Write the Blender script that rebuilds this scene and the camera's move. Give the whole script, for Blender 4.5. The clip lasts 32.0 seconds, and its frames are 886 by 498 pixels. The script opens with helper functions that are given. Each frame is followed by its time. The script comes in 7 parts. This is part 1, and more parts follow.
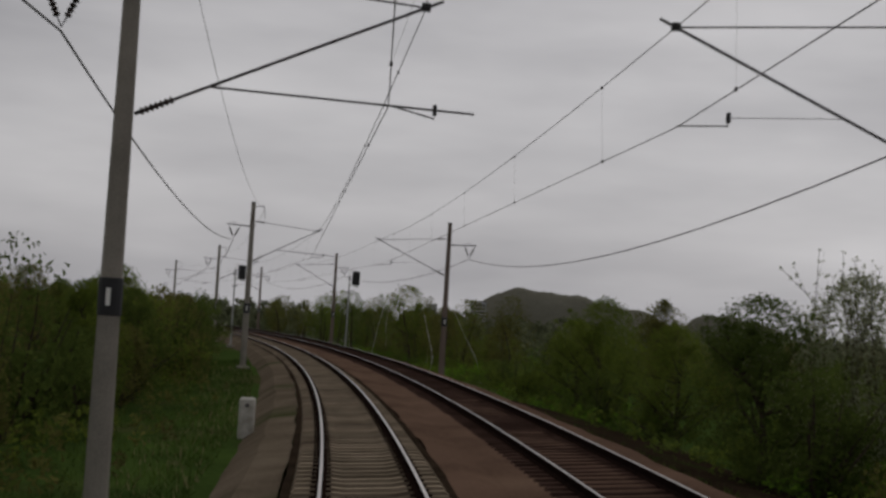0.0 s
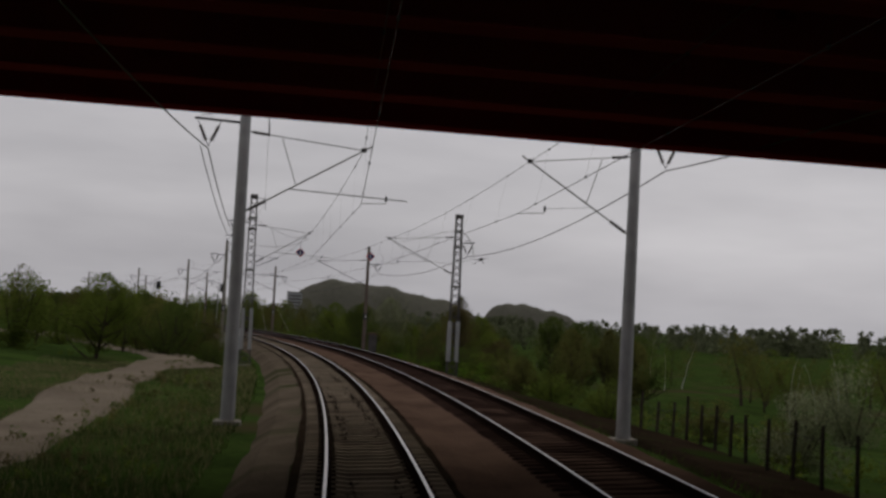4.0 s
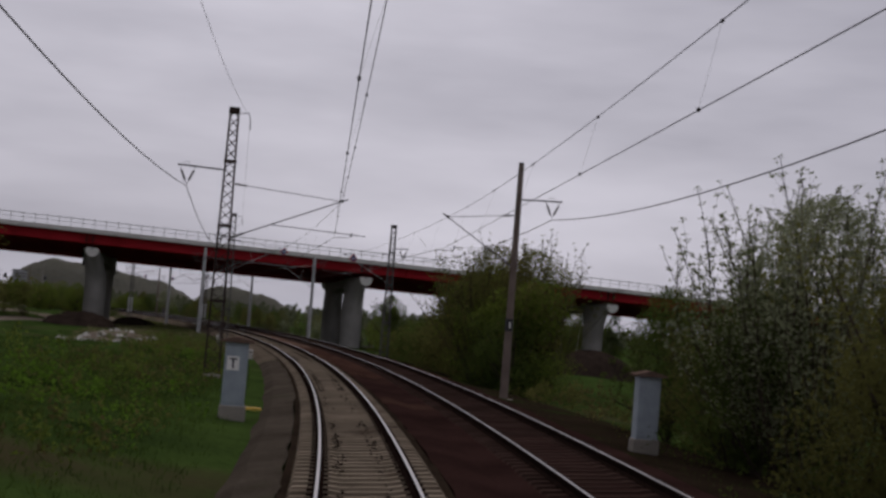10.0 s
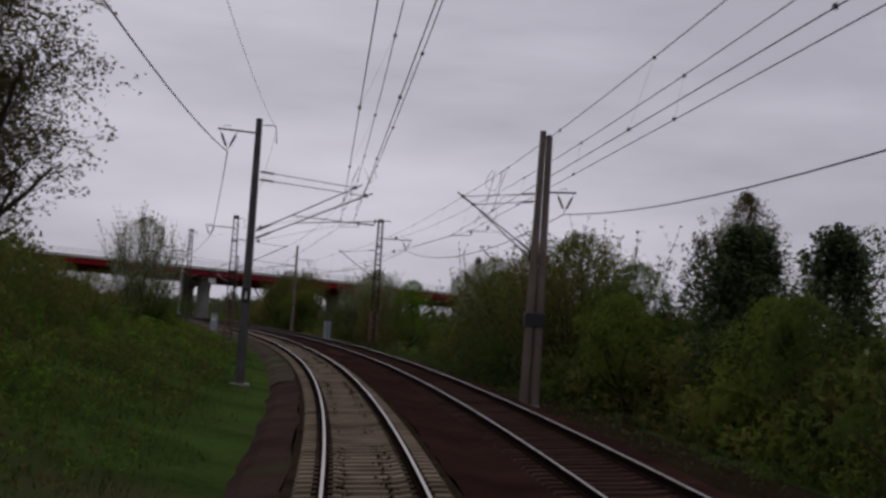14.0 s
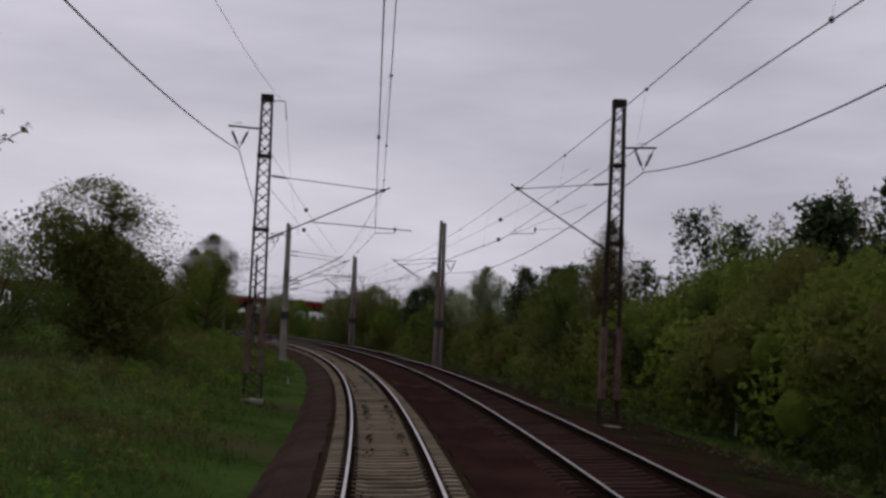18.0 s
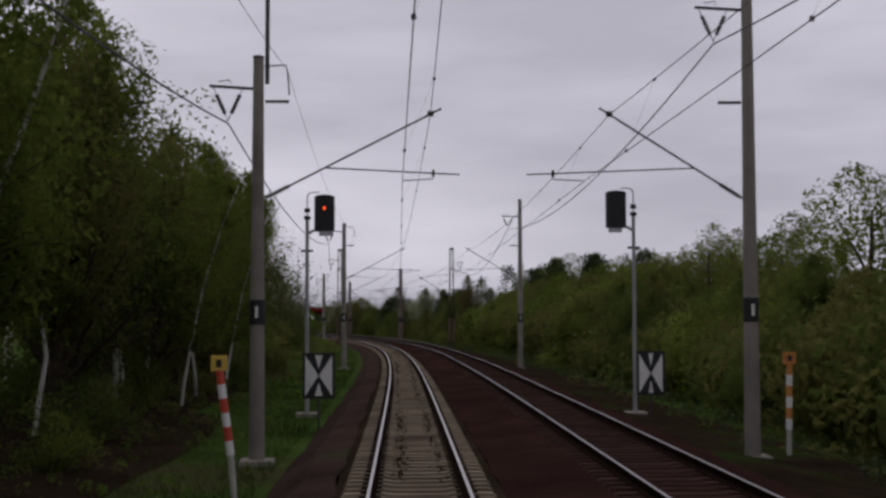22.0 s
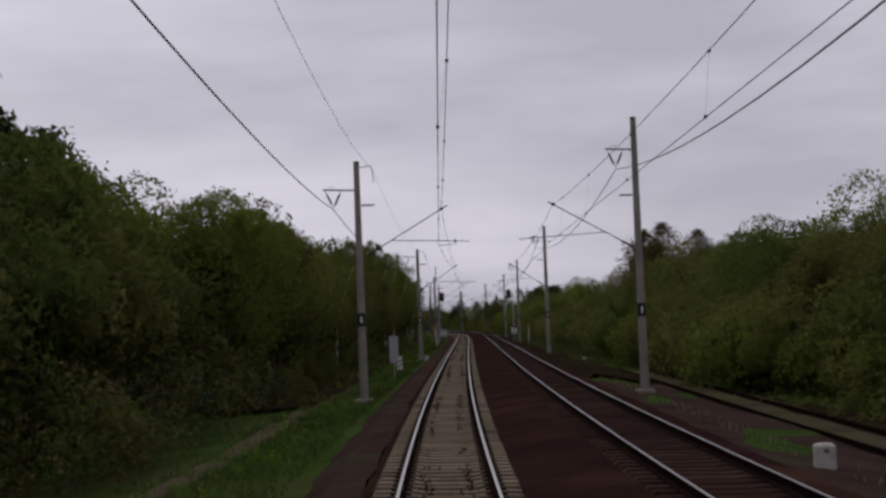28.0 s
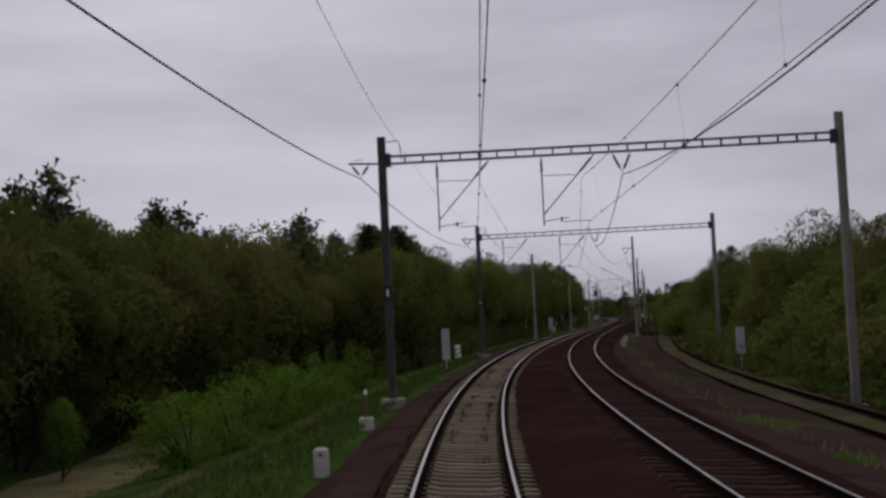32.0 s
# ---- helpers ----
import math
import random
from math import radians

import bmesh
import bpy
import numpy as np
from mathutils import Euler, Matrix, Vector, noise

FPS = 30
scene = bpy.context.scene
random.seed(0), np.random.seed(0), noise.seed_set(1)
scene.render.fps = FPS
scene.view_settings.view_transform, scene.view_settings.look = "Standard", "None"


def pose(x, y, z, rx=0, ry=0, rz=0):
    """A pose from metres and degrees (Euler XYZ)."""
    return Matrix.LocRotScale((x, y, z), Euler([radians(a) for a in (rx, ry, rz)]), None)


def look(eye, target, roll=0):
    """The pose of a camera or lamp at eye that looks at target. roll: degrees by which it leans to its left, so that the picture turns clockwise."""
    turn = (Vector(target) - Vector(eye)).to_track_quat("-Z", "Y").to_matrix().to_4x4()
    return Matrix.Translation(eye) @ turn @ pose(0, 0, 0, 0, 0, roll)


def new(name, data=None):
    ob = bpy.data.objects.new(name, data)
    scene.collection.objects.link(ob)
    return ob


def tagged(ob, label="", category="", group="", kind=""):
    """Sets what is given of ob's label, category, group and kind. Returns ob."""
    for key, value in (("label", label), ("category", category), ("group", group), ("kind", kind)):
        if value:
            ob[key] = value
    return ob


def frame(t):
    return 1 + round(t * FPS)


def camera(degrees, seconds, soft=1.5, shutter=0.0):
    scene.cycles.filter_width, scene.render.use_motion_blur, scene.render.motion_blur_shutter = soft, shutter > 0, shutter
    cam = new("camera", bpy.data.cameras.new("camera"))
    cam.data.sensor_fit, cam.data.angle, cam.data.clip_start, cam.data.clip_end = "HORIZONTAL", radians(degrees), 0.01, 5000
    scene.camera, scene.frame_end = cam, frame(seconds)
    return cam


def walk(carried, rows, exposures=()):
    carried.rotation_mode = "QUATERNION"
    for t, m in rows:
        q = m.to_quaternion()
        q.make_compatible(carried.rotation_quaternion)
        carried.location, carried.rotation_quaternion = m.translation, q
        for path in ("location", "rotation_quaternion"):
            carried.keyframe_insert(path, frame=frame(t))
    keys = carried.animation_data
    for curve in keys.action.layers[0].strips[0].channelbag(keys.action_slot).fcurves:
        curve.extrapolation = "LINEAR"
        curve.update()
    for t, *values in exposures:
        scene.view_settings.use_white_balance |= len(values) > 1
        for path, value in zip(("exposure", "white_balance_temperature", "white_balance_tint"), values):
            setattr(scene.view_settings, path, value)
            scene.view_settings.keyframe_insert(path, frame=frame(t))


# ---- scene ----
import itertools

cam = camera(36.2, 32.0, soft=2.9, shutter=0.1)

# The line in plan: the centre line of the near track, by the distance s run (metres)
# from the camera's first place. Looking back along the line, off > 0 is to the right.
V = 25.277                                 # metres a second
# (seconds of running, degrees of turn a second at 25.2 m/s)
BEND = [(-60, 0.0), (-16, 0.0), (-10, -1.9), (-4, -1.93), (-2, -1.97), (0, -2.0), (2, -1.91), (4, -1.89), (6, -2.0),
        (8, -2.1), (10, -2.15), (12, -2.025), (14, -1.96), (15.5, -1.75), (16.5, -1.5), (17.5, -1.28), (18.5, -0.925),
        (19.5, -0.515), (20.5, -0.2), (21.5, -0.04), (23, 0.0), (25, 0.1), (26, 0.365), (27, 0.775), (28, 1.24),
        (29, 1.68), (30, 2.05), (31, 2.13), (32, 1.95), (40, 1.95)]
_s = np.arange(-1500, 961.0)
_k = np.interp(_s / 25.2, [b[0] for b in BEND], [radians(b[1]) / 25.2 for b in BEND])
_th = np.concatenate([[0], np.cumsum((_k[1:] + _k[:-1]) / 2)])
_th -= np.interp(0, _s, _th)
_tm = (_th[1:] + _th[:-1]) / 2
_x = np.concatenate([[0], np.cumsum(np.sin(_tm))])
_y = np.concatenate([[0], np.cumsum(-np.cos(_tm))])
_x -= np.interp(0, _s, _x)
_y -= np.interp(0, _s, _y)


def heading(s):
    return float(np.interp(s, _s, _th))


def cant(s):
    """Lean of the track in radians: to the left in a left bend."""
    return float(-1.86 * 25.2 * np.interp(s, _s, _k))


def P(s, off=0.0, z=0.0):
    """A place beside the line, in the world."""
    th = np.interp(s, _s, _th)
    return Vector((np.interp(s, _s, _x) + off * math.cos(th), np.interp(s, _s, _y) + off * math.sin(th), z))


EYE = 2.524
# seconds, place across the track, turn from the line (to the left), tilt up, lean over the track's
ROWS = [
    (0, -0.24, -2.76, 3.05, -0.27), (1, -0.27, -2.84, 3.08, -0.37), (2, -0.31, -2.99, 3.04, -0.50), (2.5, -0.32, -3.02, 3.04, -0.48),
    (4.5, -0.27, -2.67, 3.01, -0.45), (5, -0.26, -2.70, 3.02, -0.43), (6, -0.26, -2.75, 3.13, -0.19), (7, -0.30, -2.72, 3.17, -0.07),
    (8, -0.21, -2.61, 3.11, -0.13), (9, -0.13, -2.59, 3.06, 0.27), (10, -0.20, -2.55, 3.11, 0.60), (11, -0.29, -2.58, 3.08, 0.62),
    (12, -0.28, -2.59, 2.97, 0.45), (13, -0.27, -2.61, 3.03, 0.43), (14, -0.26, -2.65, 2.94, 0.33), (15, -0.26, -2.71, 3.09, 0.31),
    (15.5, -0.25, -2.73, 3.11, 0.31), (17.5, -0.15, -1.86, 3.26, 0.52), (18, -0.16, -1.83, 3.26, 0.49), (19, -0.18, -1.75, 3.22, 0.23),
    (20, -0.21, -1.71, 3.12, 0.03), (21, -0.24, -1.67, 3.05, -0.16), (22, -0.22, -1.62, 3.04, -0.18), (23, -0.23, -1.63, 3.03, -0.08),
    (24, -0.25, -1.68, 3.05, -0.02), (25, -0.26, -1.68, 3.04, 0.04), (25.5, -0.26, -1.67, 3.04, 0.06), (27.5, -0.27, -1.05, 3.06, 0.11),
    (28, -0.26, -1.04, 3.07, 0.17), (29, -0.28, -0.96, 3.11, 0.44), (30, -0.30, -0.89, 3.03, 0.65), (31, -0.30, -0.74, 2.96, 0.71),
    (32, -0.26, -0.62, 2.88, 0.86),
]


def seat(t, off, turn, tilt, lean):
    s = V * t
    a = cant(s)
    p = P(s, off * math.cos(a) - EYE * math.sin(a), EYE * math.cos(a) + off * math.sin(a))
    return pose(*p, 90 + tilt, 0, math.degrees(heading(s)) + turn) @ pose(0, 0, 0, 0, 0, math.degrees(a) + lean)


_rt = np.array([r[0] for r in ROWS])


def row_at(t):
    return [float(np.interp(t, _rt, [r[i] for r in ROWS])) for i in range(1, 5)]


EXPOSURES = [(0, -0.1, 6950, 2), (2.5, -0.05, 6930, 2), (4.5, -0.1, 6900, 4), (5.0, -0.02, 6900, 4), (5.25, 0.12, 6900, 4), (5.8, 0.47, 6850, 5), (6.4, 0.62, 6800, 6), (7.0, 0.45, 6700, 7), (8.0, 0.3, 6600, 8), (9.0, 0.0, 6530, 10), (16, 0.08, 6500, 10), (19, 0.18, 6500, 10), (27, 0.18, 6500, 10), (30, 0.06, 6500, 10), (32, 0.03, 6500, 10)]
walk(cam, [(q / 2, seat(q / 2, *row_at(q / 2))) for q in range(65)], EXPOSURES)

# ---- light: an overcast spring day ----
world = bpy.data.worlds.new("world")
scene.world = world
world.use_nodes = True
wt = world.node_tree
bg = wt.nodes["Background"]
sky = wt.nodes.new("ShaderNodeTexSky")
sky.sky_type, sky.sun_disc = "NISHITA", False
sky.sun_elevation, sky.sun_rotation = radians(48), radians(15)
sky.dust_density = 4.0
cloud_at = wt.nodes.new("ShaderNodeTexCoord")
squash = wt.nodes.new("ShaderNodeMapping")
squash.inputs["Scale"].default_value = (1.6, 1.6, 7.0)
clouds = wt.nodes.new("ShaderNodeTexNoise")
clouds.inputs["Scale"].default_value = 1.25
clouds.inputs["Detail"].default_value = 5.0
clouds.inputs["Roughness"].default_value = 0.52
ramp = wt.nodes.new("ShaderNodeValToRGB")
ramp.color_ramp.elements[0].position, ramp.color_ramp.elements[1].position = 0.34, 0.68
ramp.color_ramp.elements[0].color = (3.55, 3.46, 4.05, 1)
ramp.color_ramp.elements[1].color = (5.9, 5.72, 6.5, 1)
layer = wt.nodes.new("ShaderNodeMixRGB")
layer.inputs[0].default_value = 0.97          # a closed cloud cover, a little of the clear sky's colour
wt.links.new(cloud_at.outputs["Generated"], squash.inputs["Vector"])
wt.links.new(squash.outputs[0], clouds.inputs["Vector"])
wt.links.new(clouds.outputs["Fac"], ramp.inputs[0])
wt.links.new(sky.outputs[0], layer.inputs[1])
wt.links.new(ramp.outputs[0], layer.inputs[2])
# the cloud is thinnest to the north-east, where the sun stands behind it
toward = wt.nodes.new("ShaderNodeVectorMath")
toward.operation = "DOT_PRODUCT"
toward.inputs[1].default_value = (math.sin(radians(32)) * 0.97, math.cos(radians(32)) * 0.97, 0.24)
thin = wt.nodes.new("ShaderNodeMapRange")
thin.interpolation_type = "SMOOTHSTEP"
thin.inputs["From Min"].default_value, thin.inputs["From Max"].default_value = 0.45, 1.0
thin.inputs["To Min"].default_value, thin.inputs["To Max"].default_value = 0.8, 1.08
shade = wt.nodes.new("ShaderNodeVectorMath")
shade.operation = "SCALE"
wt.links.new(cloud_at.outputs["Generated"], toward.inputs[0])
wt.links.new(toward.outputs["Value"], thin.inputs["Value"])
wt.links.new(layer.outputs[0], shade.inputs[0])
wt.links.new(thin.outputs[0], shade.inputs["Scale"])
wt.links.new(shade.outputs[0], bg.inputs[0])
bg.inputs[1].default_value = 0.1
sun = new("sun", bpy.data.lights.new("sun", "SUN"))
sun.data.energy, sun.data.angle, sun.data.color = 0.5, radians(40), (1.0, 0.97, 0.93)
sun.matrix_world = look((0, 0, 60), (math.sin(radians(15)) * -50, math.cos(radians(15)) * -50, 5))

# ---- materials ----


def nodes_of(m):
    m.use_nodes = True
    return m.node_tree, m.node_tree.nodes["Principled BSDF"]


def surface(name, dark, light, rough=0.85, scale=2.0, fine=30.0, bump=0.3, metal=0.0, stain=None, stain_at=0.55,
            spread=0.0, island=False, leaf=0.0):
    """A mottled surface: two colours mixed by coarse and fine grain, stains on top, relief, and a spread of
    brightness from piece to piece."""
    m = bpy.data.materials.new(name)
    nt, b = nodes_of(m)
    L = nt.links.new
    geo = nt.nodes.new("ShaderNodeNewGeometry")
    coarse = nt.nodes.new("ShaderNodeTexNoise")
    coarse.inputs["Scale"].default_value, coarse.inputs["Detail"].default_value = scale, 4
    finer = nt.nodes.new("ShaderNodeTexNoise")
    finer.inputs["Scale"].default_value, finer.inputs["Detail"].default_value = fine, 3
    L(geo.outputs["Position"], coarse.inputs["Vector"])
    L(geo.outputs["Position"], finer.inputs["Vector"])
    add = nt.nodes.new("ShaderNodeMath")
    add.operation = "MULTIPLY_ADD"
    L(finer.outputs["Fac"], add.inputs[0])
    add.inputs[1].default_value = 0.6
    L(coarse.outputs["Fac"], add.inputs[2])
    rmp = nt.nodes.new("ShaderNodeMapRange")
    rmp.inputs["From Min"].default_value, rmp.inputs["From Max"].default_value = 0.5, 1.1
    L(add.outputs[0], rmp.inputs["Value"])
    mix = nt.nodes.new("ShaderNodeMixRGB")
    mix.inputs[1].default_value, mix.inputs[2].default_value = (*dark, 1), (*light, 1)
    L(rmp.outputs[0], mix.inputs[0])
    out = mix.outputs[0]
    if stain:
        spot = nt.nodes.new("ShaderNodeTexNoise")
        spot.inputs["Scale"].default_value, spot.inputs["Detail"].default_value = scale * 0.35, 5
        L(geo.outputs["Position"], spot.inputs["Vector"])
        cut = nt.nodes.new("ShaderNodeMapRange")
        cut.inputs["From Min"].default_value, cut.inputs["From Max"].default_value = stain_at, stain_at + 0.14
        L(spot.outputs["Fac"], cut.inputs["Value"])
        mx = nt.nodes.new("ShaderNodeMixRGB")
        mx.inputs[2].default_value = (*stain, 1)
        L(cut.outputs[0], mx.inputs[0])
        L(out, mx.inputs[1])
        out = mx.outputs[0]
    if spread:
        if island:
            rnd = geo.outputs["Random Per Island"]
        else:
            rnd = nt.nodes.new("ShaderNodeObjectInfo").outputs["Random"]
        amt = nt.nodes.new("ShaderNodeMapRange")
        amt.inputs["To Min"].default_value, amt.inputs["To Max"].default_value = 1 - spread, 1 + spread
        L(rnd, amt.inputs["Value"])
        hsv = nt.nodes.new("ShaderNodeHueSaturation")
        L(amt.outputs[0], hsv.inputs["Value"])
        L(out, hsv.inputs["Color"])
        out = hsv.outputs[0]
    L(out, b.inputs["Base Color"])
    b.inputs["Roughness"].default_value, b.inputs["Metallic"].default_value = rough, metal
    b.inputs["Specular IOR Level"].default_value = 0.5 if rough < 0.65 else 0.0
    if leaf:
        tr = nt.nodes.new("ShaderNodeBsdfTranslucent")
        L(out, tr.inputs["Color"])
        ms = nt.nodes.new("ShaderNodeMixShader")
        ms.inputs[0].default_value = leaf
        L(b.outputs[0], ms.inputs[1])
        L(tr.outputs[0], ms.inputs[2])
        L(ms.outputs[0], nt.nodes["Material Output"].inputs["Surface"])
    elif bump:
        bp = nt.nodes.new("ShaderNodeBump")
        bp.inputs["Strength"].default_value, bp.inputs["Distance"].default_value = bump, 0.03
        L(add.outputs[0], bp.inputs["Height"])
        L(bp.outputs[0], b.inputs["Normal"])
    return m


M_rail_top = surface("worn_rail_head", (0.34, 0.32, 0.315), (0.49, 0.46, 0.45), 0.34, 3, 40, 0.05, 1.0)
M_rail_dull = surface("dull_rail_head", (0.2, 0.185, 0.185), (0.32, 0.3, 0.3), 0.38, 3, 40, 0.05, 1.0)
M_rail = surface("rusty_rail", (0.009, 0.006, 0.005), (0.024, 0.014, 0.011), 0.8, 6, 60, 0.2)
M_sleeper = surface("concrete_sleeper", (0.17, 0.136, 0.097), (0.31, 0.25, 0.184), 0.9, 1.3, 45, 0.3, stain=(0.13, 0.098, 0.072), stain_at=0.56, spread=0.22)
M_sleeper_rest = surface("concrete_sleeper_rest", (0.17, 0.136, 0.097), (0.31, 0.25, 0.184), 0.9, 1.3, 45, 0.3, stain=(0.13, 0.098, 0.072), stain_at=0.56, spread=0.22, island=True)
M_sleeper_dark = surface("stained_sleeper", (0.034, 0.021, 0.017), (0.075, 0.046, 0.037), 0.9, 1.3, 45, 0.3, spread=0.25, island=True)
M_crib = surface("dusty_ballast", (0.014, 0.0098, 0.0068), (0.042, 0.03, 0.021), 0.95, 1.0, 16, 0.9, stain=(0.03, 0.02, 0.014), stain_at=0.55)
M_ballast = surface("dark_maroon_ballast", (0.017, 0.0088, 0.0076), (0.045, 0.023, 0.0195), 0.95, 0.35, 14, 1.0, stain=(0.058, 0.031, 0.023), stain_at=0.58)
M_ballast_red = surface("rust_brown_ballast", (0.07, 0.044, 0.032), (0.158, 0.1, 0.073), 0.95, 0.35, 14, 1.0, stain=(0.185, 0.124, 0.088), stain_at=0.58)
M_ballast_mid = surface("brown_ballast", (0.032, 0.0165, 0.0125), (0.08, 0.041, 0.03), 0.95, 0.35, 14, 1.0, stain=(0.1, 0.056, 0.038), stain_at=0.58)
M_shoulder_brown = surface("brown_gravel_shoulder", (0.068, 0.053, 0.038), (0.165, 0.132, 0.098), 0.95, 0.5, 14, 1.0, stain=(0.045, 0.05, 0.022), stain_at=0.56)
M_shoulder_grey = surface("grey_gravel_shoulder", (0.04, 0.032, 0.024), (0.098, 0.08, 0.062), 0.95, 0.5, 14, 1.0, stain=(0.04, 0.05, 0.02), stain_at=0.58)
M_side = surface("weedy_side_ballast", (0.045, 0.038, 0.022), (0.105, 0.09, 0.055), 0.95, 0.5, 14, 1.0, stain=(0.06, 0.075, 0.028), stain_at=0.55)
M_shoulder = surface("grey_brown_ballast", (0.027, 0.018, 0.0155), (0.068, 0.046, 0.038), 0.95, 0.5, 14, 1.0, stain=(0.05, 0.06, 0.025), stain_at=0.6)
M_ground = surface("rough_grass", (0.0195, 0.033, 0.0095), (0.058, 0.094, 0.022), 0.95, 0.3, 5, 0.8, stain=(0.06, 0.05, 0.026), stain_at=0.55)
M_blade = surface("grass_blades", (0.021, 0.036, 0.0092), (0.094, 0.145, 0.029), 0.8, 0.3, 3, 0, spread=0.35, island=True, leaf=0.3)
M_dryblade = surface("dry_grass_blades", (0.15, 0.142, 0.068), (0.27, 0.245, 0.125), 0.8, 0.5, 5, 0, spread=0.3, island=True, leaf=0.2)
M_dirt = surface("sandy_track", (0.14, 0.113, 0.086), (0.26, 0.216, 0.168), 0.95, 0.4, 8, 0.8)
M_meadow = surface("dry_meadow", (0.1, 0.088, 0.044), (0.19, 0.165, 0.085), 0.95, 0.5, 9, 0.6, stain=(0.05, 0.08, 0.02), stain_at=0.54)
# Brown litter, base darkened further for shade under trees and corner fall-off.
M_litter = surface("shade_darkened_litter", (0.013, 0.0095, 0.006), (0.035, 0.024, 0.016), 0.95, 0.8, 9, 0.8, stain=(0.022, 0.034, 0.009), stain_at=0.56)
M_path = surface("trodden_path", (0.06, 0.05, 0.03), (0.12, 0.1, 0.066), 0.95, 0.6, 9, 0.6, stain=(0.04, 0.07, 0.016), stain_at=0.52)
M_soil = surface("dug_soil", (0.018, 0.013, 0.01), (0.05, 0.036, 0.028), 0.95, 1.2, 9, 1.0)
M_pole = surface("weathered_concrete_pole", (0.2, 0.185, 0.16), (0.33, 0.3, 0.26), 0.88, 1.2, 30, 0.2, stain=(0.15, 0.12, 0.1), stain_at=0.6)
M_brownpole = surface("brown_concrete_pole", (0.13, 0.1, 0.085), (0.22, 0.175, 0.15), 0.88, 1.2, 30, 0.2, stain=(0.09, 0.07, 0.06), stain_at=0.6)
M_galv = surface("galvanised_steel", (0.3, 0.3, 0.3), (0.44, 0.44, 0.43), 0.5, 2, 30, 0.1, metal=0.3)
M_lattice = surface("weathered_lattice_steel", (0.07, 0.066, 0.064), (0.14, 0.132, 0.126), 0.7, 2, 30, 0.1, metal=0.2)
M_darksteel = surface("rust_dark_steel", (0.028, 0.02, 0.018), (0.07, 0.05, 0.045), 0.75, 2, 30, 0.2, stain=(0.1, 0.055, 0.04), stain_at=0.62)
M_iron = surface("black_iron_fittings", (0.012, 0.011, 0.012), (0.03, 0.027, 0.028), 0.6, 6, 40, 0.1)
M_tube = surface("grey_tube", (0.05, 0.045, 0.048), (0.1, 0.09, 0.09), 0.6, 5, 40, 0.1, metal=0.4)
M_wire = surface("oxidised_copper_wire", (0.035, 0.03, 0.032), (0.07, 0.06, 0.06), 0.6, 4, 30, 0)
M_insul = surface("brown_porcelain", (0.02, 0.012, 0.012), (0.045, 0.025, 0.022), 0.3, 5, 30, 0)
M_black = surface("black_paint", (0.008, 0.008, 0.009), (0.02, 0.02, 0.022), 0.6, 5, 30, 0.05)
M_white = surface("white_paint", (0.76, 0.74, 0.7), (0.86, 0.85, 0.82), 0.6, 4, 25, 0.05, stain=(0.4, 0.37, 0.33), stain_at=0.66)
M_red = surface("red_paint", (0.5, 0.05, 0.03), (0.66, 0.09, 0.05), 0.6, 4, 25, 0.05)
M_orange = surface("faded_orange_paint", (0.5, 0.2, 0.06), (0.68, 0.3, 0.1), 0.65, 4, 25, 0.05)
M_yellow = surface("yellow_paint", (0.6, 0.38, 0.05), (0.75, 0.5, 0.08), 0.6, 4, 25, 0.05)
M_blue = surface("sign_blue", (0.02, 0.03, 0.12), (0.035, 0.05, 0.18), 0.5, 4, 25, 0)
M_greybox = surface("grey_painted_sheet", (0.24, 0.28, 0.31), (0.34, 0.385, 0.415), 0.55, 3, 25, 0.05, stain=(0.2, 0.19, 0.17), stain_at=0.62)
M_rustroof = surface("rusted_sheet_roof", (0.08, 0.05, 0.04), (0.2, 0.14, 0.11), 0.8, 4, 25, 0.2)
M_panel = surface("bare_sheet_metal", (0.36, 0.37, 0.38), (0.48, 0.49, 0.5), 0.5, 2, 25, 0.05, metal=0.3)
M_stone = surface("whitewashed_concrete", (0.38, 0.36, 0.32), (0.56, 0.54, 0.49), 0.85, 5, 30, 0.2, stain=(0.3, 0.28, 0.23), stain_at=0.58)
M_girder = surface("red_girder_paint", (0.28, 0.017, 0.023), (0.38, 0.028, 0.036), 0.7, 0.35, 12, 0.03, stain=(0.2, 0.012, 0.018), stain_at=0.62)
# Inner girders: red base raised to stand in for glare under the deck.
M_girder_in = surface("glare_lifted_red_paint", (0.28, 0.035, 0.04), (0.4, 0.06, 0.06), 0.8, 0.5, 12, 0.2)
M_pier = surface("bridge_concrete", (0.2, 0.195, 0.18), (0.31, 0.3, 0.28), 0.85, 0.5, 20, 0.1, stain=(0.2, 0.19, 0.175), stain_at=0.58)
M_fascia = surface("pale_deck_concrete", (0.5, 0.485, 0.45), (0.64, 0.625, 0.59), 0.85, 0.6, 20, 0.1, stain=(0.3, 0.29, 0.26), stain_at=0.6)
# Soffit concrete, base raised so that veil glare shows in the underside.
M_soffit = surface("glare_lifted_soffit_concrete", (0.38, 0.35, 0.34), (0.52, 0.49, 0.47), 0.9, 0.5, 20, 0.1)
M_railing = surface("railing_steel", (0.4, 0.41, 0.4), (0.54, 0.55, 0.54), 0.6, 3, 25, 0, metal=0.1)
M_bark = surface("bark", (0.035, 0.027, 0.02), (0.085, 0.065, 0.05), 0.95, 3, 25, 0.6)
M_birch = surface("birch_bark", (0.42, 0.4, 0.36), (0.66, 0.64, 0.58), 0.85, 5, 25, 0.2, stain=(0.04, 0.035, 0.03), stain_at=0.6)
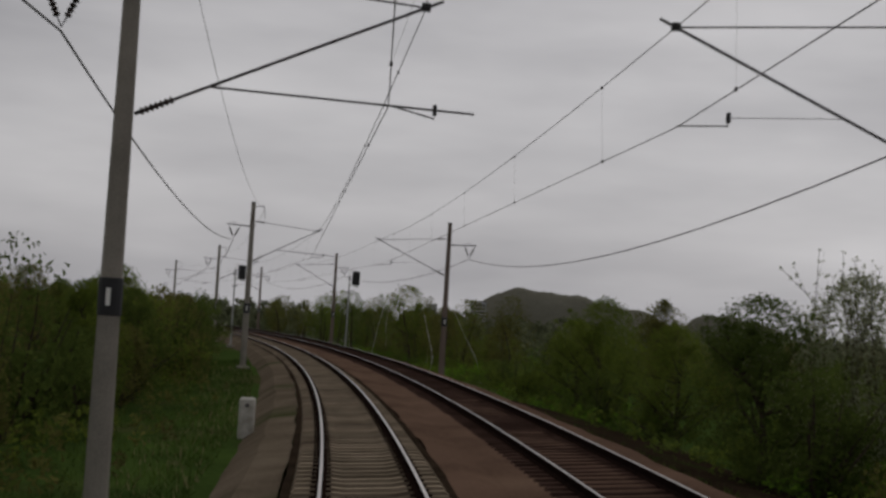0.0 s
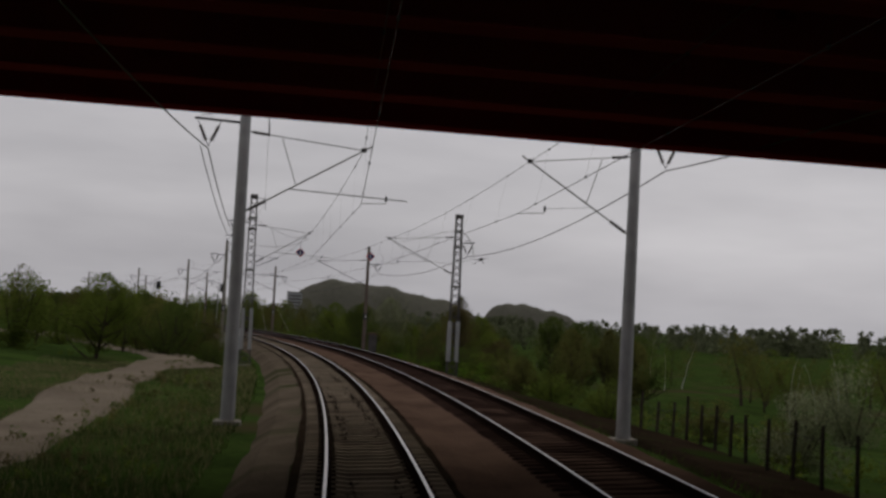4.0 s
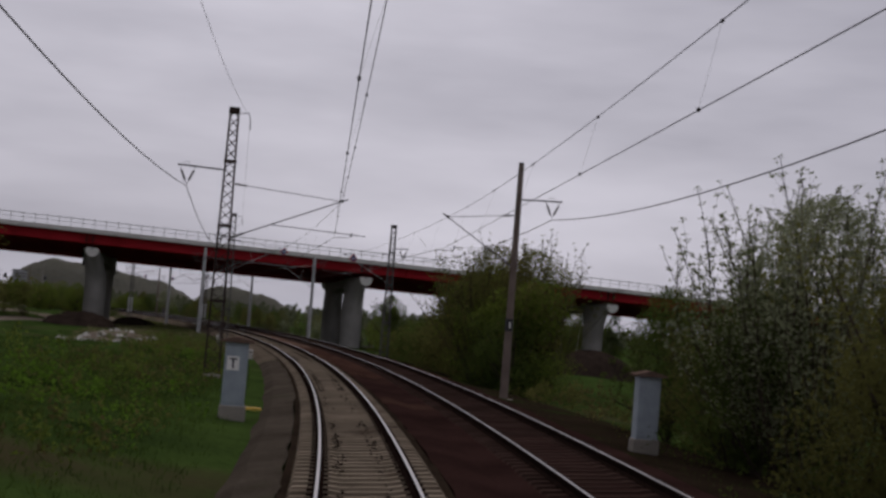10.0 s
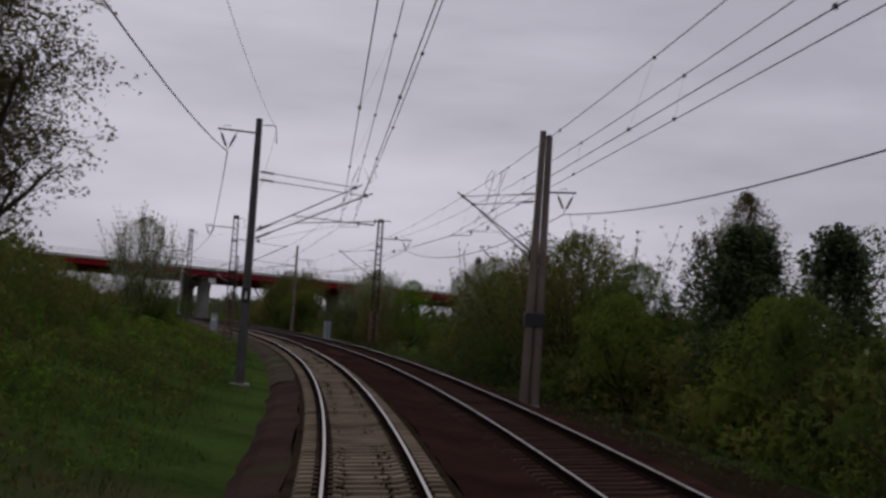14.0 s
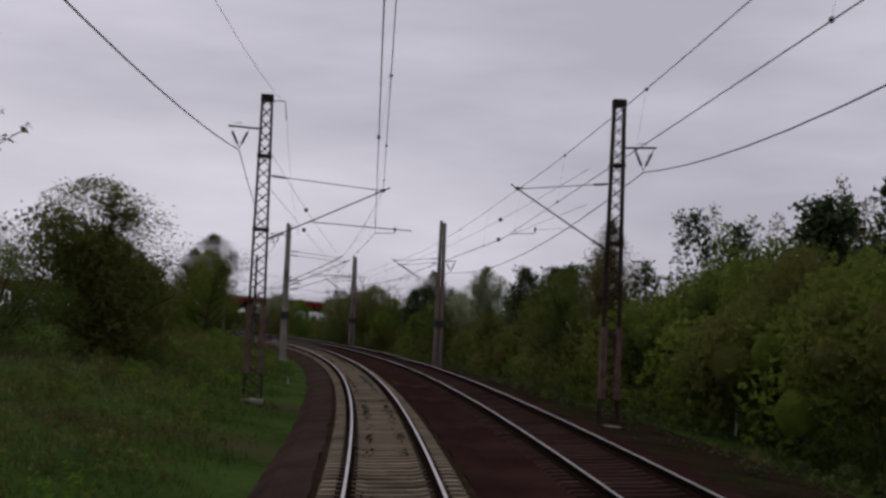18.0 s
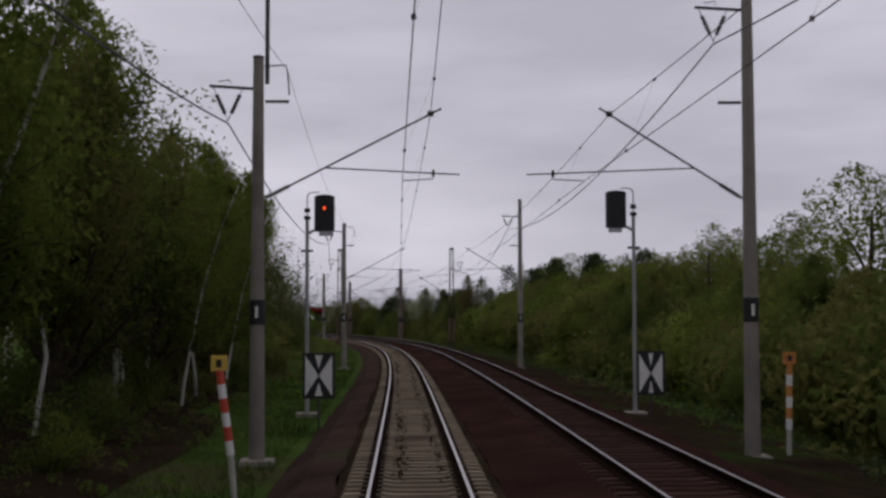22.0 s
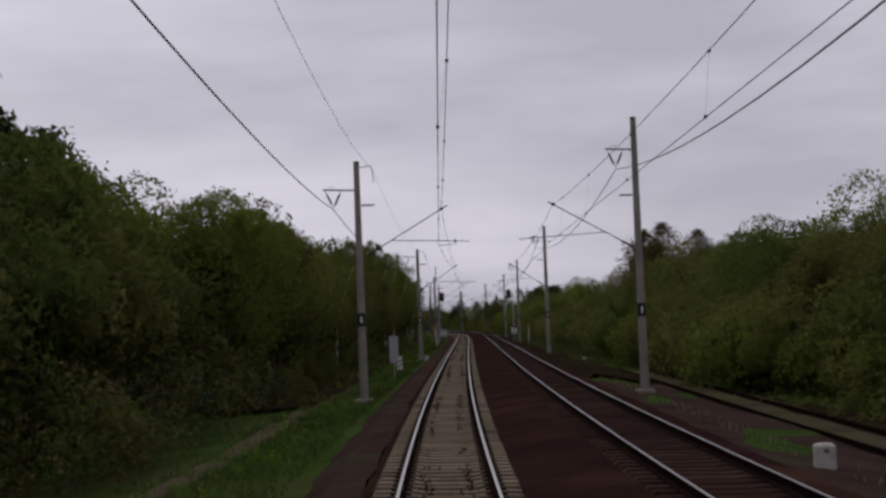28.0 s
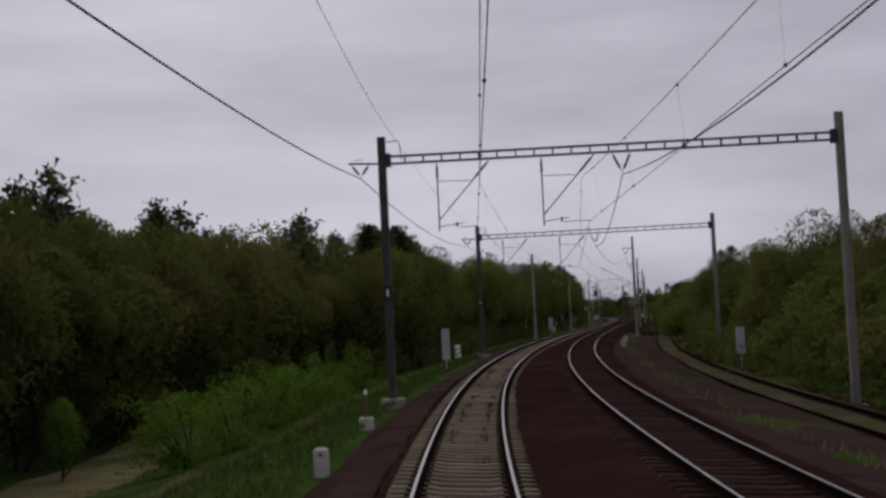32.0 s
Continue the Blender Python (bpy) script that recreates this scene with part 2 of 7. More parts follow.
M_wood = surface("old_fence_wood", (0.03, 0.024, 0.02), (0.08, 0.065, 0.052), 0.9, 4, 30, 0.4)
LEAVES = {
    "spring": surface("spring_leaves", (0.090, 0.125, 0.023), (0.170, 0.209, 0.041), 0.75, 0.25, 3, 0, spread=0.13, island=True, leaf=0.5),
    "dark": surface("dark_leaves", (0.059, 0.085, 0.021), (0.119, 0.155, 0.038), 0.75, 0.25, 3, 0, spread=0.13, island=True, leaf=0.5),
    "olive": surface("olive_leaves", (0.096, 0.099, 0.030), (0.175, 0.167, 0.052), 0.75, 0.25, 3, 0, spread=0.13, island=True, leaf=0.5),
    "brown": surface("bronze_young_leaves", (0.082, 0.070, 0.028), (0.139, 0.115, 0.048), 0.75, 0.25, 3, 0, spread=0.13, island=True, leaf=0.38),
    "bright": surface("bright_green_leaves", (0.08, 0.158, 0.019), (0.155, 0.262, 0.033), 0.75, 0.25, 3, 0, spread=0.13, island=True, leaf=0.5),
    "blossom": surface("white_blossom", (0.125, 0.150, 0.062), (0.375, 0.388, 0.250), 0.75, 0.6, 6, 0, spread=0.13, island=True, leaf=0.35),
    "needle": surface("pine_needles", (0.042, 0.058, 0.028), (0.085, 0.11, 0.05), 0.8, 0.5, 6, 0, spread=0.13, island=True, leaf=0.2),
}
# Grey budding wood, base colour raised further to put distance haze in.
M_hill = surface("haze_paled_hill_wood", (0.15, 0.146, 0.115), (0.205, 0.198, 0.16), 0.95, 0.03, 0.25, 0.3, spread=0.15, island=True, leaf=0.3)
M_flats = surface("weathered_flats", (0.3, 0.3, 0.31), (0.38, 0.38, 0.39), 0.9, 0.1, 2, 0)
M_farwood = surface("far_woodland", (0.11, 0.125, 0.072), (0.18, 0.195, 0.115), 0.95, 0.03, 0.25, 0.6, spread=0.3, island=True, leaf=0.4)

# ---- building tools ----


class Shape:
    """Gathers points and faces for one mesh."""

    def __init__(self):
        self.v, self.f = [], []

    def add(self, verts, faces):
        b = len(self.v)
        self.v += [tuple(p) for p in verts]
        self.f += [tuple(i + b for i in q) for q in faces]
        return self

    def box(self, x0, y0, z0, x1, y1, z1, c=0.0, m=None):
        """A box, with its edges cut by c."""
        if c <= 0:
            vs = [(x, y, z) for z in (z0, z1) for x, y in ((x0, y0), (x1, y0), (x1, y1), (x0, y1))]
            fs = [(3, 2, 1, 0), (4, 5, 6, 7), (0, 1, 5, 4), (1, 2, 6, 5), (2, 3, 7, 6), (3, 0, 4, 7)]
        else:
            ring = [(x0 + c, y0), (x1 - c, y0), (x1, y0 + c), (x1, y1 - c), (x1 - c, y1), (x0 + c, y1), (x0, y1 - c), (x0, y0 + c)]
            cx, cy = (x0 + x1) / 2, (y0 + y1) / 2
            kx, ky = 1 - c / max(x1 - x0, 1e-6) * 2, 1 - c / max(y1 - y0, 1e-6) * 2
            small = [(cx + (x - cx) * kx, cy + (y - cy) * ky) for x, y in ring]
            vs = [(x, y, z0) for x, y in ring] + [(x, y, z1 - c) for x, y in ring] + [(x, y, z1) for x, y in small]
            fs = [tuple(range(7, -1, -1)), tuple(range(16, 24))]
            for k in (0, 8):
                fs += [(k + i, k + (i + 1) % 8, k + 8 + (i + 1) % 8, k + 8 + i) for i in range(8)]
        if m is not None:
            vs = [m @ Vector(p) for p in vs]
        return self.add(vs, fs)

    def tube(self, pts, r, n=6, r1=None, caps=True):
        """A round bar along pts, of radius r (to r1 at the end)."""
        pts = [Vector(p) for p in pts]
        r1 = r if r1 is None else r1
        vs, fs = [], []
        side = None
        for i, p in enumerate(pts):
            d = (pts[min(i + 1, len(pts) - 1)] - pts[max(i - 1, 0)]).normalized()
            if side is None:
                side = d.orthogonal().normalized()
            side = (side - d * side.dot(d)).normalized()
            up = d.cross(side)
            rr = r + (r1 - r) * i / max(len(pts) - 1, 1)
            for j in range(n):
                a = 2 * math.pi * j / n
                vs.append(p + side * (rr * math.cos(a)) + up * (rr * math.sin(a)))
        for i in range(len(pts) - 1):
            for j in range(n):
                fs.append((i * n + j, i * n + (j + 1) % n, (i + 1) * n + (j + 1) % n, (i + 1) * n + j))
        if caps:
            fs += [tuple(range(n - 1, -1, -1)), tuple(range((len(pts) - 1) * n, len(pts) * n))]
        return self.add(vs, fs)

    def lathe(self, prof, n=12, m=None):
        """A turned form: prof of (radius, z)."""
        vs = [(r * math.cos(2 * math.pi * j / n), r * math.sin(2 * math.pi * j / n), z) for r, z in prof for j in range(n)]
        fs = [(i * n + j, i * n + (j + 1) % n, (i + 1) * n + (j + 1) % n, (i + 1) * n + j) for i in range(len(prof) - 1) for j in range(n)]
        fs += [tuple(range(n - 1, -1, -1)), tuple(range((len(prof) - 1) * n, len(prof) * n))]
        if m is not None:
            vs = [m @ Vector(p) for p in vs]
        return self.add(vs, fs)

    def plate(self, poly, y0, y1, m=None):
        """An upright plate: a polygon in x, z, from y0 to y1."""
        n = len(poly)
        vs = [(x, y0, z) for x, z in poly] + [(x, y1, z) for x, z in poly]
        fs = [tuple(range(n)), tuple(range(2 * n - 1, n - 1, -1))] + [(i, n + i, n + (i + 1) % n, (i + 1) % n) for i in range(n)]
        if m is not None:
            vs = [m @ Vector(p) for p in vs]
        return self.add(vs, fs)

    def mesh(self, name, mat, smooth=False):
        me = bpy.data.meshes.new(name)
        me.from_pydata(self.v, [], self.f)
        me.materials.append(mat)
        if smooth:
            me.shade_smooth()
        me.update()
        return me


def part(name, shape, material, parent=None, label="", smooth=False):
    ob = new(name, shape.mesh(name, material, smooth))
    ob.parent = parent
    if label:
        ob["label"] = label
    return ob


def thing(name, s, off, z, label, category, group="", turn=0.0):
    """An Empty at a place beside the line, turned along it: x right, y back along the line, z up."""
    ob = new(name)
    ob.empty_display_size = 0.3
    ob.matrix_world = Matrix.Translation(P(s, off, z)) @ Matrix.Rotation(heading(s) + radians(turn), 4, "Z")
    return tagged(ob, label, category, group)


# ---- the lie of the land ----
LAND_S = [-400, -60, 20, 60, 120, 165, 200, 250, 360, 400, 440, 480, 640, 690, 730, 800]
LEFT_OFF = [3, 5, 8, 12, 20, 45]
LEFT_A = [[-.8, -.9, -1.0, -1.0, -.6, 0], [-.8, -.9, -1.0, -1.0, -.6, 0], [-.75, -.9, -1.0, -.9, -.5, .2], [-.7, -.8, -.9, -.9, -.8, -.4],
          [-.65, -.7, -.75, -.8, -.8, -.6], [-.65, -.6, -.5, -.4, -.3, -.2], [-.65, -.35, -.05, .3, .7, 1.0], [-.65, -.2, .4, .9, 1.3, 1.7]]
LEFT_B = [[-.65, -.2, .5, 1.0, 1.4, 1.8], [-.65, -.2, .4, .9, 1.2, 1.5], [-.65, -.4, 0, .4, .8, 1.2], [-.65, -.7, -.5, -.3, 0, .6],
          [-.65, -.8, -.9, -1.0, -.9, 0], [-.42, -.65, -1.4, -2.0, -2.6, -1.5], [-.36, -.6, -1.5, -2.3, -3.0, -1.5], [-.36, -.6, -1.5, -2.3, -3.0, -1.5]]
RIGHT_OFF = [7, 9.5, 13, 20, 40, 90]
RIGHT_A = [[-.7, -1.1, -1.8, -2.6, -3.2, -3.5], [-.7, -1.1, -1.8, -2.8, -3.5, -3.5], [-.7, -1.0, -1.7, -2.6, -3.2, -3.5], [-.65, -.9, -1.3, -1.7, -2.2, -2.5],
           [-.65, -.85, -1.15, -1.5, -1.9, -2.2], [-.65, -.9, -1.3, -1.6, -1.8, -2], [-.65, -.9, -1.3, -1.6, -1.5, -1.5], [-.65, -.9, -1.3, -1.5, -1.3, -1.2]]
RIGHT_B = [[-.6, -.8, -1.2, -1.2, -.8, -.5], [-.6, -.8, -1.3, -1.1, -.3, .5], [-.6, -.8, -1.3, -1.0, .2, 1.5], [-.6, -.8, -1.2, -.7, .5, 2.5],
           [-.45, -1.05, -1.3, -1.3, -.4, 1.0], [-.42, -1.05, -1.25, -1.35, -.8, 0], [-.42, -1.0, -1.2, -1.3, -1.0, 0], [-.42, -1.0, -1.2, -1.3, -1.0, 0]]
_LL, _RR = np.array(LEFT_A + LEFT_B), np.array(RIGHT_A + RIGHT_B)
_OFFS = np.array([-v for v in LEFT_OFF[::-1]] + [0.0, 4.1] + RIGHT_OFF)
_LAND = np.concatenate([_LL[:, ::-1], np.full((16, 2), -0.85), _RR], 1)


def land(s, off):
    """Height of the ground beside the line; arrays or numbers."""
    s, off = np.atleast_1d(np.asarray(s, float)), np.atleast_1d(np.asarray(off, float))
    col = np.stack([np.interp(s, LAND_S, _LAND[:, j]) for j in range(_LAND.shape[1])], -1)
    j = np.clip(np.searchsorted(_OFFS, off) - 1, 0, len(_OFFS) - 2)
    w = np.clip((off - _OFFS[j]) / (_OFFS[j + 1] - _OFFS[j]), 0, 1)
    i = np.arange(len(s))
    z = col[i, j] * (1 - w) + col[i, j + 1] * w
    rough = np.clip((np.abs(off - 2) - 5.5) / 6, 0, 1)
    px, py = np.interp(s, _s, _x) + off, np.interp(s, _s, _y)
    z = z + rough * (0.12 * np.sin(px * 0.9 + np.sin(py * 0.5)) * np.sin(py * 0.7) + 0.2 * np.sin(px * 0.21 + 1) * np.sin(py * 0.17))
    return z


def gz(s, off):
    return float(land(s, off)[0])


def beside(px, py):
    """s and off of world places (arrays)."""
    px, py = np.asarray(px, float), np.asarray(py, float)
    i4 = np.arange(300, len(_s), 6)
    best = np.empty(len(px), int)
    for a in range(0, len(px), 4000):
        d = (px[a:a + 4000, None] - _x[i4]) ** 2 + (py[a:a + 4000, None] - _y[i4]) ** 2
        best[a:a + 4000] = i4[d.argmin(1)]
    dx, dy, th = px - _x[best], py - _y[best], _th[best]
    return _s[best] + dx * np.sin(th) - dy * np.cos(th), dx * np.cos(th) + dy * np.sin(th)


def axis(lo, hi, step, far):
    mid = np.arange(lo, hi + step, step)
    grow, a = [], step
    while a < far:
        a *= 1.35
        grow.append(a)
    g = np.cumsum(grow)
    return np.concatenate([lo - g[::-1], mid, mid[-1] + g])


gx, gy = axis(-470, 120, 4.0, 900), axis(-830, 260, 4.0, 900)
GX, GY = np.meshgrid(gx, gy)
fs_, fo_ = beside(GX.ravel(), GY.ravel())
gzv = land(np.clip(fs_, -400, 800), np.clip(fo_, -60, 110))
away = np.clip((np.abs(fo_) - 100) / 300, 0, 1) + np.clip((-fs_ - 350) / 300, 0, 1)
gzv = gzv * (1 - np.clip(away, 0, 1)) - 2.0 * np.clip(away, 0, 1)
gshape = Shape()
gshape.v = list(zip(GX.ravel().tolist(), GY.ravel().tolist(), gzv.tolist()))
nx = len(gx)
gshape.f = [(j * nx + i, j * nx + i + 1, (j + 1) * nx + i + 1, (j + 1) * nx + i) for j in range(len(gy) - 1) for i in range(nx - 1)]
ground = tagged(part("ground", gshape, M_ground, smooth=True), "rough green grassland with dry patches beside the railway", "ground", kind="structure")


def ribbon(name, prof, s0, s1, ds, mat, centre=0.0, dz=0.0, tilt=True, parent=None, jag=0.0, curve=None):
    """A long form along the line with the cross-section prof of (off, z)."""
    sh = Shape()
    ss = np.arange(s0, s1 + ds / 2, ds)
    n = len(prof)
    rnd = random.Random(len(name) + int(s1))
    for s in ss:
        a = cant(s) if tilt else 0.0
        c = centre if curve is None else curve(s)[0]
        h = dz if curve is None else curve(s)[1]
        for o, z in prof:
            z2 = z + (rnd.uniform(-jag, jag) if jag else 0)
            o2 = o + (rnd.uniform(-jag, jag) * 2 if jag else 0)
            sh.v.append(tuple(P(s, c + o2 * math.cos(a) - z2 * math.sin(a), h + z2 * math.cos(a) + o2 * math.sin(a))))
    for i in range(len(ss) - 1):
        for j in range(n - 1):
            sh.f.append((i * n + j, i * n + j + 1, (i + 1) * n + j + 1, (i + 1) * n + j))
    return part(name, sh, mat, parent)


# ---- the two main tracks and the side track ----
TRK2, TRK2_Z = 4.138, 0.117


def side_line(s):
    """Place and height of the third, lower track."""
    return float(np.interp(s, [560, 640, 700, 860], [11.3, 11.0, 10.65, 10.65])), float(np.interp(s, [560, 600, 640, 860], [-1.0, -.9, -.8, -.75]))


tagged(ribbon("ballast_bed", [(-3.3, -1.0), (-2.1, -.3), (-1.45, -.245), (-1.38, -.23)], -420, 176.2, 2.0, M_shoulder_brown, jag=.03),
       "brown gravel shoulder thinning into the verge", "ballast", kind="structure")
tagged(ribbon("ballast_bed", [(-3.3, -1.0), (-2.1, -.3), (-1.45, -.245), (-1.38, -.23)], 176, 300.2, 2.0, M_shoulder_grey, jag=.03),
       "grey gravel shoulder thinning into the verge", "ballast", kind="structure")
tagged(ribbon("ballast_bed", [(-3.3, -1.0), (-2.1, -.3), (-1.45, -.245), (-1.38, -.23)], 300, 862, 2.0, M_shoulder, jag=.03),
       "grey brown ballast shoulder thinning into the verge", "ballast", kind="structure")
tagged(ribbon("ballast_crib", [(-1.38, -.245), (-1.1, -.238), (-.9, -.235), (-.6, -.24), (-.4, -.245), (0, -.24), (.4, -.245), (.6, -.24), (.9, -.235), (1.1, -.238), (1.38, -.245)], -420, 862, 1.5, M_crib, jag=.012),
       "pale dusty ballast between concrete sleepers", "ballast", kind="structure")
tagged(ribbon("ballast_middle", [(1.38, -.235), (1.75, -.25), (2.7, -.5)], 192, 862, 1.5, M_ballast, jag=.02),
       "dark maroon stone ballast between the two tracks", "ballast", kind="structure")
tagged(ribbon("ballast_middle", [(1.38, -.235), (1.75, -.25), (2.7, -.5)], -420, 150.2, 1.5, M_ballast_red, jag=.02),
       "rust brown stone ballast between the two tracks", "ballast", kind="structure")
tagged(ribbon("ballast_middle", [(1.38, -.235), (1.75, -.25), (2.7, -.5)], 150, 192.2, 1.5, M_ballast_mid, jag=.02),
       "brown stone ballast between the two tracks", "ballast", kind="structure")
tagged(ribbon("ballast_far", [(-3.0, -.45), (-1.75, -.24), (-1.38, -.225), (-.6, -.22), (.6, -.22), (1.38, -.225), (1.75, -.26), (2.7, -.85), (3.3, -1.3)], 192, 862, 1.5, M_ballast, TRK2, TRK2_Z, jag=.02),
       "dark maroon stone ballast under the second track", "ballast", kind="structure")
tagged(ribbon("ballast_far", [(-3.0, -.45), (-1.75, -.24), (-1.38, -.225), (-.6, -.22), (.6, -.22), (1.38, -.225), (1.75, -.26), (2.7, -.85), (3.3, -1.3)], -420, 150.2, 1.5, M_ballast_red, TRK2, TRK2_Z, jag=.02),
       "rust brown stone ballast under the second track", "ballast", kind="structure")
tagged(ribbon("ballast_far", [(-3.0, -.45), (-1.75, -.24), (-1.38, -.225), (-.6, -.22), (.6, -.22), (1.38, -.225), (1.75, -.26), (2.7, -.85), (3.3, -1.3)], 150, 192.2, 1.5, M_ballast_mid, TRK2, TRK2_Z, jag=.02),
       "brown stone ballast under the second track", "ballast", kind="structure")
tagged(ribbon("side_ballast", [(-2.6, -.6), (-1.6, -.22), (-.86, -.17), (-.66, -.165), (0, -.15), (.66, -.165), (.86, -.17), (1.6, -.22), (2.6, -.6)], 622, 862, 2.0, M_side, tilt=False, curve=side_line, jag=.02),
       "dull brown ballast of the lower side track", "ballast", kind="structure")

RAIL = [(-.09, -.172), (-.088, -.158), (-.014, -.135), (-.012, -.045), (-.036, -.038), (-.036, -.006)]
RAIL = RAIL + [(-x, z) for x, z in RAIL[::-1]]
HEAD = [(-.025, -.003), (-.019, .0), (.019, .0), (.025, -.003)]


def rails(track, centre, dz, s0, s1, tilt=True, curve=None, top=None):
    for o in (-.7535, .7535):
        r = ribbon("rail", [(o + x, z) for x, z in RAIL], s0, s1, 2.0, M_rail, centre, dz, tilt, track, curve=curve)
        ribbon("rail_head", [(o + x, z + .001) for x, z in HEAD], s0, s1, 2.0, top or (M_rail_top if curve is None else M_rail), centre, dz, tilt, r, curve=curve)["label"] = "worn bright running surface"


def sleeper_shape():
    """A one-piece concrete sleeper, lower in the middle, its ends cut."""
    sh = Shape()
    xs = [-1.22, -1.16, -.55, -.4, .4, .55, 1.16, 1.22]
    tops = [-.235, -.178, -.17, -.195, -.195, -.17, -.178, -.235]
    half = [.125, .1, .095, .085, .085, .095, .1, .125]
    for x, z, w in zip(xs, tops, half):
        sh.v += [(x, -w - .02, -.3), (x, -w, z), (x, w, z), (x, w + .02, -.3)]
    for i in range(7):
        a, b = 4 * i, 4 * i + 4
        sh.f += [(a, a + 1, b + 1, b), (a + 1, a + 2, b + 2, b + 1), (a + 2, a + 3, b + 3, b + 2)]
    sh.f += [(3, 2, 1, 0), (28, 29, 30, 31)]
    return sh


SLEEPER = sleeper_shape()
sleeper_mesh = SLEEPER.mesh("sleeper", M_sleeper)


def sleepers(track, centre, dz, s0, s1, mat, lone=(0, 0), tilt=True, curve=None):
    """Sleepers every 0.6 m; those in the stretch lone are pieces of their own."""
    rest, clips = Shape(), Shape()
    clip = Shape()
    for o in (-.7535, .7535):
        for x in (-.125, .125):
            clip.box(o + x - .04, -.05, -.19, o + x + .04, .05, -.145)
    rnd = random.Random(7)
    for k in range(int((s1 - s0) / .6)):
        s = s0 + .6 * k + rnd.uniform(-.02, .02)
        a = cant(s) if tilt else 0.0
        c, h = (centre, dz) if curve is None else curve(s)
        m = Matrix.Translation(P(s, c, h)) @ Matrix.Rotation(heading(s) + rnd.uniform(-.006, .006), 4, "Z") @ Matrix.Rotation(-a, 4, "Y")
        if lone[0] <= s < lone[1]:
            ob = new("sleeper", sleeper_mesh)
            ob.parent, ob.matrix_basis = track, m
        else:
            rest.add([m @ Vector(v) for v in SLEEPER.v], SLEEPER.f)
        if curve is None and centre == 0 and -80 < s < 830:
            clips.add([m @ Vector(v) for v in clip.v], clip.f)
    if clips.v:
        tagged(part("rail_clip", clips, M_rail, track), kind="stuff")
    tagged(part("sleepers_rest", rest, mat, track), kind="stuff")


def track_root(label):
    return tagged(new("railway_track"), label, "track", "railway tracks")


near_track = track_root("electrified track on pale concrete sleepers with worn bright rails")
rails(near_track, 0, 0, -420, 862)
far_track = track_root("second track in rust brown ballast with worn bright rails")
rails(far_track, TRK2, TRK2_Z, -420, 862, top=M_rail_dull)
side_track = track_root("lower rusty side track half sunk in dull ballast")
rails(side_track, 0, 0, 621, 862, False, side_line)

# ---- overhead line: masts ----


def insulator(root, a, b, r=0.05):
    """A ribbed porcelain rod from a to b."""
    a, b = Vector(a), Vector(b)
    d = b - a
    n = max(3, int(d.length / .07))
    prof = []
    for i in range(n):
        prof += [(r * .5, d.length * i / n), (r, d.length * (i + .35) / n), (r, d.length * (i + .5) / n), (r * .5, d.length * (i + .85) / n)]
    m = Matrix.Translation(a) @ d.to_track_quat("Z", "Y").to_matrix().to_4x4()
    return part("insulator", Shape().lathe(prof, 8, m), M_insul, root, "ribbed brown porcelain")


def round_pole(root, h, r0, r1, mat, x=0.0, y=0.0, tip=0.0):
    sh = Shape().tube([(x, y, -.5), (x + tip * .5, y, h / 2), (x + tip, y, h)], r0, 14, r1)
    return part("pole", sh, mat, root, smooth=False)


def plate_band(root, z, r, x=0.0, side=-1):
    """The black number band of a mast, with an unreadable pale mark."""
    b = part("number_band", Shape().lathe([(r, z - .28), (r + .012, z - .27), (r + .012, z + .27), (r, z + .28)], 14, Matrix.Translation((x, 0, 0))), M_black, root, "black painted band")
    part("number_mark", Shape().box(x - .03, -r - .03, z - .13, x + .03, -r - .008, z + .13), M_white, b, "pale worn bar")


def lattice_pole(root, h, mat, b0=.62, b1=.34, d=.3, shoe=None):
    """Two tapering legs each of two angles, laced, with battens and a cap."""
    def corner(z, sx, sy):
        k = z / h
        return Vector((sx * (b0 + (b1 - b0) * k) / 2, sy * d / 2, z))
    for sx in (-1, 1):
        for sy in (-1, 1):
            part("leg", Shape().tube([corner(-.5, sx, sy), corner(h, sx, sy)], .048, 4), mat, root)
    for sy in (-1, 1):
        n = int(h / .42)
        for i in range(n):
            z0, z1 = h * i / n + .05, h * (i + 1) / n + .02
            for q in (-1, 1):
                part("lacing_bar", Shape().tube([corner(z0, q, sy), corner(z1, -q, sy)], .017, 4), mat, root)
    for z in (h * .28, h * .56, h * .8):
        k = z / h
        w = (b0 + (b1 - b0) * k) / 2 + .06
        part("batten", Shape().box(-w, -d / 2 - .04, z - .06, w, d / 2 + .04, z + .06, .01), mat, root)
    part("cap", Shape().box(-b1 / 2 - .05, -d / 2 - .05, h - .22, b1 / 2 + .05, d / 2 + .05, h + .02, .01), mat, root)
    if shoe:
        part("leg_casing", Shape().box(-b0 / 2 - .03, -d / 2 - .06, 1.0, -b0 / 2 + .17, d / 2 + .06, 3.4, .01), shoe, root, "painted sheet casing round a leg")
        part("leg_casing", Shape().box(b0 / 2 - .17, -d / 2 - .06, 1.0, b0 / 2 + .03, d / 2 + .06, 3.4, .01), shoe, root, "painted sheet casing round a leg")


def footing(root, w=.75):
    part("footing", Shape().box(-w / 2, -w / 2, -.6, w / 2, w / 2, .12, .03), M_pole, root, "weathered concrete block")


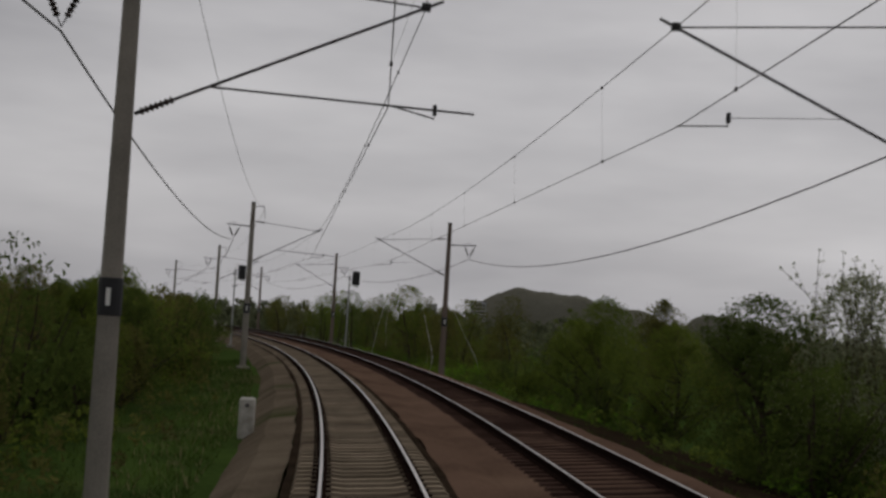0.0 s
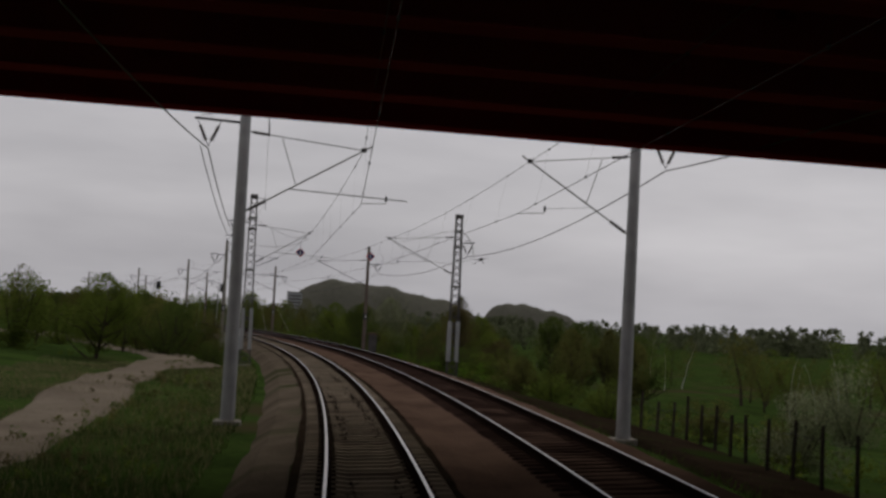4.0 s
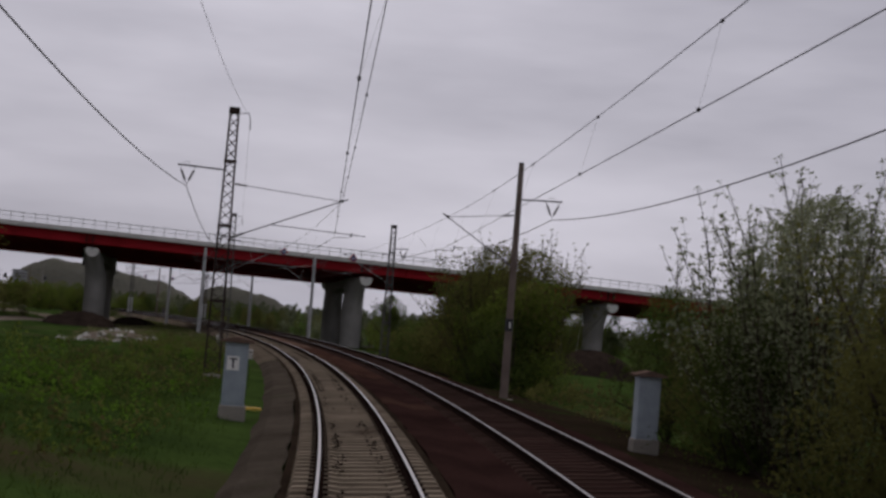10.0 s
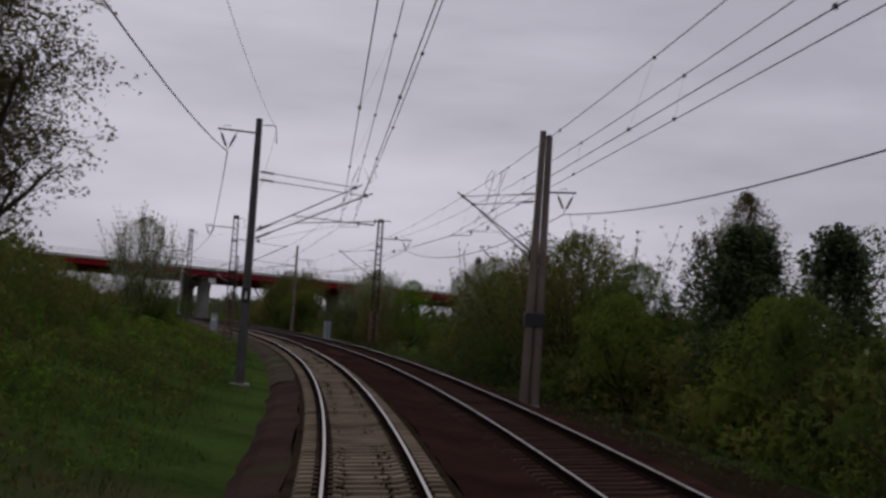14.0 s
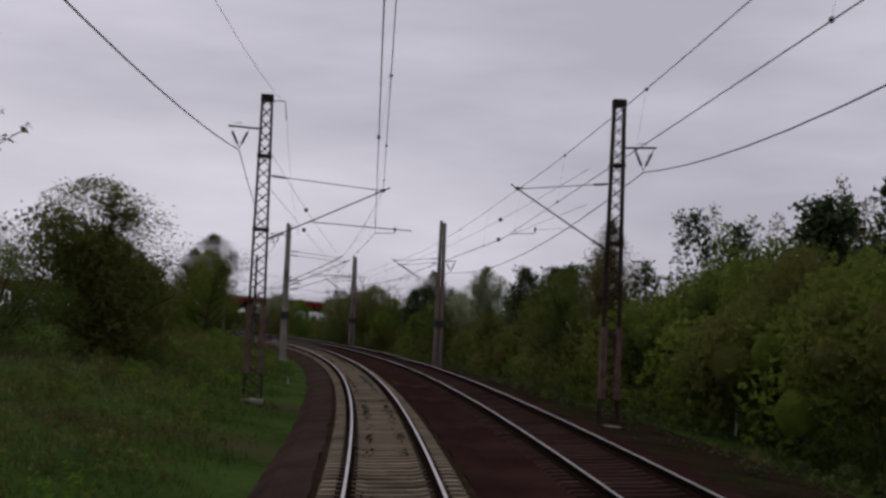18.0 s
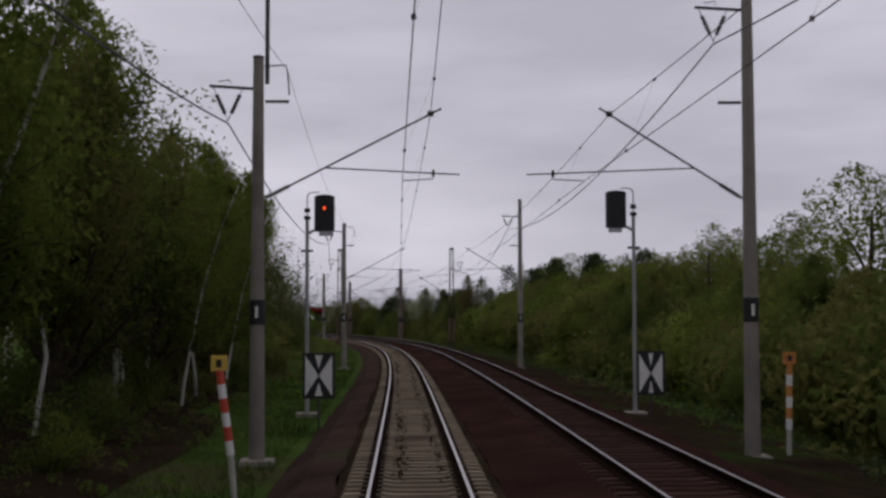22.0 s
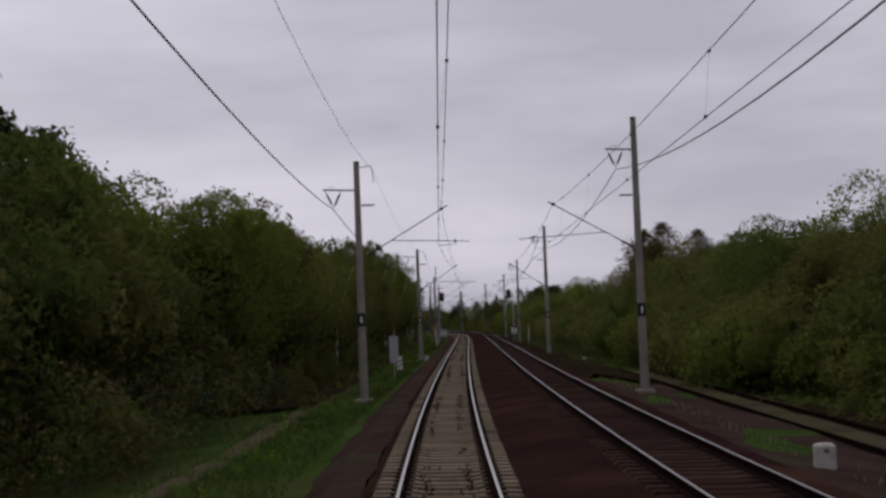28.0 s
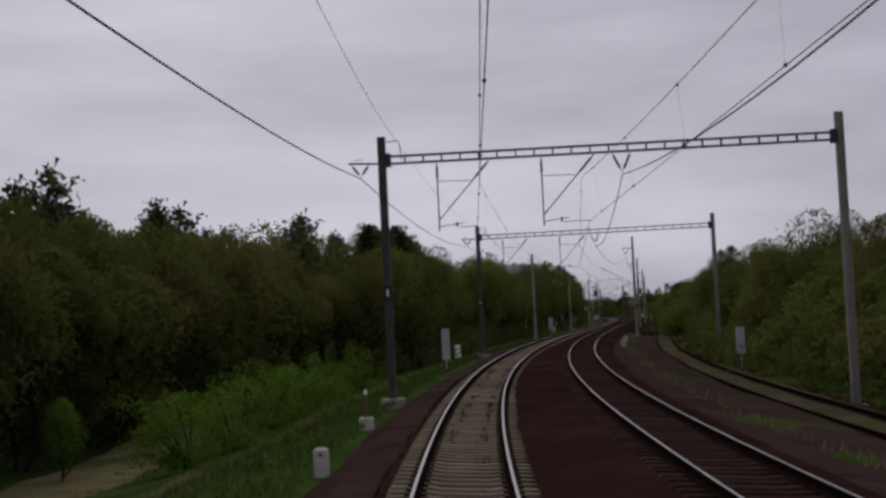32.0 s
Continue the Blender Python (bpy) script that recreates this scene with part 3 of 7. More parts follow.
def cantilever(root, ox, oz, face, tip, wire, stay, low=5.3, steel=None, pull=False, at=.36, rise=.16):
    """A bracket that carries the wires. ox, oz: the mast's place; face: where it leaves the pole (in off);
    tip: messenger wire (off, z); wire: contact wire (off, z)."""
    steel = steel or M_tube
    d = 1 if tip[0] > ox else -1

    def q(o, z, y=0.0):
        return Vector((o - ox, y, z - oz))
    a, b = q(face, low), q(*tip)
    u = (b - a).normalized()
    insulator(root, a + u * .08, a + u * .62, .06)
    part("bracket_tube", Shape().tube([a, a + u * .1], .03, 6).tube([a + u * .6, b + u * .28], .024, 6), steel, root)
    if stay:
        c = q(face, stay)
        w = (b - c).normalized()
        insulator(root, c + w * .08, c + w * .55, .055)
        part("stay_tube", Shape().tube([c, c + w * .1], .025, 5).tube([c + w * .53, b], .016, 5), steel, root)
    j = a + u * ((b - a).length * at)
    if pull:
        # pulled outwards: a short cranked arm on a thin wire
        k = q(wire[0] - d * .8, wire[1] + .2)
        part("steady_wire", Shape().tube([j, k], .007, 4), M_wire, root)
    else:
        e = q(wire[0] + d * 1.3, wire[1] + rise)
        part("steady_tube", Shape().tube([j, e], .018, 5), steel, root)
        k = j + (e - j) * ((e - j).length - .6) / (e - j).length
    part("steady_arm", Shape().tube([k, k + Vector((0, 0, -.13)), q(wire[0], wire[1] + .02)], .013, 5), steel, root, "slim arm that holds the contact wire")
    part("clamp", Shape().box(b.x - .07, -.05, b.z - .05, b.x + .07, .05, b.z + .07, .01), M_iron, root)
    part("clamp", Shape().box(k.x - .03, -.04, k.z - .08, k.x + .03, .04, k.z + .08, .01), M_iron, root)


def feeder_bracket(root, ox, oz, at, z, reach, d):
    """An arm that carries the feeder wire on a V of insulators. at: (off, z) of the wire."""
    x0 = at[0] - ox
    h = z - oz
    part("feeder_arm", Shape().tube([(d * .1, 0, h - .06), (d * reach, 0, h)], .035, 6).tube([(x0 + .05, 0, h + .04), (x0 + .05, 0, h + .14), (x0 - .22, 0, h + .1)], .01, 4), M_iron, root)
    for sx in (-.33, .33):
        top = Vector((x0 + sx, 0, h - .05))
        end = Vector((x0, 0, at[1] - oz + .06))
        v = end - top
        insulator(root, top + v * .2, top + v * .8, .06)
        part("link", Shape().tube([top, top + v * .22], .012, 4), M_iron, root)
        part("link", Shape().tube([top + v * .78, end], .012, 4), M_iron, root)


def top_arm(root, x, h, d):
    part("earth_wire_arm", Shape().tube([(x, 0, h - .2), (x + d * .62, 0, h - .17), (x + d * .66, 0, h - .36), (x + d * .7, 0, h - .85)], .018, 5), M_iron, root)


# off of the wires at each support: near track, second track
SUP = [-190, -135, -78, -20.3, 20.5, 62.5, 104.2, 147, 196, 247.5, 302.5, 354.5, 407, 467, 525.5, 592, 651.5, 710.5, 761, 812, 862]
C1 = [0, 0, 0, -.09, -.14, 0, .1, -.06, -.05, -.34, -.2, -.1, -.13, 0, -.26, .32, -.34, -.1, .06, .1, 0]
C2 = [4.2, 4.2, 4.3, 4.33, 4.28, 4.5, 4.9, 4.76, 4.65, 4.3, 4.03, 4.18, 4.35, 4.34, 3.86, 4.69, 4.31, 4.04, 4.03, 4.2, 4.2]
M1 = [.2, .2, .3, .39, -.25, 0, .12, -.12, .15, 0, .29, .36, .09, .08, .38, -.08, -.17, .1, .2, 0, 0]
M2 = [4.3, 4.3, 4.3, 4.24, 4.54, 4.8, 5.1, 4.98, 5.05, 4.5, 4.42, 4.49, 4.5, 4.5, 4.46, 4.62, 4.49, 4.1, 3.8, 4.3, 4.3]
ZC, ZM, SAG = 5.68, 7.22, .33
# masts on the near side: s, off, top, kind, feeder wire (off, z)
LEFT = [(-190, -3.5, 8.6, "round"), (-135, -3.5, 8.6, "round"), (-78, -3.45, 8.6, "round"), (-20.3, -4.0, 8.5, "round"), (20.5, -3.6, 9.3, "pale"), (62.5, -3.4, 8.3, "steel"),
        (104.2, -3.5, 8.5, "steel"), (147, -3.85, 9.6, "grey"), (196, -4.6, 10.7, "dark"), (247.5, -3.87, 9.35, "dark"), (302.5, -3.5, 9.5, "darkround"), (354.5, -3.45, 9.6, "twin"),
        (407, -4.15, 10.4, "dark"), (467, -3.7, 8.9, "round"), (525.5, -3.52, 8.5, "round"), (592, -3.3, 8.75, "round"), (651.5, -3.65, 9.3, "round")]
RIGHT = [(-190, 8.3, 8.5, "brown"), (-135, 8.1, 8.6, "brown"), (-82, 8.6, 8.5, "brown"), (-20.3, 8.65, 8.75, "brown"), (20.5, 8.7, 8.9, "pale"), (62.5, 7.9, 7.9, "steel"), (104.2, 8.4, 8.5, "steel"), (147, 8.65, 9.85, "grey"),
         (193, 8.2, 9.9, "brown"), (247, 7.5, 10.0, "dark"), (302.5, 7.5, 10.0, "twin"), (354.5, 8.0, 10.4, "twin"), (410, 7.85, 10.4, "dark"), (467, 7.9, 10.5, "round"),
         (525.5, 7.65, 10.4, "round"), (592, 7.6, 10.3, "round"), (651.5, 7.95, 10.7, "round")]
FEED_L, FEED_R = [], []
# feeder wire (off, z) where it does not hang as usual: (near side?, s)
FIXED = {(True, 20.5): (-4.55, 6.86), (False, 20.5): (9.3, 6.42), (True, 196): (-6.3, 7.3), (True, 247.5): (-5.8, 7.6), (True, 302.5): (-4.6, 8.2), (True, 354.5): (-4.4, 7.9), (True, 407): (-5.05, 8.4), (True, 467): (-4.7, 7.6), (True, 525.5): (-4.2, 7.0),
         (False, 193): (9.77, 7.5), (False, 247): (9.67, 7.7), (False, 302.5): (8.4, 6.85), (False, 354.5): (8.7, 6.56), (False, 410): (8.75, 8.0), (False, 525.5): (6.87, 8.85), (False, -82): (9.9, 6.4)}
WORDS = {"round": "round concrete catenary mast with black band", "brown": "brownish round concrete catenary mast with black band",
         "darkround": "dark grey round concrete catenary mast", "steel": "smooth grey tubular steel catenary mast", "pale": "galvanised lattice catenary mast with pale casings",
         "grey": "grey steel lattice catenary mast", "dark": "rust dark steel lattice catenary mast", "twin": "close pair of round concrete catenary masts"}


def mast(s, off, top, kind, d):
    g = gz(s, off)
    root = thing("catenary_mast", s, off, g, WORDS[kind] + (" beside the near track" if d > 0 else " by the second track"), "catenary mast", "catenary masts")
    h = top - g
    r0, r1 = .19, .12
    footing(root)
    face = off + d * .16
    if kind in ("round", "brown", "darkround", "steel"):
        mat = {"round": M_pole, "brown": M_brownpole, "darkround": M_lattice, "steel": M_galv}[kind]
        round_pole(root, h, r0 + (.02 if kind == "steel" else 0), r1 + (.03 if kind == "steel" else 0), mat)
        part("pole_cap", Shape().lathe([(.13, h - .02), (.13, h + .03), (.05, h + .06)], 10), M_iron, root)
        if kind != "steel":
            plate_band(root, 3.4, .17)
    elif kind == "twin":
        gap, thick = (.21, r0) if d < 0 else (.11, .14)
        round_pole(root, h, thick, r1, M_brownpole if d < 0 else M_pole, -gap, 0, gap * .4)
        round_pole(root, h - .15, thick, r1, M_brownpole if d < 0 else M_pole, gap, 0, -gap * .4)
        w = gap + .19
        part("number_band", Shape().box(-w, -.19, 3.1, w, .19, 3.65, .05), M_black, root, "black painted band round both poles")
        face = off + d * (gap * .7 + .13)
    else:
        mat = {"pale": M_lattice, "grey": M_lattice, "dark": M_darksteel}[kind]
        lattice_pole(root, h, mat, shoe={"pale": M_galv, "grey": M_lattice, "dark": M_rustroof}[kind] if kind == "pale" or (kind == "dark" and 200 < s < 420) else None)
        face = off + d * .24
    i = min(range(len(SUP)), key=lambda q: abs(SUP[q] - s))
    near = d > 0
    tip = ((M1 if near else M2)[i], ZM)
    wire = ((C1 if near else C2)[i], ZC)
    steel = M_galv if kind in ("steel", "pale", "grey") else M_tube
    stay = 7.55 if kind not in ("round", "brown") or s < 0 or s == 193 else None
    cantilever(root, off, g, face, tip, wire, stay, 5.3, steel, pull=not near and s < 430, **({"at": .25, "rise": -.03} if near and s == -20.3 else {}))
    if stay is None:
        insulator(root, (face - off, 0, 7.5 - g), (face - off + d * .55, 0, 7.5 - g), .05)
    if kind == "twin" or kind == "darkround":
        cantilever(root, off, g, face, (tip[0] + .42, ZM - .28), (wire[0] + .62, ZC + .22), 7.25, 5.02, steel, pull=not near)
    if kind in ("steel", "pale", "grey"):
        a = Vector((face - off, 0, 7.5 - g)).lerp(Vector((tip[0] - off, 0, tip[1] - g)), .28)
        b = Vector((face - off, 0, 5.3 - g)).lerp(Vector((tip[0] - off, 0, tip[1] - g)), .42)
        part("hanger", Shape().tube([a, b], .014, 5), steel, root)
    fixed = FIXED.get((near, s))
    if near:
        f = fixed or (off - 1.0, 6.45 if s < 0 else 7.0 if s < 180 else 7.35)
        feeder_bracket(root, off, g, f, f[1] + .85, abs(f[0] - off) + .42, -1)
        top_arm(root, 0, h, 1)
        FEED_L.append((s, *f))
    else:
        f = fixed or ((off + .9, 6.4 if s < 60 else 7.2) if s < 430 else (off - .8, 8.6))
        side = 1 if f[0] > off else -1
        feeder_bracket(root, off, g, f, f[1] + .85, abs(f[0] - off) + .42, side)
        FEED_R.append((s, *f))
    if near and s == 525.5:
        part("extension_pole", Shape().tube([(.2, 0, h - .6), (.2, 0, h + 1.5)], .05, 8), M_tube, root, "thin pole bolted on above the top")
    return root


for row in LEFT:
    mast(*row, 1)
for row in RIGHT:
    mast(*row, -1)


def portal(s, off, right, post_1, post_2):
    """A frame over all the tracks: two steel columns and a ladder beam, with hanging brackets."""
    g, gr = gz(s, off), gz(s, right)
    root = thing("catenary_portal", s, off, g, "steel portal frame with a ladder beam over three tracks", "portal frame", "portal frames")
    tl, zb = 9.05 - g, 8.2 - g
    for x, gg, nm in ((0, 0, "near"), (right - off, gr - g, "far")):
        ring = [(-.14, -.12), (-.11, -.12), (-.11, -.012), (.11, -.012), (.11, -.12), (.14, -.12)]
        ring = ring + [(-px, -py) for px, py in ring]
        col = Shape()
        col.v = [(x + px, py, z) for z in (gg - .5, tl) for px, py in ring]
        col.f = [(k, (k + 1) % 12, 12 + (k + 1) % 12, 12 + k) for k in range(12)] + [tuple(range(12, 24))]
        part("column", col, M_pole if nm == "far" else M_lattice, root, "rolled steel column")
        part("base_block", Shape().box(x - .4, -.4, gg - .6, x + .4, .4, gg + .15, .03), M_pole, root)
    W = right - off
    plate = part("number_band", Shape().box(-.16, -.14, 3.6, .16, -.122, 4.15), M_black, root, "black number plate")
    part("number_mark", Shape().box(-.03, -.15, 3.75, .03, -.141, 4.0), M_white, plate, "pale worn bar")
    part("beam_chord", Shape().box(.14, -.12, zb - .16, W - .14, .12, zb - .1), M_lattice, root)
    part("beam_chord", Shape().box(.14, -.12, zb + .1, W - .14, .12, zb + .16), M_lattice, root)
    n = int(W / .66)
    for i in range(n + 1):
        x = .16 + (W - .32) * i / n
        part("beam_post", Shape().box(x - .025, -.1, zb - .1, x + .025, .1, zb + .1), M_lattice, root)
    for x in (.2, W - .2):
        part("beam_bracket", Shape().box(x - .12, -.15, zb - .24, x + .12, .15, zb + .24, .02), M_iron, root)
    i = SUP.index(s)
    for drop, mo, co in ((post_1, M1[i], C1[i]), (post_2, M2[i], C2[i])):
        def q(o, z):
            return Vector((o - off, 0, z - g))
        part("hanging_post", Shape().tube([q(drop, 8.0), q(drop, 7.85)], .02, 5).tube([q(drop, 7.5), q(drop, 5.58)], .026, 6), M_tube, root)
        insulator(root, q(drop, 7.88), q(drop, 7.46), .06)
        a, b = q(drop, 5.96), q(drop + 1.85, 8.0)
        u = b - a
        part("diagonal_tube", Shape().tube([a, a + u * .74], .024, 6).tube([a + u * .93, b], .024, 5), M_tube, root)
        insulator(root, a + u * .72, a + u * .95, .055)
        part("cross_tube", Shape().tube([q(drop, 7.36), a + u * .67], .014, 5), M_tube, root)
        part("steady_tube", Shape().tube([q(drop, 5.74), q(drop + .86, 5.83)], .016, 5), M_tube, root)
        part("steady_arm", Shape().tube([q(drop + .62, 5.81), q(drop + .62, 5.7), q(co, ZC + .02)], .013, 5), M_tube, root, "slim arm that holds the contact wire")
        part("clamp", Shape().box(drop - off + .59, -.03, 5.72 - g, drop - off + .65, .03, 5.88 - g, .01), M_iron, root)
    feeder_bracket(root, off, g, (off - .78, 7.6), 8.15, 1.2, -1)
    FEED_L.append((s, off - .78, 7.6))
    x0 = 5.25 - off
    for sx in (-.33, .33):
        v = Vector((-sx, 0, -.72))
        p = Vector((x0 + sx, 0, zb - .16))
        insulator(root, p + v * .15, p + v * .8, .06)
        part("link", Shape().tube([p, p + v * .17], .012, 4), M_iron, root)
        part("link", Shape().tube([p + v * .78, p + v], .012, 4), M_iron, root)
    FEED_R.append((s, 5.25, 7.25))
    top_arm(root, 0, tl, 1)


portal(710.5, -3.2, 13.65, -1.4, 2.72)
portal(761, -3.22, 12.85, -1.28, 2.42)

# ---- overhead line: wires ----


def span(a, b, sag, n=14):
    out = []
    for i in range(n):
        k = i / n
        p = a.lerp(b, k)
        p.z -= sag * 4 * k * (1 - k)
        out.append(p)
    return out


def wire(name, sup, r, sag, label, group="overhead wires", slack=()):
    """A wire hung from support to support: sup of (s, off, z); slack: spans that sag otherwise, by where they begin."""
    pts = []
    for a, b in zip(sup, sup[1:]):
        k = dict(slack).get(a[0], sag)
        pts += span(P(*a), P(*b), k * ((b[0] - a[0]) / 50) ** 2 if sag else 0, 16 if sag else 6)
    pts.append(P(*sup[-1]))
    return tagged(part(name, Shape().tube(pts, r, 5), M_wire), label, "wire", group), pts


def catenary(con, mes, s_list, zc=None, zm=None, spans=None):
    """Contact wire, messenger wire and the droppers between them."""
    zc, zm = zc or [ZC] * len(s_list), zm or [ZM] * len(s_list)
    wire("contact_wire", list(zip(s_list, con, zc)), .0085, 0, "straight copper contact wire over the track")
    m, _ = wire("messenger_wire", list(zip(s_list, mes, zm)), .0085, SAG if spans is None else .3, "sagging messenger wire above the contact wire")
    for k in range(len(s_list) - 1) if spans is None else spans:
        a, b = s_list[k], s_list[k + 1]
        n = 6
        for i in range(n):
            f = (i + .5) / n
            p = P(a, mes[k], zm[k]).lerp(P(b, mes[k + 1], zm[k + 1]), f)
            p.z -= (SAG if spans is None else .3) * ((b - a) / 50) ** 2 * 4 * f * (1 - f)
            q = P(a, con[k], zc[k]).lerp(P(b, con[k + 1], zc[k + 1]), f)
            part("dropper", Shape().tube([p, q], .002, 3).box(p.x - .02, p.y - .02, p.z - .035, p.x + .02, p.y + .02, p.z + .02).box(q.x - .02, q.y - .02, q.z - .02, q.x + .02, q.y + .02, q.z + .035), M_wire, m)


catenary(C1, M1, SUP)
catenary(C2, M2, SUP)
# where two sections of the line overlap, a second pair of wires runs beside the first and is tied off at the masts
OV = [247.5, 302.5, 354.5, 407]
ENDS_C, ENDS_M = [7.1, ZC + .22, ZC + .22, 7.1], [8.4, ZM - .28, ZM - .28, 8.4]
OVER = (([-3.7, .3, .6, -3.9], [-3.75, .6, .9, -3.95]), ([7.3, 4.75, 4.9, 7.4], [7.35, 4.9, 5.0, 7.45]))
for con, mes in OVER:
    catenary(con, mes, OV, ENDS_C, ENDS_M, [1])
fl = sorted(FEED_L) + [(812, -5.0, 6.3), (862, -5.0, 6.3)]
fr = sorted(FEED_R) + [(812, 5.25, 7.25), (862, 5.25, 7.25)]
wire("feeder_wire", fl, .019, .6, "thick sagging feeder wire beside the near track", slack=((525.5, .8), (651.5, .43), (761, .45)))
wire("feeder_wire", fr, .019, .85, "thick sagging feeder wire beyond the second track", slack=((410, 1.2),))
wire("earth_wire", [(s, o + .66, t - .3) for s, o, t, k in LEFT] + [(710.5, -2.6, 8.75), (761, -2.6, 8.75), (812, -2.6, 8.75), (862, -2.6, 8.75)], .006, .75, "thin earth wire high along the masts")
# loops that join wires, and marker balls where they are tied off
for s, o0, o1, z0, z1 in ((349, .3, .9, 6.9, 6.0), (348, 4.3, 3.8, 7.0, 6.0), (24, 4.5, 4.3, 6.9, 5.8), (185, 4.8, 4.5, 6.7, 5.8), (13, 4.7, 4.4, 7.0, 5.8), (151, .1, .0, 7.0, 5.8), (151, 4.9, 4.7, 7.1, 5.8), (149, -.2, .0, 7.0, 5.8)):
    pts = []
    for i in range(13):
        k = i / 12
        pts.append(P(s + 1.6 * math.sin(k * math.pi), o0 + (o1 - o0) * k + .35 * math.sin(k * math.pi), z0 + (z1 - z0) * k - .25 * math.sin(k * math.pi)))
    tagged(part("jumper_wire", Shape().tube(pts, .007, 4), M_wire), "slack looping jumper wire between two overhead wires", "wire", "jumper wires")
# wider loops that hang across from the feeders
for a, b, sag in (((583, -4.0, 6.72), (584.3, -.03, 6.45), 1.05), ((584, 4.1, 6.6), (584.6, 5.9, 6.75), .45), ((584, 4.1, 6.6), (584, 4.05, 5.5), 0)):
    pts = [P(a[0] + (b[0] - a[0]) * k, a[1] + (b[1] - a[1]) * k - (.15 * math.sin(k * math.pi) if not sag else 0), a[2] + (b[2] - a[2]) * k - sag * 4 * k * (1 - k)) for k in [i / 14 for i in range(15)]]
    tagged(part("jumper_wire", Shape().tube(pts, .009, 4), M_wire), "slack looping jumper wire between two overhead wires", "wire", "jumper wires")
for con, mes in OVER:
    for ends, zs in ((con, ENDS_C), (mes, ENDS_M)):
        for k, f in ((0, .32), (2, .7)):
            p = P(OV[k], ends[k], zs[k]).lerp(P(OV[k + 1], ends[k + 1], zs[k + 1]), f)
            if zs is ENDS_M:
                p.z -= .3 * ((OV[k + 1] - OV[k]) / 50) ** 2 * 4 * f * (1 - f)
            b = tagged(new("section_insulator"), "dark ribbed insulator strung in an overhead wire", "insulator", "strung insulators")
            b.matrix_world = Matrix.Translation(p) @ Matrix.Rotation(heading(OV[k] + 20), 4, "Z")
            part("body", Shape().lathe([(.02, -.22), (.07, -.16), (.1, -.05), (.1, .05), (.07, .16), (.02, .22)], 10, Matrix.Rotation(math.pi / 2, 4, "X")), M_iron, b)
# pale cables tied round the tops of two masts and slung from there to the feeders and messenger wires
for route in (((20.4, -3.63, 7.95), (20.6, -2.6, 7.45), (20.6, -1.5, 6.95), (20.7, -.26, 6.88)), ((20.3, -3.75, 7.95), (20.4, -4.2, 7.85), (20.4, -4.65, 7.6), (20.4, -4.78, 7.25), (20.6, -4.7, 6.85)),
              ((20.3, -3.75, 7.92), (20.6, -4.15, 7.7), (20.7, -4.55, 7.4), (20.8, -4.62, 6.9)), ((23.4, -4.75, 6.72), (21.6, -4.2, 6.5), (20.9, -3.4, 6.35), (20.8, -2.4, 6.26), (20.8, -1.4, 6.4), (20.7, -.3, 6.86)),
              ((21.0, 8.65, 7.91), (21.0, 9.1, 7.72), (21.0, 9.43, 7.28), (21.1, 9.55, 6.9), (21.1, 9.58, 6.5)), ((21.0, 8.65, 7.87), (21.2, 9.0, 7.68), (21.2, 9.32, 7.3), (21.2, 9.48, 6.9), (21.1, 9.5, 6.5)),
              ((20.7, 4.75, 7.03), (20.8, 5.6, 6.5), (20.8, 6.65, 6.05), (20.9, 7.6, 5.93), (21.0, 8.6, 5.96), (21.6, 9.3, 6.2), (22.4, 9.6, 6.2)), ((21.0, 8.6, 7.9), (20.9, 7.6, 7.75), (20.8, 6.4, 7.35), (20.7, 5.2, 7.05))):
    tagged(part("slack_cable", Shape().tube([P(*q) for q in route], .012, 5), M_galv), "pale slack cable slung between a mast top and the wires", "wire", "slack cables")
for o in (-3.6, 8.7):
    b = thing("cable_band", 20.5, o, 7.9, "band of pale cable tied round the head of a lattice mast", "clamp", "cable bands")
    for k, z in enumerate((-.06, 0, .07)):
        part("turn", Shape().tube([(.27 * math.cos(a), .24 * math.sin(a), z + .03 * math.sin(a + k)) for a in [2 * math.pi * i / 12 for i in range(13)]], .022, 5), M_galv, b)
# long loops and drops between the doubled wires of the overlap
for route in (((309.2, 4.5, 7.55), (309.1, 4.33, 7.25), (309.1, 4.34, 7.0), (309.1, 4.46, 6.88), (309.1, 4.62, 6.88), (309.1, 4.76, 7.05), (309.2, 4.84, 7.54)), ((309.2, 4.59, 7.52), (309.1, 4.55, 7.2), (309.1, 4.4, 6.5), (309.0, 4.05, 5.74)),
              ((309.2, 4.96, 7.55), (309.1, 4.8, 7.0), (309.1, 4.66, 6.4), (309.1, 4.45, 5.95)), ((304, 6.2, 7.3), (304, 5.7, 7.15), (304.2, 5.45, 6.8), (304.2, 5.5, 6.4), (304, 5.3, 6.1)),
              ((308, .3, 7.4), (308, .5, 7.0), (308, .3, 6.5), (308, .1, 6.0)), ((308.4, .1, 7.4), (308, -.1, 6.9), (308, -.05, 6.5), (308, -.3, 5.9)), ((308, .6, 7.5), (308.2, .72, 7.1), (308.2, .55, 6.9), (308, .4, 7.1))):
    tagged(part("jumper_wire", Shape().tube([P(*q) for q in route], .009, 4), M_wire), "slack looping jumper wire between two overhead wires", "wire", "jumper wires")
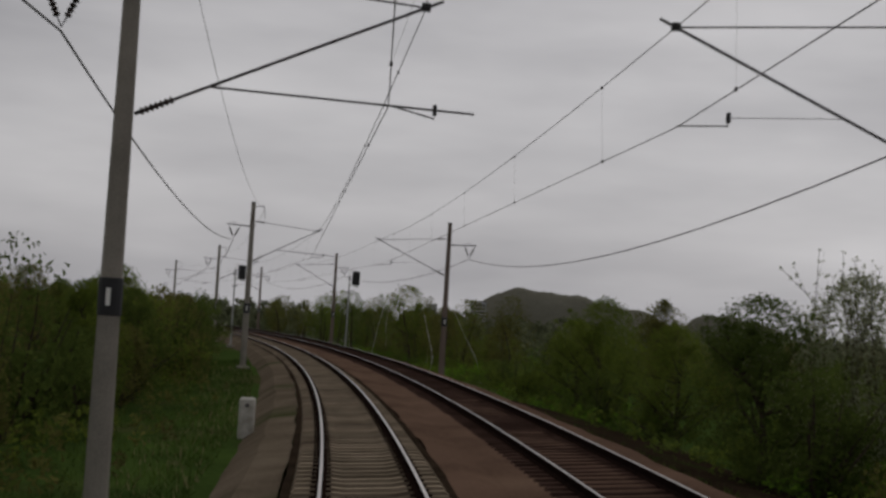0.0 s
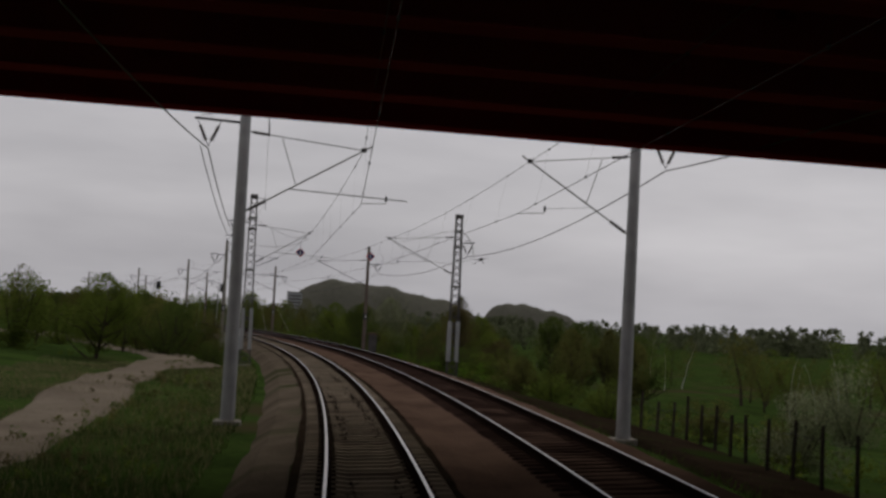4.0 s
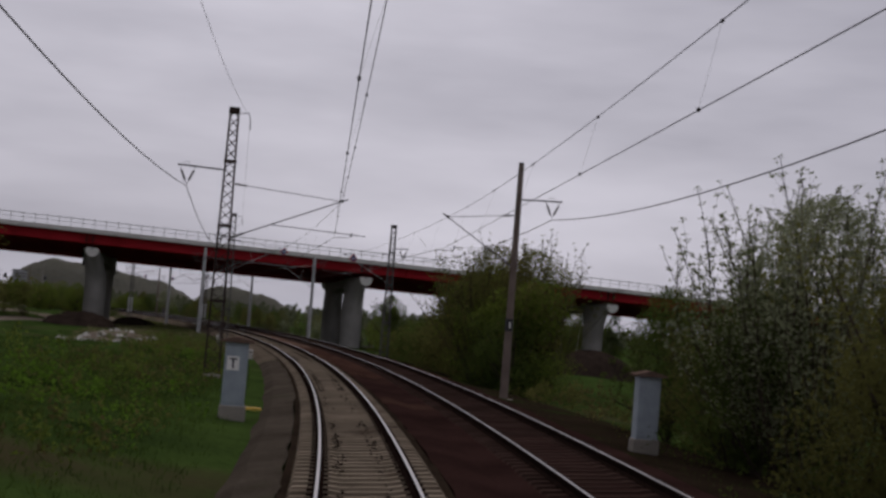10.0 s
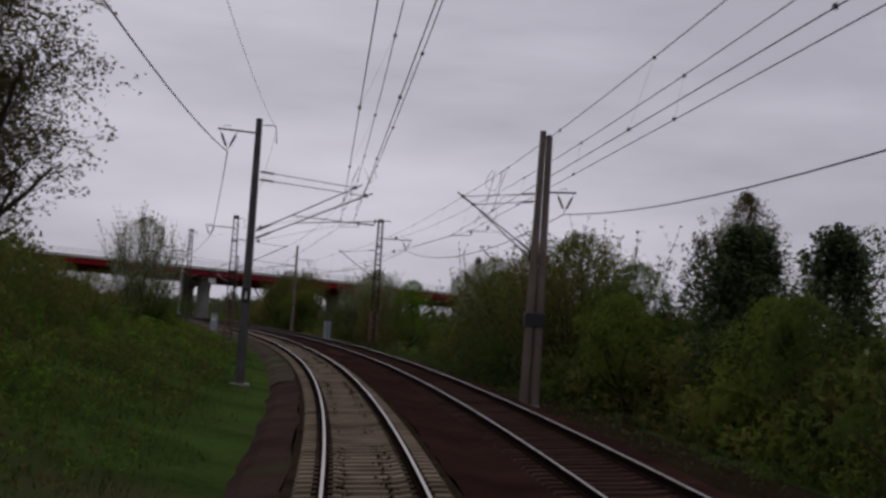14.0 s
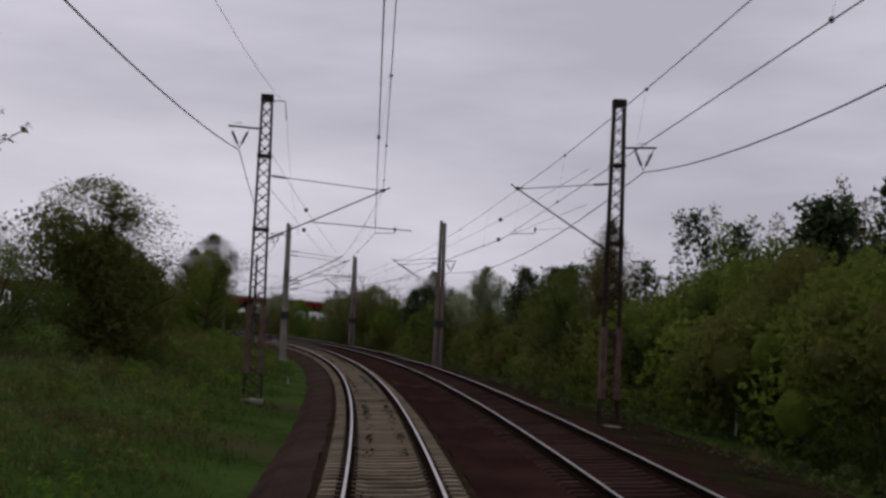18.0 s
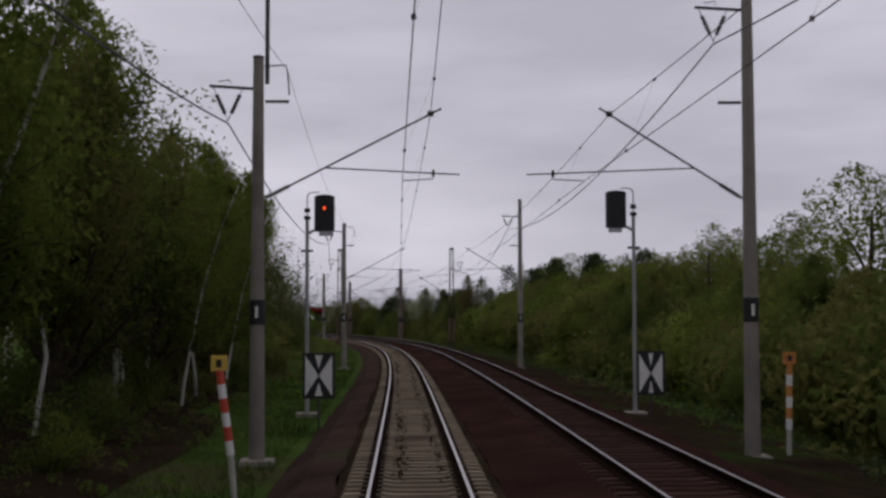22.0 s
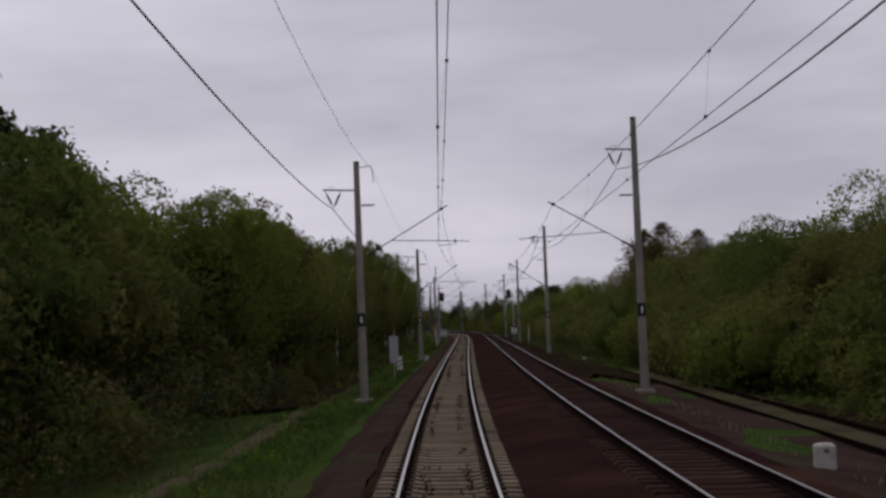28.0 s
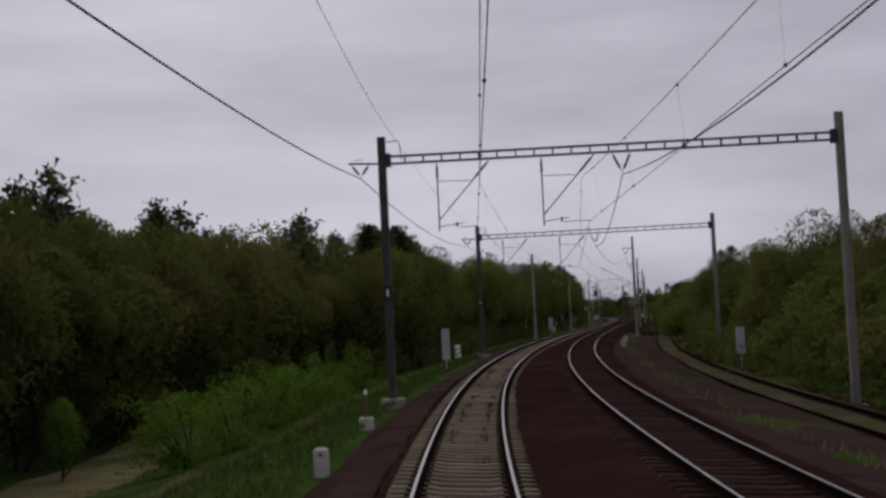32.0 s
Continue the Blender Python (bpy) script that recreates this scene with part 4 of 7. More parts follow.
for s, o, z in ((24.2, -4.72, 6.68), (23.5, 9.6, 6.2)):
    b = thing("cable_splice", s, o, z - .04, "splayed cable clamp with loose wire ends on the feeder", "clamp", "cable clamps")
    part("clamp_body", Shape().lathe([(.03, -.5), (.08, -.4), (.09, 0), (.08, .4), (.03, .5)], 8, Matrix.Rotation(math.pi / 2, 4, "X")), M_iron, b)
    for x, y, zz in ((-.42, .3, -.02), (-.4, .5, -.26), (.38, -.3, .1), (.3, .35, -.22)):
        part("wire_end", Shape().tube([(0, y * .5, 0), (x * .6, y, zz * .8), (x, y + .1, zz)], .014, 5), M_iron, b)
# beyond its splice the near feeder runs double as far as the next mast
near_f = [q for q in fl if 20 < q[0] < 63]
wire("feeder_wire", [(24.2, -4.95, 6.64), (near_f[-1][0], near_f[-1][1] - .22, near_f[-1][2] + .05)], .016, .5, "second strand of the feeder wire beside the near track")

# diamond boards hung in the wires
for s, o, z, w, bar in ((13, -.31, 6.4, .3, "up"), (13, 4.27, 6.42, .3, "up"), (155, -.4, 6.66, .3, "flat"), (155.2, 4.6, 6.61, .32, "flat")):
    b = thing("diamond_sign", s, o, z, "blue diamond signal board with a red edge and white bar", "sign", "diamond signal boards", 6)
    part("border", Shape().plate([(0, -w), (w, 0), (0, w), (-w, 0)], -.012, .012), M_red, b, "dull red edge")
    i = w * .8
    part("face", Shape().plate([(0, -i), (i, 0), (0, i), (-i, 0)], -.02, .02), M_blue, b, "dark blue enamel face")
    part("bar", Shape().box(-.03, -.026, -i * .55, .03, .026, i * .55) if bar == "up" else Shape().box(-i * .55, -.026, -.03, i * .55, .026, .03), M_white, b, "white bar")
    part("hook", Shape().tube([(0, 0, w), (0, 0, w + .35)], .01, 4).tube([(0, 0, -w), (0, 0, -w - .2)], .008, 4), M_iron, b)

# ---- the red road bridge ----
BR = Matrix.Translation((8.8, -99.9, 0)) @ Matrix.Rotation(radians(-6.0), 4, "Z")     # x along the bridge, y away over its width
SLOPE, U0, U1, WIDE = -.0195, -135, 175, 28.0


def deck_z(u, y=0.0):
    return 7.25 - .028 * y + SLOPE * u - .00006 * u * u * (1 if u > 0 else .3)


bridge = tagged(new("road_bridge"), "long red steel girder road bridge on concrete piers", "bridge")
bridge.matrix_world = BR


def along(prof, u0=U0, u1=U1, du=5.0):
    """A form along the bridge with cross-section (y, z over the girder's foot)."""
    sh = Shape()
    us = np.arange(u0, u1 + .1, du)
    n = len(prof)
    for u in us:
        sh.v += [(float(u), y, deck_z(u, y) + z) for y, z in prof]
    for i in range(len(us) - 1):
        for j in range(n):
            k = (j + 1) % n
            sh.f.append((i * n + j, i * n + k, (i + 1) * n + k, (i + 1) * n + j))
    sh.f += [tuple(range(n)), tuple(range(len(us) * n - 1, (len(us) - 1) * n - 1, -1))]
    return sh


def ibeam(y, h=1.3, w=.35, t=.03, b=0.0):
    return [(y - w, b), (y + w, b), (y + w, b + .05), (y + t, b + .05), (y + t, h - .05), (y + w, h - .05), (y + w, h), (y - w, h), (y - w, h - .05), (y - t, h - .05), (y - t, b + .05), (y - w, b + .05)]


NG = 10
for i in range(NG):
    y = .55 + (WIDE - 1.1) * i / (NG - 1)
    g = part("girder", along(ibeam(y, b=.25 * (1 - i / (NG - 1)))), M_girder if i in (0, NG - 1) else M_girder_in, bridge, "red painted steel girder" if i in (0, NG - 1) else "red inner girder, colour raised for glare")
    if i == 0:
        for k in range(28):
            u = U0 + 8 + k * 11.0
            if u < U1 - 4:
                part("web_stiffener", Shape().box(u - .015, y - .33, deck_z(u) + .31, u + .015, y - .03, deck_z(u) + 1.25), M_girder, g)
for u in (-93, -62, -31, 0, 31, 62, 93, 124, 155):
    for q in (-.34, .34):
        # dark steel here paints in the shadow lines at these stiffeners
        part("web_stiffener", Shape().box(u + q - .05, .14, deck_z(u) + .31, u + q + .05, .52, deck_z(u) + 1.25), M_darksteel, bridge, "bearing stiffener over a pier, its shadow put in as dark steel")
part("deck_slab", along([(.1, 1.31), (WIDE - .1, 1.31), (WIDE - .1, 1.55), (.1, 1.55)]), M_soffit, bridge, "concrete underside, colour raised for glare")
for y0, y1 in ((-.35, .55), (WIDE - .55, WIDE + .35)):
    part("edge_beam", along([(y0, 1.315), (y1, 1.315), (y1, 1.78), (y0, 1.78)]), M_fascia, bridge, "pale concrete edge beam")
for k in range(int((U1 - U0) / 12)):
    u = U0 + 6 + 12 * k
    part("cross_girder", Shape().box(u - .12, .6, deck_z(u, WIDE) + .95, u + .12, WIDE - .6, deck_z(u, WIDE) + 1.25), M_girder_in, bridge)
for y in (-.05, WIDE + .05):
    rl = part("railing", along([(y - .04, 2.69), (y + .04, 2.69), (y + .04, 2.77), (y - .04, 2.77)]), M_railing, bridge, "grey tubular guard rail")
    part("middle_rail", along([(y - .025, 2.27), (y + .025, 2.27), (y + .025, 2.32), (y - .025, 2.32)]), M_railing, rl)
    post = Shape().box(-.03, -.03, 0, .03, .03, 1.08).mesh("railing_post", M_railing)
    n = int((U1 - U0) / 1.25)
    for k in range(n if y < 0 else 0):
        u = U0 + .6 + 1.25 * k
        ob = new("railing_post", post)
        ob.parent, ob.location = rl, (u, y, deck_z(u) + 1.78)



def pier(u, foot):
    """Two round columns that flare at the top into a cross-beam with heart-shaped ends and an arch between."""
    # per column: y, its shift along the bridge at the top and further at the foot
    cols = ((5.0, -1, .34, .9), (22.2, 1, 3.5, -.6)) if u < -15 else ((5.0, -1, .14, -.2), (20.6, 1, 1.08, -.2))
    for y, d, at, lean in cols:
        top = deck_z(u, y) - .06
        col = Shape()
        n, rings = 24, 22
        for j in range(rings + 1):
            k = j / rings
            z = foot - .5 + (top - foot + .5) * k
            fl = max(0.0, (k - .5) / .5) ** 2.2
            inner = max(0.0, (k - .6) / .4) ** 2.2
            for i in range(n):
                a = 2 * math.pi * i / n
                a += .22 * math.sin(4 * a + math.pi)
                cx, cy = math.cos(a), math.sin(a)
                rx, ry = (1.2 if d < 0 or u > -15 else 1.1) * (1 - .28 * fl), 1.75
                yy = ry * cy * (1 + .25 * fl)
                yy += cy * (fl * (3.0 if d < 0 else 3.6) if cy * d > 0 else inner * 2.4)
                col.v.append((u + lean * (1 - fl) + at + rx * cx, y + yy, z))
        for j in range(rings):
            for i in range(n):
                col.f.append((j * n + i, j * n + (i + 1) % n, (j + 1) * n + (i + 1) % n, (j + 1) * n + i))
        col.f.append(tuple(range(rings * n, (rings + 1) * n)))
        c = part("pier_column", col, M_pier, bridge, "smooth grey concrete column flaring at the top", smooth=True)
        ends = Shape()
        yf = y + d * (4.7 if d < 0 else 5.2)
        m = Matrix.Translation((u + at, 0, 0))
        low = [(.72 * math.cos(a), top - .3 - .72 * math.sin(a)) for a in [math.pi * i / 12 for i in range(13)]]
        lobes = [(sx * .36 + .36 * math.cos(a), top - .3 + .3 * math.sin(a)) for sx in (-1, 1) for a in [math.pi * (1 - i / 6) for i in range(1, 6 if sx > 0 else 7)]]
        ends.plate(low + lobes, min(yf, yf + d * .5), max(yf, yf + d * .5), m)
        part("beam_end", ends, M_fascia, c, "pale heart-shaped beam end")
        part("bearing", Shape().box(u + at - .5, y - .3, top, u + at + .5, y + .3, top + .06), M_iron, c)
    cross = Shape()
    (ya, _, xa, _), (yb, _, xb, _) = cols
    for i in range(17):
        f, q = i / 16, abs(i - 8) / 8
        y, x = ya + (yb - ya) * f, u + xa + (xb - xa) * f
        top = deck_z(u, y) - .22
        zb = top - .9 - .9 * q ** 2
        cross.v += [(x - .75, y, zb), (x + .75, y, zb), (x + .8, y, top), (x - .8, y, top)]
    for i in range(16):
        a, b = 4 * i, 4 * i + 4
        cross.f += [(a + j, a + (j + 1) % 4, b + (j + 1) % 4, b + j) for j in range(4)]
    part("cross_beam", cross, M_pier, bridge, "arched concrete cross-beam")


for u, foot in ((-93, -1.0), (-62, -1.0), (-31, -.8), (0, -1.2), (31, -1.6), (62, -1.8), (93, -2.0), (124, -2.0), (155, -2.0)):
    pier(u, foot)

# ---- things beside the line ----


def relay_box(s, off, mark, turn=0.0, lift=0.0, mat=None, low=0.0):
    mat = mat or M_greybox
    g = gz(s, off) + lift
    b = thing("telephone_box" if mark else "relay_box", s, off, g, "grey sheet metal lineside box with rusty lid" + (" and T plate" if mark else ""), "lineside box", "lineside boxes", turn)
    w, d, h = .31, .26, 1.85
    part("plinth", Shape().box(-w - .05, -d - .05, -.9, w + .05, d + .05, .12, .02), M_pole, b)
    body = part("body", Shape().box(-w, -d, .12, w, d, h, .015), mat, b)
    part("door", Shape().box(-w + .04, -d - .015, .2, w - .04, -d + .002, h - .08, .01), mat, body)
    part("lid", Shape().plate([(-w - .14, h), (w + .14, h), (w + .16, h + .05), (0, h + .17), (-w - .16, h + .05)], -d - .12, d + .12), M_rustroof, b, "rusted sheet lid")
    if mark:
        pl = part("plate", Shape().box(-.17 - low / 2, -d - .035, h - .62 - low, .17 - low / 2, -d - .017, h - .24 - low, .005), M_white, b, "white enamel plate")
        part("letter", Shape().box(-.11 - low / 2, -d - .045, h - .33 - low, .11 - low / 2, -d - .036, h - .285 - low).box(-.026 - low / 2, -d - .045, h - .56 - low, .026 - low / 2, -d - .036, h - .285 - low), M_black, pl, "black letter T")


relay_box(-8.2, -3.3, True)
relay_box(-10, 7.8, False, mat=M_lattice)
relay_box(214.8, -3.08, True, lift=.3, low=.14)
relay_box(215.6, 8.34, False, lift=.4)
part("cable_lid", Shape().box(-.3, -.1, 0, .3, .1, .08, .02), M_yellow, thing("cable_trough_lid", 211.5, -2.65, gz(211.5, -2.65) + .12, "short yellow cable trough lid beside the box", "trough lid"))


def km_stone(s, off, h=.6, w=.3, lean=0.0, number=True, lift=0.0):
    b = thing("marker_stone", s, off, gz(s, off) + lift, "small whitewashed concrete distance stone set in the verge", "marker stone", "marker stones", lean)
    st = part("stone", Shape().box(-w / 2, -w * .4, -.9, w / 2, w * .4, h, .05), M_stone, b)
    if number:
        part("number_mark", Shape().box(-w * .12, -w * .4 - .008, h * .6, w * .12, -w * .4 + .001, h * .76), M_lattice, st, "worn black bar")


km_stone(-36, -2.65, .6, .42, lift=.4)
for row in ((167.8, -2.7, .6, .32), (140.4, -3.95, .75, .3), (781.7, -2.95, .42, .3), (390.5, -3.3, .4, .12), (470, -5.2, .4, .2), (682, 7.1, .42, .38), (594.5, -2.75, .45, .3), (606, 9.4, .5, .3)):
    km_stone(*row)
for s, o in ((699.8, 6.95),):
    km_stone(s, o, .52, .36)
white = thing("marker_post", 100, 9.2, gz(100, 9.2), "thin tall white stake standing beside the second track", "post")
part("stake", Shape().tube([(0, 0, -.4), (.03, 0, 2.25 - gz(100, 9.2))], .024, 8, .02), M_white, white)
part("stake_cap", Shape().lathe([(.03, 2.24 - gz(100, 9.2)), (.03, 2.3 - gz(100, 9.2))], 8, Matrix.Translation((.03, 0, 0))), M_iron, white)
small = thing("marker_post", 770.6, -3.1, gz(770.6, -3.1), "short weathered red and white post in a concrete foot", "post")
part("stake", Shape().tube([(0, 0, 0), (0, 0, .85)], .06, 8, .05), M_rustroof, small)
part("foot", Shape().box(-.2, -.15, -.3, .2, .15, .2, .03), M_stone, small)
part("tip", Shape().tube([(0, 0, .84), (0, 0, .98)], .055, 8, .04), M_white, small)


def light_signal(s, off, d, lit, base):
    """A colour light signal on a tube mast with a swan-neck at the top."""
    g = gz(s, off)
    r = thing("light_signal", s, off, g, "black railway light signal on grey mast" + ("; one red lamp lit" if lit else "; lamps dark"), "railway signal", "light signals")
    h = base - g
    part("footing", Shape().box(-.35, -.35, -.5, .35, .35, .15, .03), M_pole, r)
    part("mast", Shape().tube([(0, 0, 0), (0, 0, h)], .075, 10, .06), M_galv, r)
    part("collar", Shape().box(-.2, -.05, h - 1.15, .2, .05, h - 1.08).lathe([(.11, h - .06), (.11, h + .06)], 10).lathe([(.1, h + .18), (.1, h + .32)], 10), M_iron, r)
    part("swan_neck", Shape().tube([(0, 0, h)] + [(d * .18 * (1 - math.cos(a)), 0, h + .68 + .18 * math.sin(a)) for a in [i * math.pi / 16 for i in range(9)]] + [(d * .42, 0, h + .86)], .022, 6), M_galv, r)
    part("bracket", Shape().tube([(0, 0, h - .55), (d * .3, 0, h - .38)], .05, 6), M_galv, r)
    hd = part("head", Shape().plate([(d * .27, h - .46), (d * .89, h - .46), (d * .89, h + .7), (d * .84, h + .75), (d * .58, h + .78), (d * .32, h + .75), (d * .27, h + .7)][::int(d)], -.12, .16), M_black, r, "matt black signal head")
    part("backboard", Shape().plate([(d * .24, h - .42), (d * .92, h - .42), (d * .92, h + .72), (d * .24, h + .72)][::int(d)], -.02, .02), M_black, hd)
    part("number_plate", Shape().box(min(d * .4, d * .85), -.13, h - .62, max(d * .4, d * .85), -.1, h - .48), M_panel, r)
    for k in range(4):
        z = h + .58 - .27 * k
        m = Matrix.Translation((d * .58, -.13, z)) @ Matrix.Rotation(math.pi / 2, 4, "X")
        on = lit and k == 1
        lamp = part("lens", Shape().lathe([(.045, 0), (.045, .02)], 12, m), M_lamp if on else M_iron, hd, "glowing red lens" if on else "")
        part("hood", Shape().tube([(d * .58 + .085 * math.cos(a), -.2, z + .085 * math.sin(a)) for a in [i * math.pi / 8 for i in range(9)]], .012, 4), M_black, lamp)


M_lamp = bpy.data.materials.new("lit_red_lens")
_nt, _b = nodes_of(M_lamp)
_b.inputs["Base Color"].default_value = (0.6, 0.05, 0.02, 1)
_b.inputs["Emission Color"].default_value = (1.0, 0.09, 0.02, 1)
_b.inputs["Emission Strength"].default_value = 1.6
light_signal(510.5, -3.45, 1, True, 6.0)
light_signal(511.5, 7.4, -1, False, 6.05)
light_signal(-120, 7.2, 1, False, 5.7)
light_signal(-121, -2.8, 1, False, 5.6)


def cross_board(s, off, w):
    """A tall white board with a black frame and two black wedges tip to tip."""
    g = gz(s, off)
    b = thing("approach_board", s, off, g, "white lineside board with black border and crossed black wedges", "railway sign", "approach boards")
    zc, h = .93, .67
    part("post", Shape().tube([(0, .03, -.4), (0, .03, zc + h - g - .05)], .035, 8), M_tube, b)
    z = zc - g
    part("frame", Shape().box(-w, -.012, z - h, w, .012, z + h, .0), M_black, b, "black border")
    i, j = w - .075, h - .075
    f = part("face", Shape().box(-i, -.02, z - j, i, .02, z + j), M_white, b, "white enamel face")
    t = .14
    part("wedge", Shape().plate([(-i, z + j), (-i + 2 * t, z + j), (0, z + t * 1.4), (i - 2 * t, z + j), (i, z + j), (0, z - .01)], -.028, .0), M_black, f)
    part("wedge", Shape().plate([(i, z - j), (i - 2 * t, z - j), (0, z - t * 1.4), (-i + 2 * t, z - j), (-i, z - j), (0, z + .01)], -.027, .0), M_black, f)


cross_board(516, -2.72, .47)
cross_board(515, 7.28, .43)


def striped_post(s, off, lean, pale):
    g = gz(s, off)
    b = thing("striped_post", s, off, g, "leaning red and white striped lineside post with yellow plate" if not pale else "faded orange and white striped lineside post", "marker post", "striped marker posts")
    ax = Vector((math.sin(radians(lean)), 0, math.cos(radians(lean))))
    for k in range(6):
        part("stripe", Shape().tube([ax * (.75 + .26 * k), ax * (1.01 + .26 * k)], .075, 8), (M_orange if pale else M_red) if k % 2 else M_white, b)
    part("stake", Shape().tube([(0, 0, -.4), ax * .76], .06, 8), M_stone, b, "pale concrete stake")
    top = ax * 2.32
    pl = part("plate", Shape().box(top.x - .15, -.05, top.z - .02, top.x + .15, .05, top.z + .26, .01), M_orange if pale else M_yellow, b)
    part("plate_mark", Shape().box(top.x - .05, -.058, top.z + .05, top.x + .05, -.051, top.z + .19), M_black, pl)


striped_post(531, -3.3, -8, False)
striped_post(524, 8.9, 1, True)


def panel_board(s, off, h, w, tall, label):
    g = gz(s, off)
    b = thing("board_back", s, off, g, label, "sign", "sign backs")
    part("post", Shape().tube([(.0, 0, -.4), (.0, 0, h)], .03, 8), M_galv, b)
    pb = part("panel", Shape().box(-w, -.015, h - tall, w, .015, h, .0), M_panel, b)
    part("stiffener", Shape().box(-.03, -.045, h - tall + .05, .03, -.016, h - .05), M_galv, pb)


panel_board(732, -3.55, 2.3, .22, 1.75, "plain grey back of a tall lineside sign board")
panel_board(630, -3.5, 2.5, .25, 1.5, "plain grey back of a tall lineside sign board")
panel_board(643, 13.4, 2.4, .25, 1.4, "plain grey back of a sign board beside the side track")
panel_board(731, 13.0, 2.5, .25, 1.5, "plain grey back of a sign board beside the side track")
for s, o in ((729, -3.15), (628, -3.3)):
    b = thing("striped_board", s, o, gz(s, o) + .15, "small white board with slanting black stripes on a short post", "railway sign", "striped boards", 8)
    part("post", Shape().tube([(0, 0, -.4), (0, 0, .5)], .035, 8), M_tube, b)
    f = part("face", Shape().box(-.16, -.015, .35, .16, .015, 1.1), M_white, b)
    for k in range(2):
        z = .58 + .24 * k
        part("stripe", Shape().plate([(-.16, z - .02), (-.16, z - .1), (.16, z + .07), (.16, z + .15)], -.021, -.016), M_black, f)

# fence of rough stakes in the meadow by the bridge
fence = thing("stake_fence", 70, 11, gz(70, 11), "row of rough dark wooden fence stakes with slack wire", "fence")
inv = fence.matrix_world.inverted()
rnd = random.Random(3)
last = None
for k in range(24):
    s = 52 + 1.75 * k
    o = 10.6 + .25 * math.sin(k * .5) + (.02 * max(0, k - 14)) ** 2
    h = rnd.uniform(1.25, 1.6)
    p = inv @ P(s, o, gz(s, o))
    part("stake", Shape().tube([p - Vector((0, 0, .4)), p + Vector((rnd.uniform(-.06, .06), rnd.uniform(-.06, .06), h))], .055, 6, .045), M_wood, fence)
    tip = p + Vector((0, 0, h * .8))
    if last is not None:
        part("fence_wire", Shape().tube([last, (last + tip) / 2 - Vector((0, 0, .05)), tip], .005, 3), M_iron, fence)
    last = tip
low = thing("stake_fence", 100, 24, gz(100, 24), "row of short dark posts along the edge of a works yard", "fence")
inv = low.matrix_world.inverted()
for k in range(22):
    s, o = 84 - .3 * k, 17.5 + 1.25 * k
    p = inv @ P(s, o, gz(s, o))
    part("stake", Shape().tube([p - Vector((0, 0, .4)), p + Vector((0, 0, rnd.uniform(.7, 1.1)))], .1, 6, .09), M_wood, low)
    part("rail", Shape().box(p.x - .62, p.y - .04, p.z + .2, p.x + .62, p.y + .04, p.z + .38), M_pole, low) if k % 3 else None


def excavator_crane(s, off):
    """A mobile crane on a wheeled carrier with a long lattice-free telescopic boom."""
    g = gz(s, off)
    c = thing("mobile_crane", s, off, g, "yellow and dark mobile crane with its boom raised", "crane", turn=-20)
    part("carrier", Shape().box(-1.3, -3.6, .7, 1.3, 3.6, 1.35, .08), M_darksteel, c)
    for y in (-2.7, -1.3, 1.3, 2.7):
        for x in (-1.15, 1.15):
            m = Matrix.Translation((x, y, .5)) @ Matrix.Rotation(math.pi / 2, 4, "Y")
            w = part("wheel", Shape().lathe([(.3, -.18), (.5, -.16), (.52, 0), (.5, .16), (.3, .18)], 14, m), M_black, c)
            part("hub", Shape().lathe([(.24, -.2), (.24, .2)], 10, m), M_panel, w)
    part("engine_house", Shape().box(-.2, -.6, 1.35, 1.25, 2.2, 2.4, .1), M_darksteel, c)
    cab = part("cab", Shape().plate([(-1.25, 1.35), (-.3, 1.35), (-.3, 2.75), (-1.1, 2.75), (-1.25, 2.3)], -1.3, .2), M_greybox, c, "pale blue grey driver's cab")
    part("cab_window", Shape().box(-1.1, -1.33, 1.95, -.45, -1.3, 2.6), M_black, cab)
    part("counterweight", Shape().box(-.9, 2.2, 1.4, .9, 2.9, 2.3, .1), M_iron, c)
    a, d = Vector((.2, .9, 1.9)), Vector((-.55, .1, .83)).normalized()
    m = Matrix.Translation(a) @ d.to_track_quat("Z", "Y").to_matrix().to_4x4()
    boom = part("boom", Shape().box(-.22, -.24, 0, .22, .24, 5.6, .05, m), M_yellow, c, "yellow boom section")
    part("boom_extension", Shape().box(-.14, -.15, 5.6, .14, .15, 10.4, .03, m), M_iron, boom, "dark inner boom section")
    tip = a + d * 10.4
    part("boom_head", Shape().box(tip.x - .4, tip.y - .25, tip.z - .2, tip.x + .3, tip.y + .25, tip.z + .25, .05), M_panel, boom)
    part("lift_ram", Shape().tube([(.2, -.2, 1.7), a + d * 3.0 + Vector((0, -.05, -.3))], .12, 8), M_panel, c)
    part("hoist_rope", Shape().tube([tip + Vector((-.3, 0, 0)), tip + Vector((-.3, 0, -2.6))], .02, 4), M_iron, boom)


excavator_crane(60.3, 40.2)


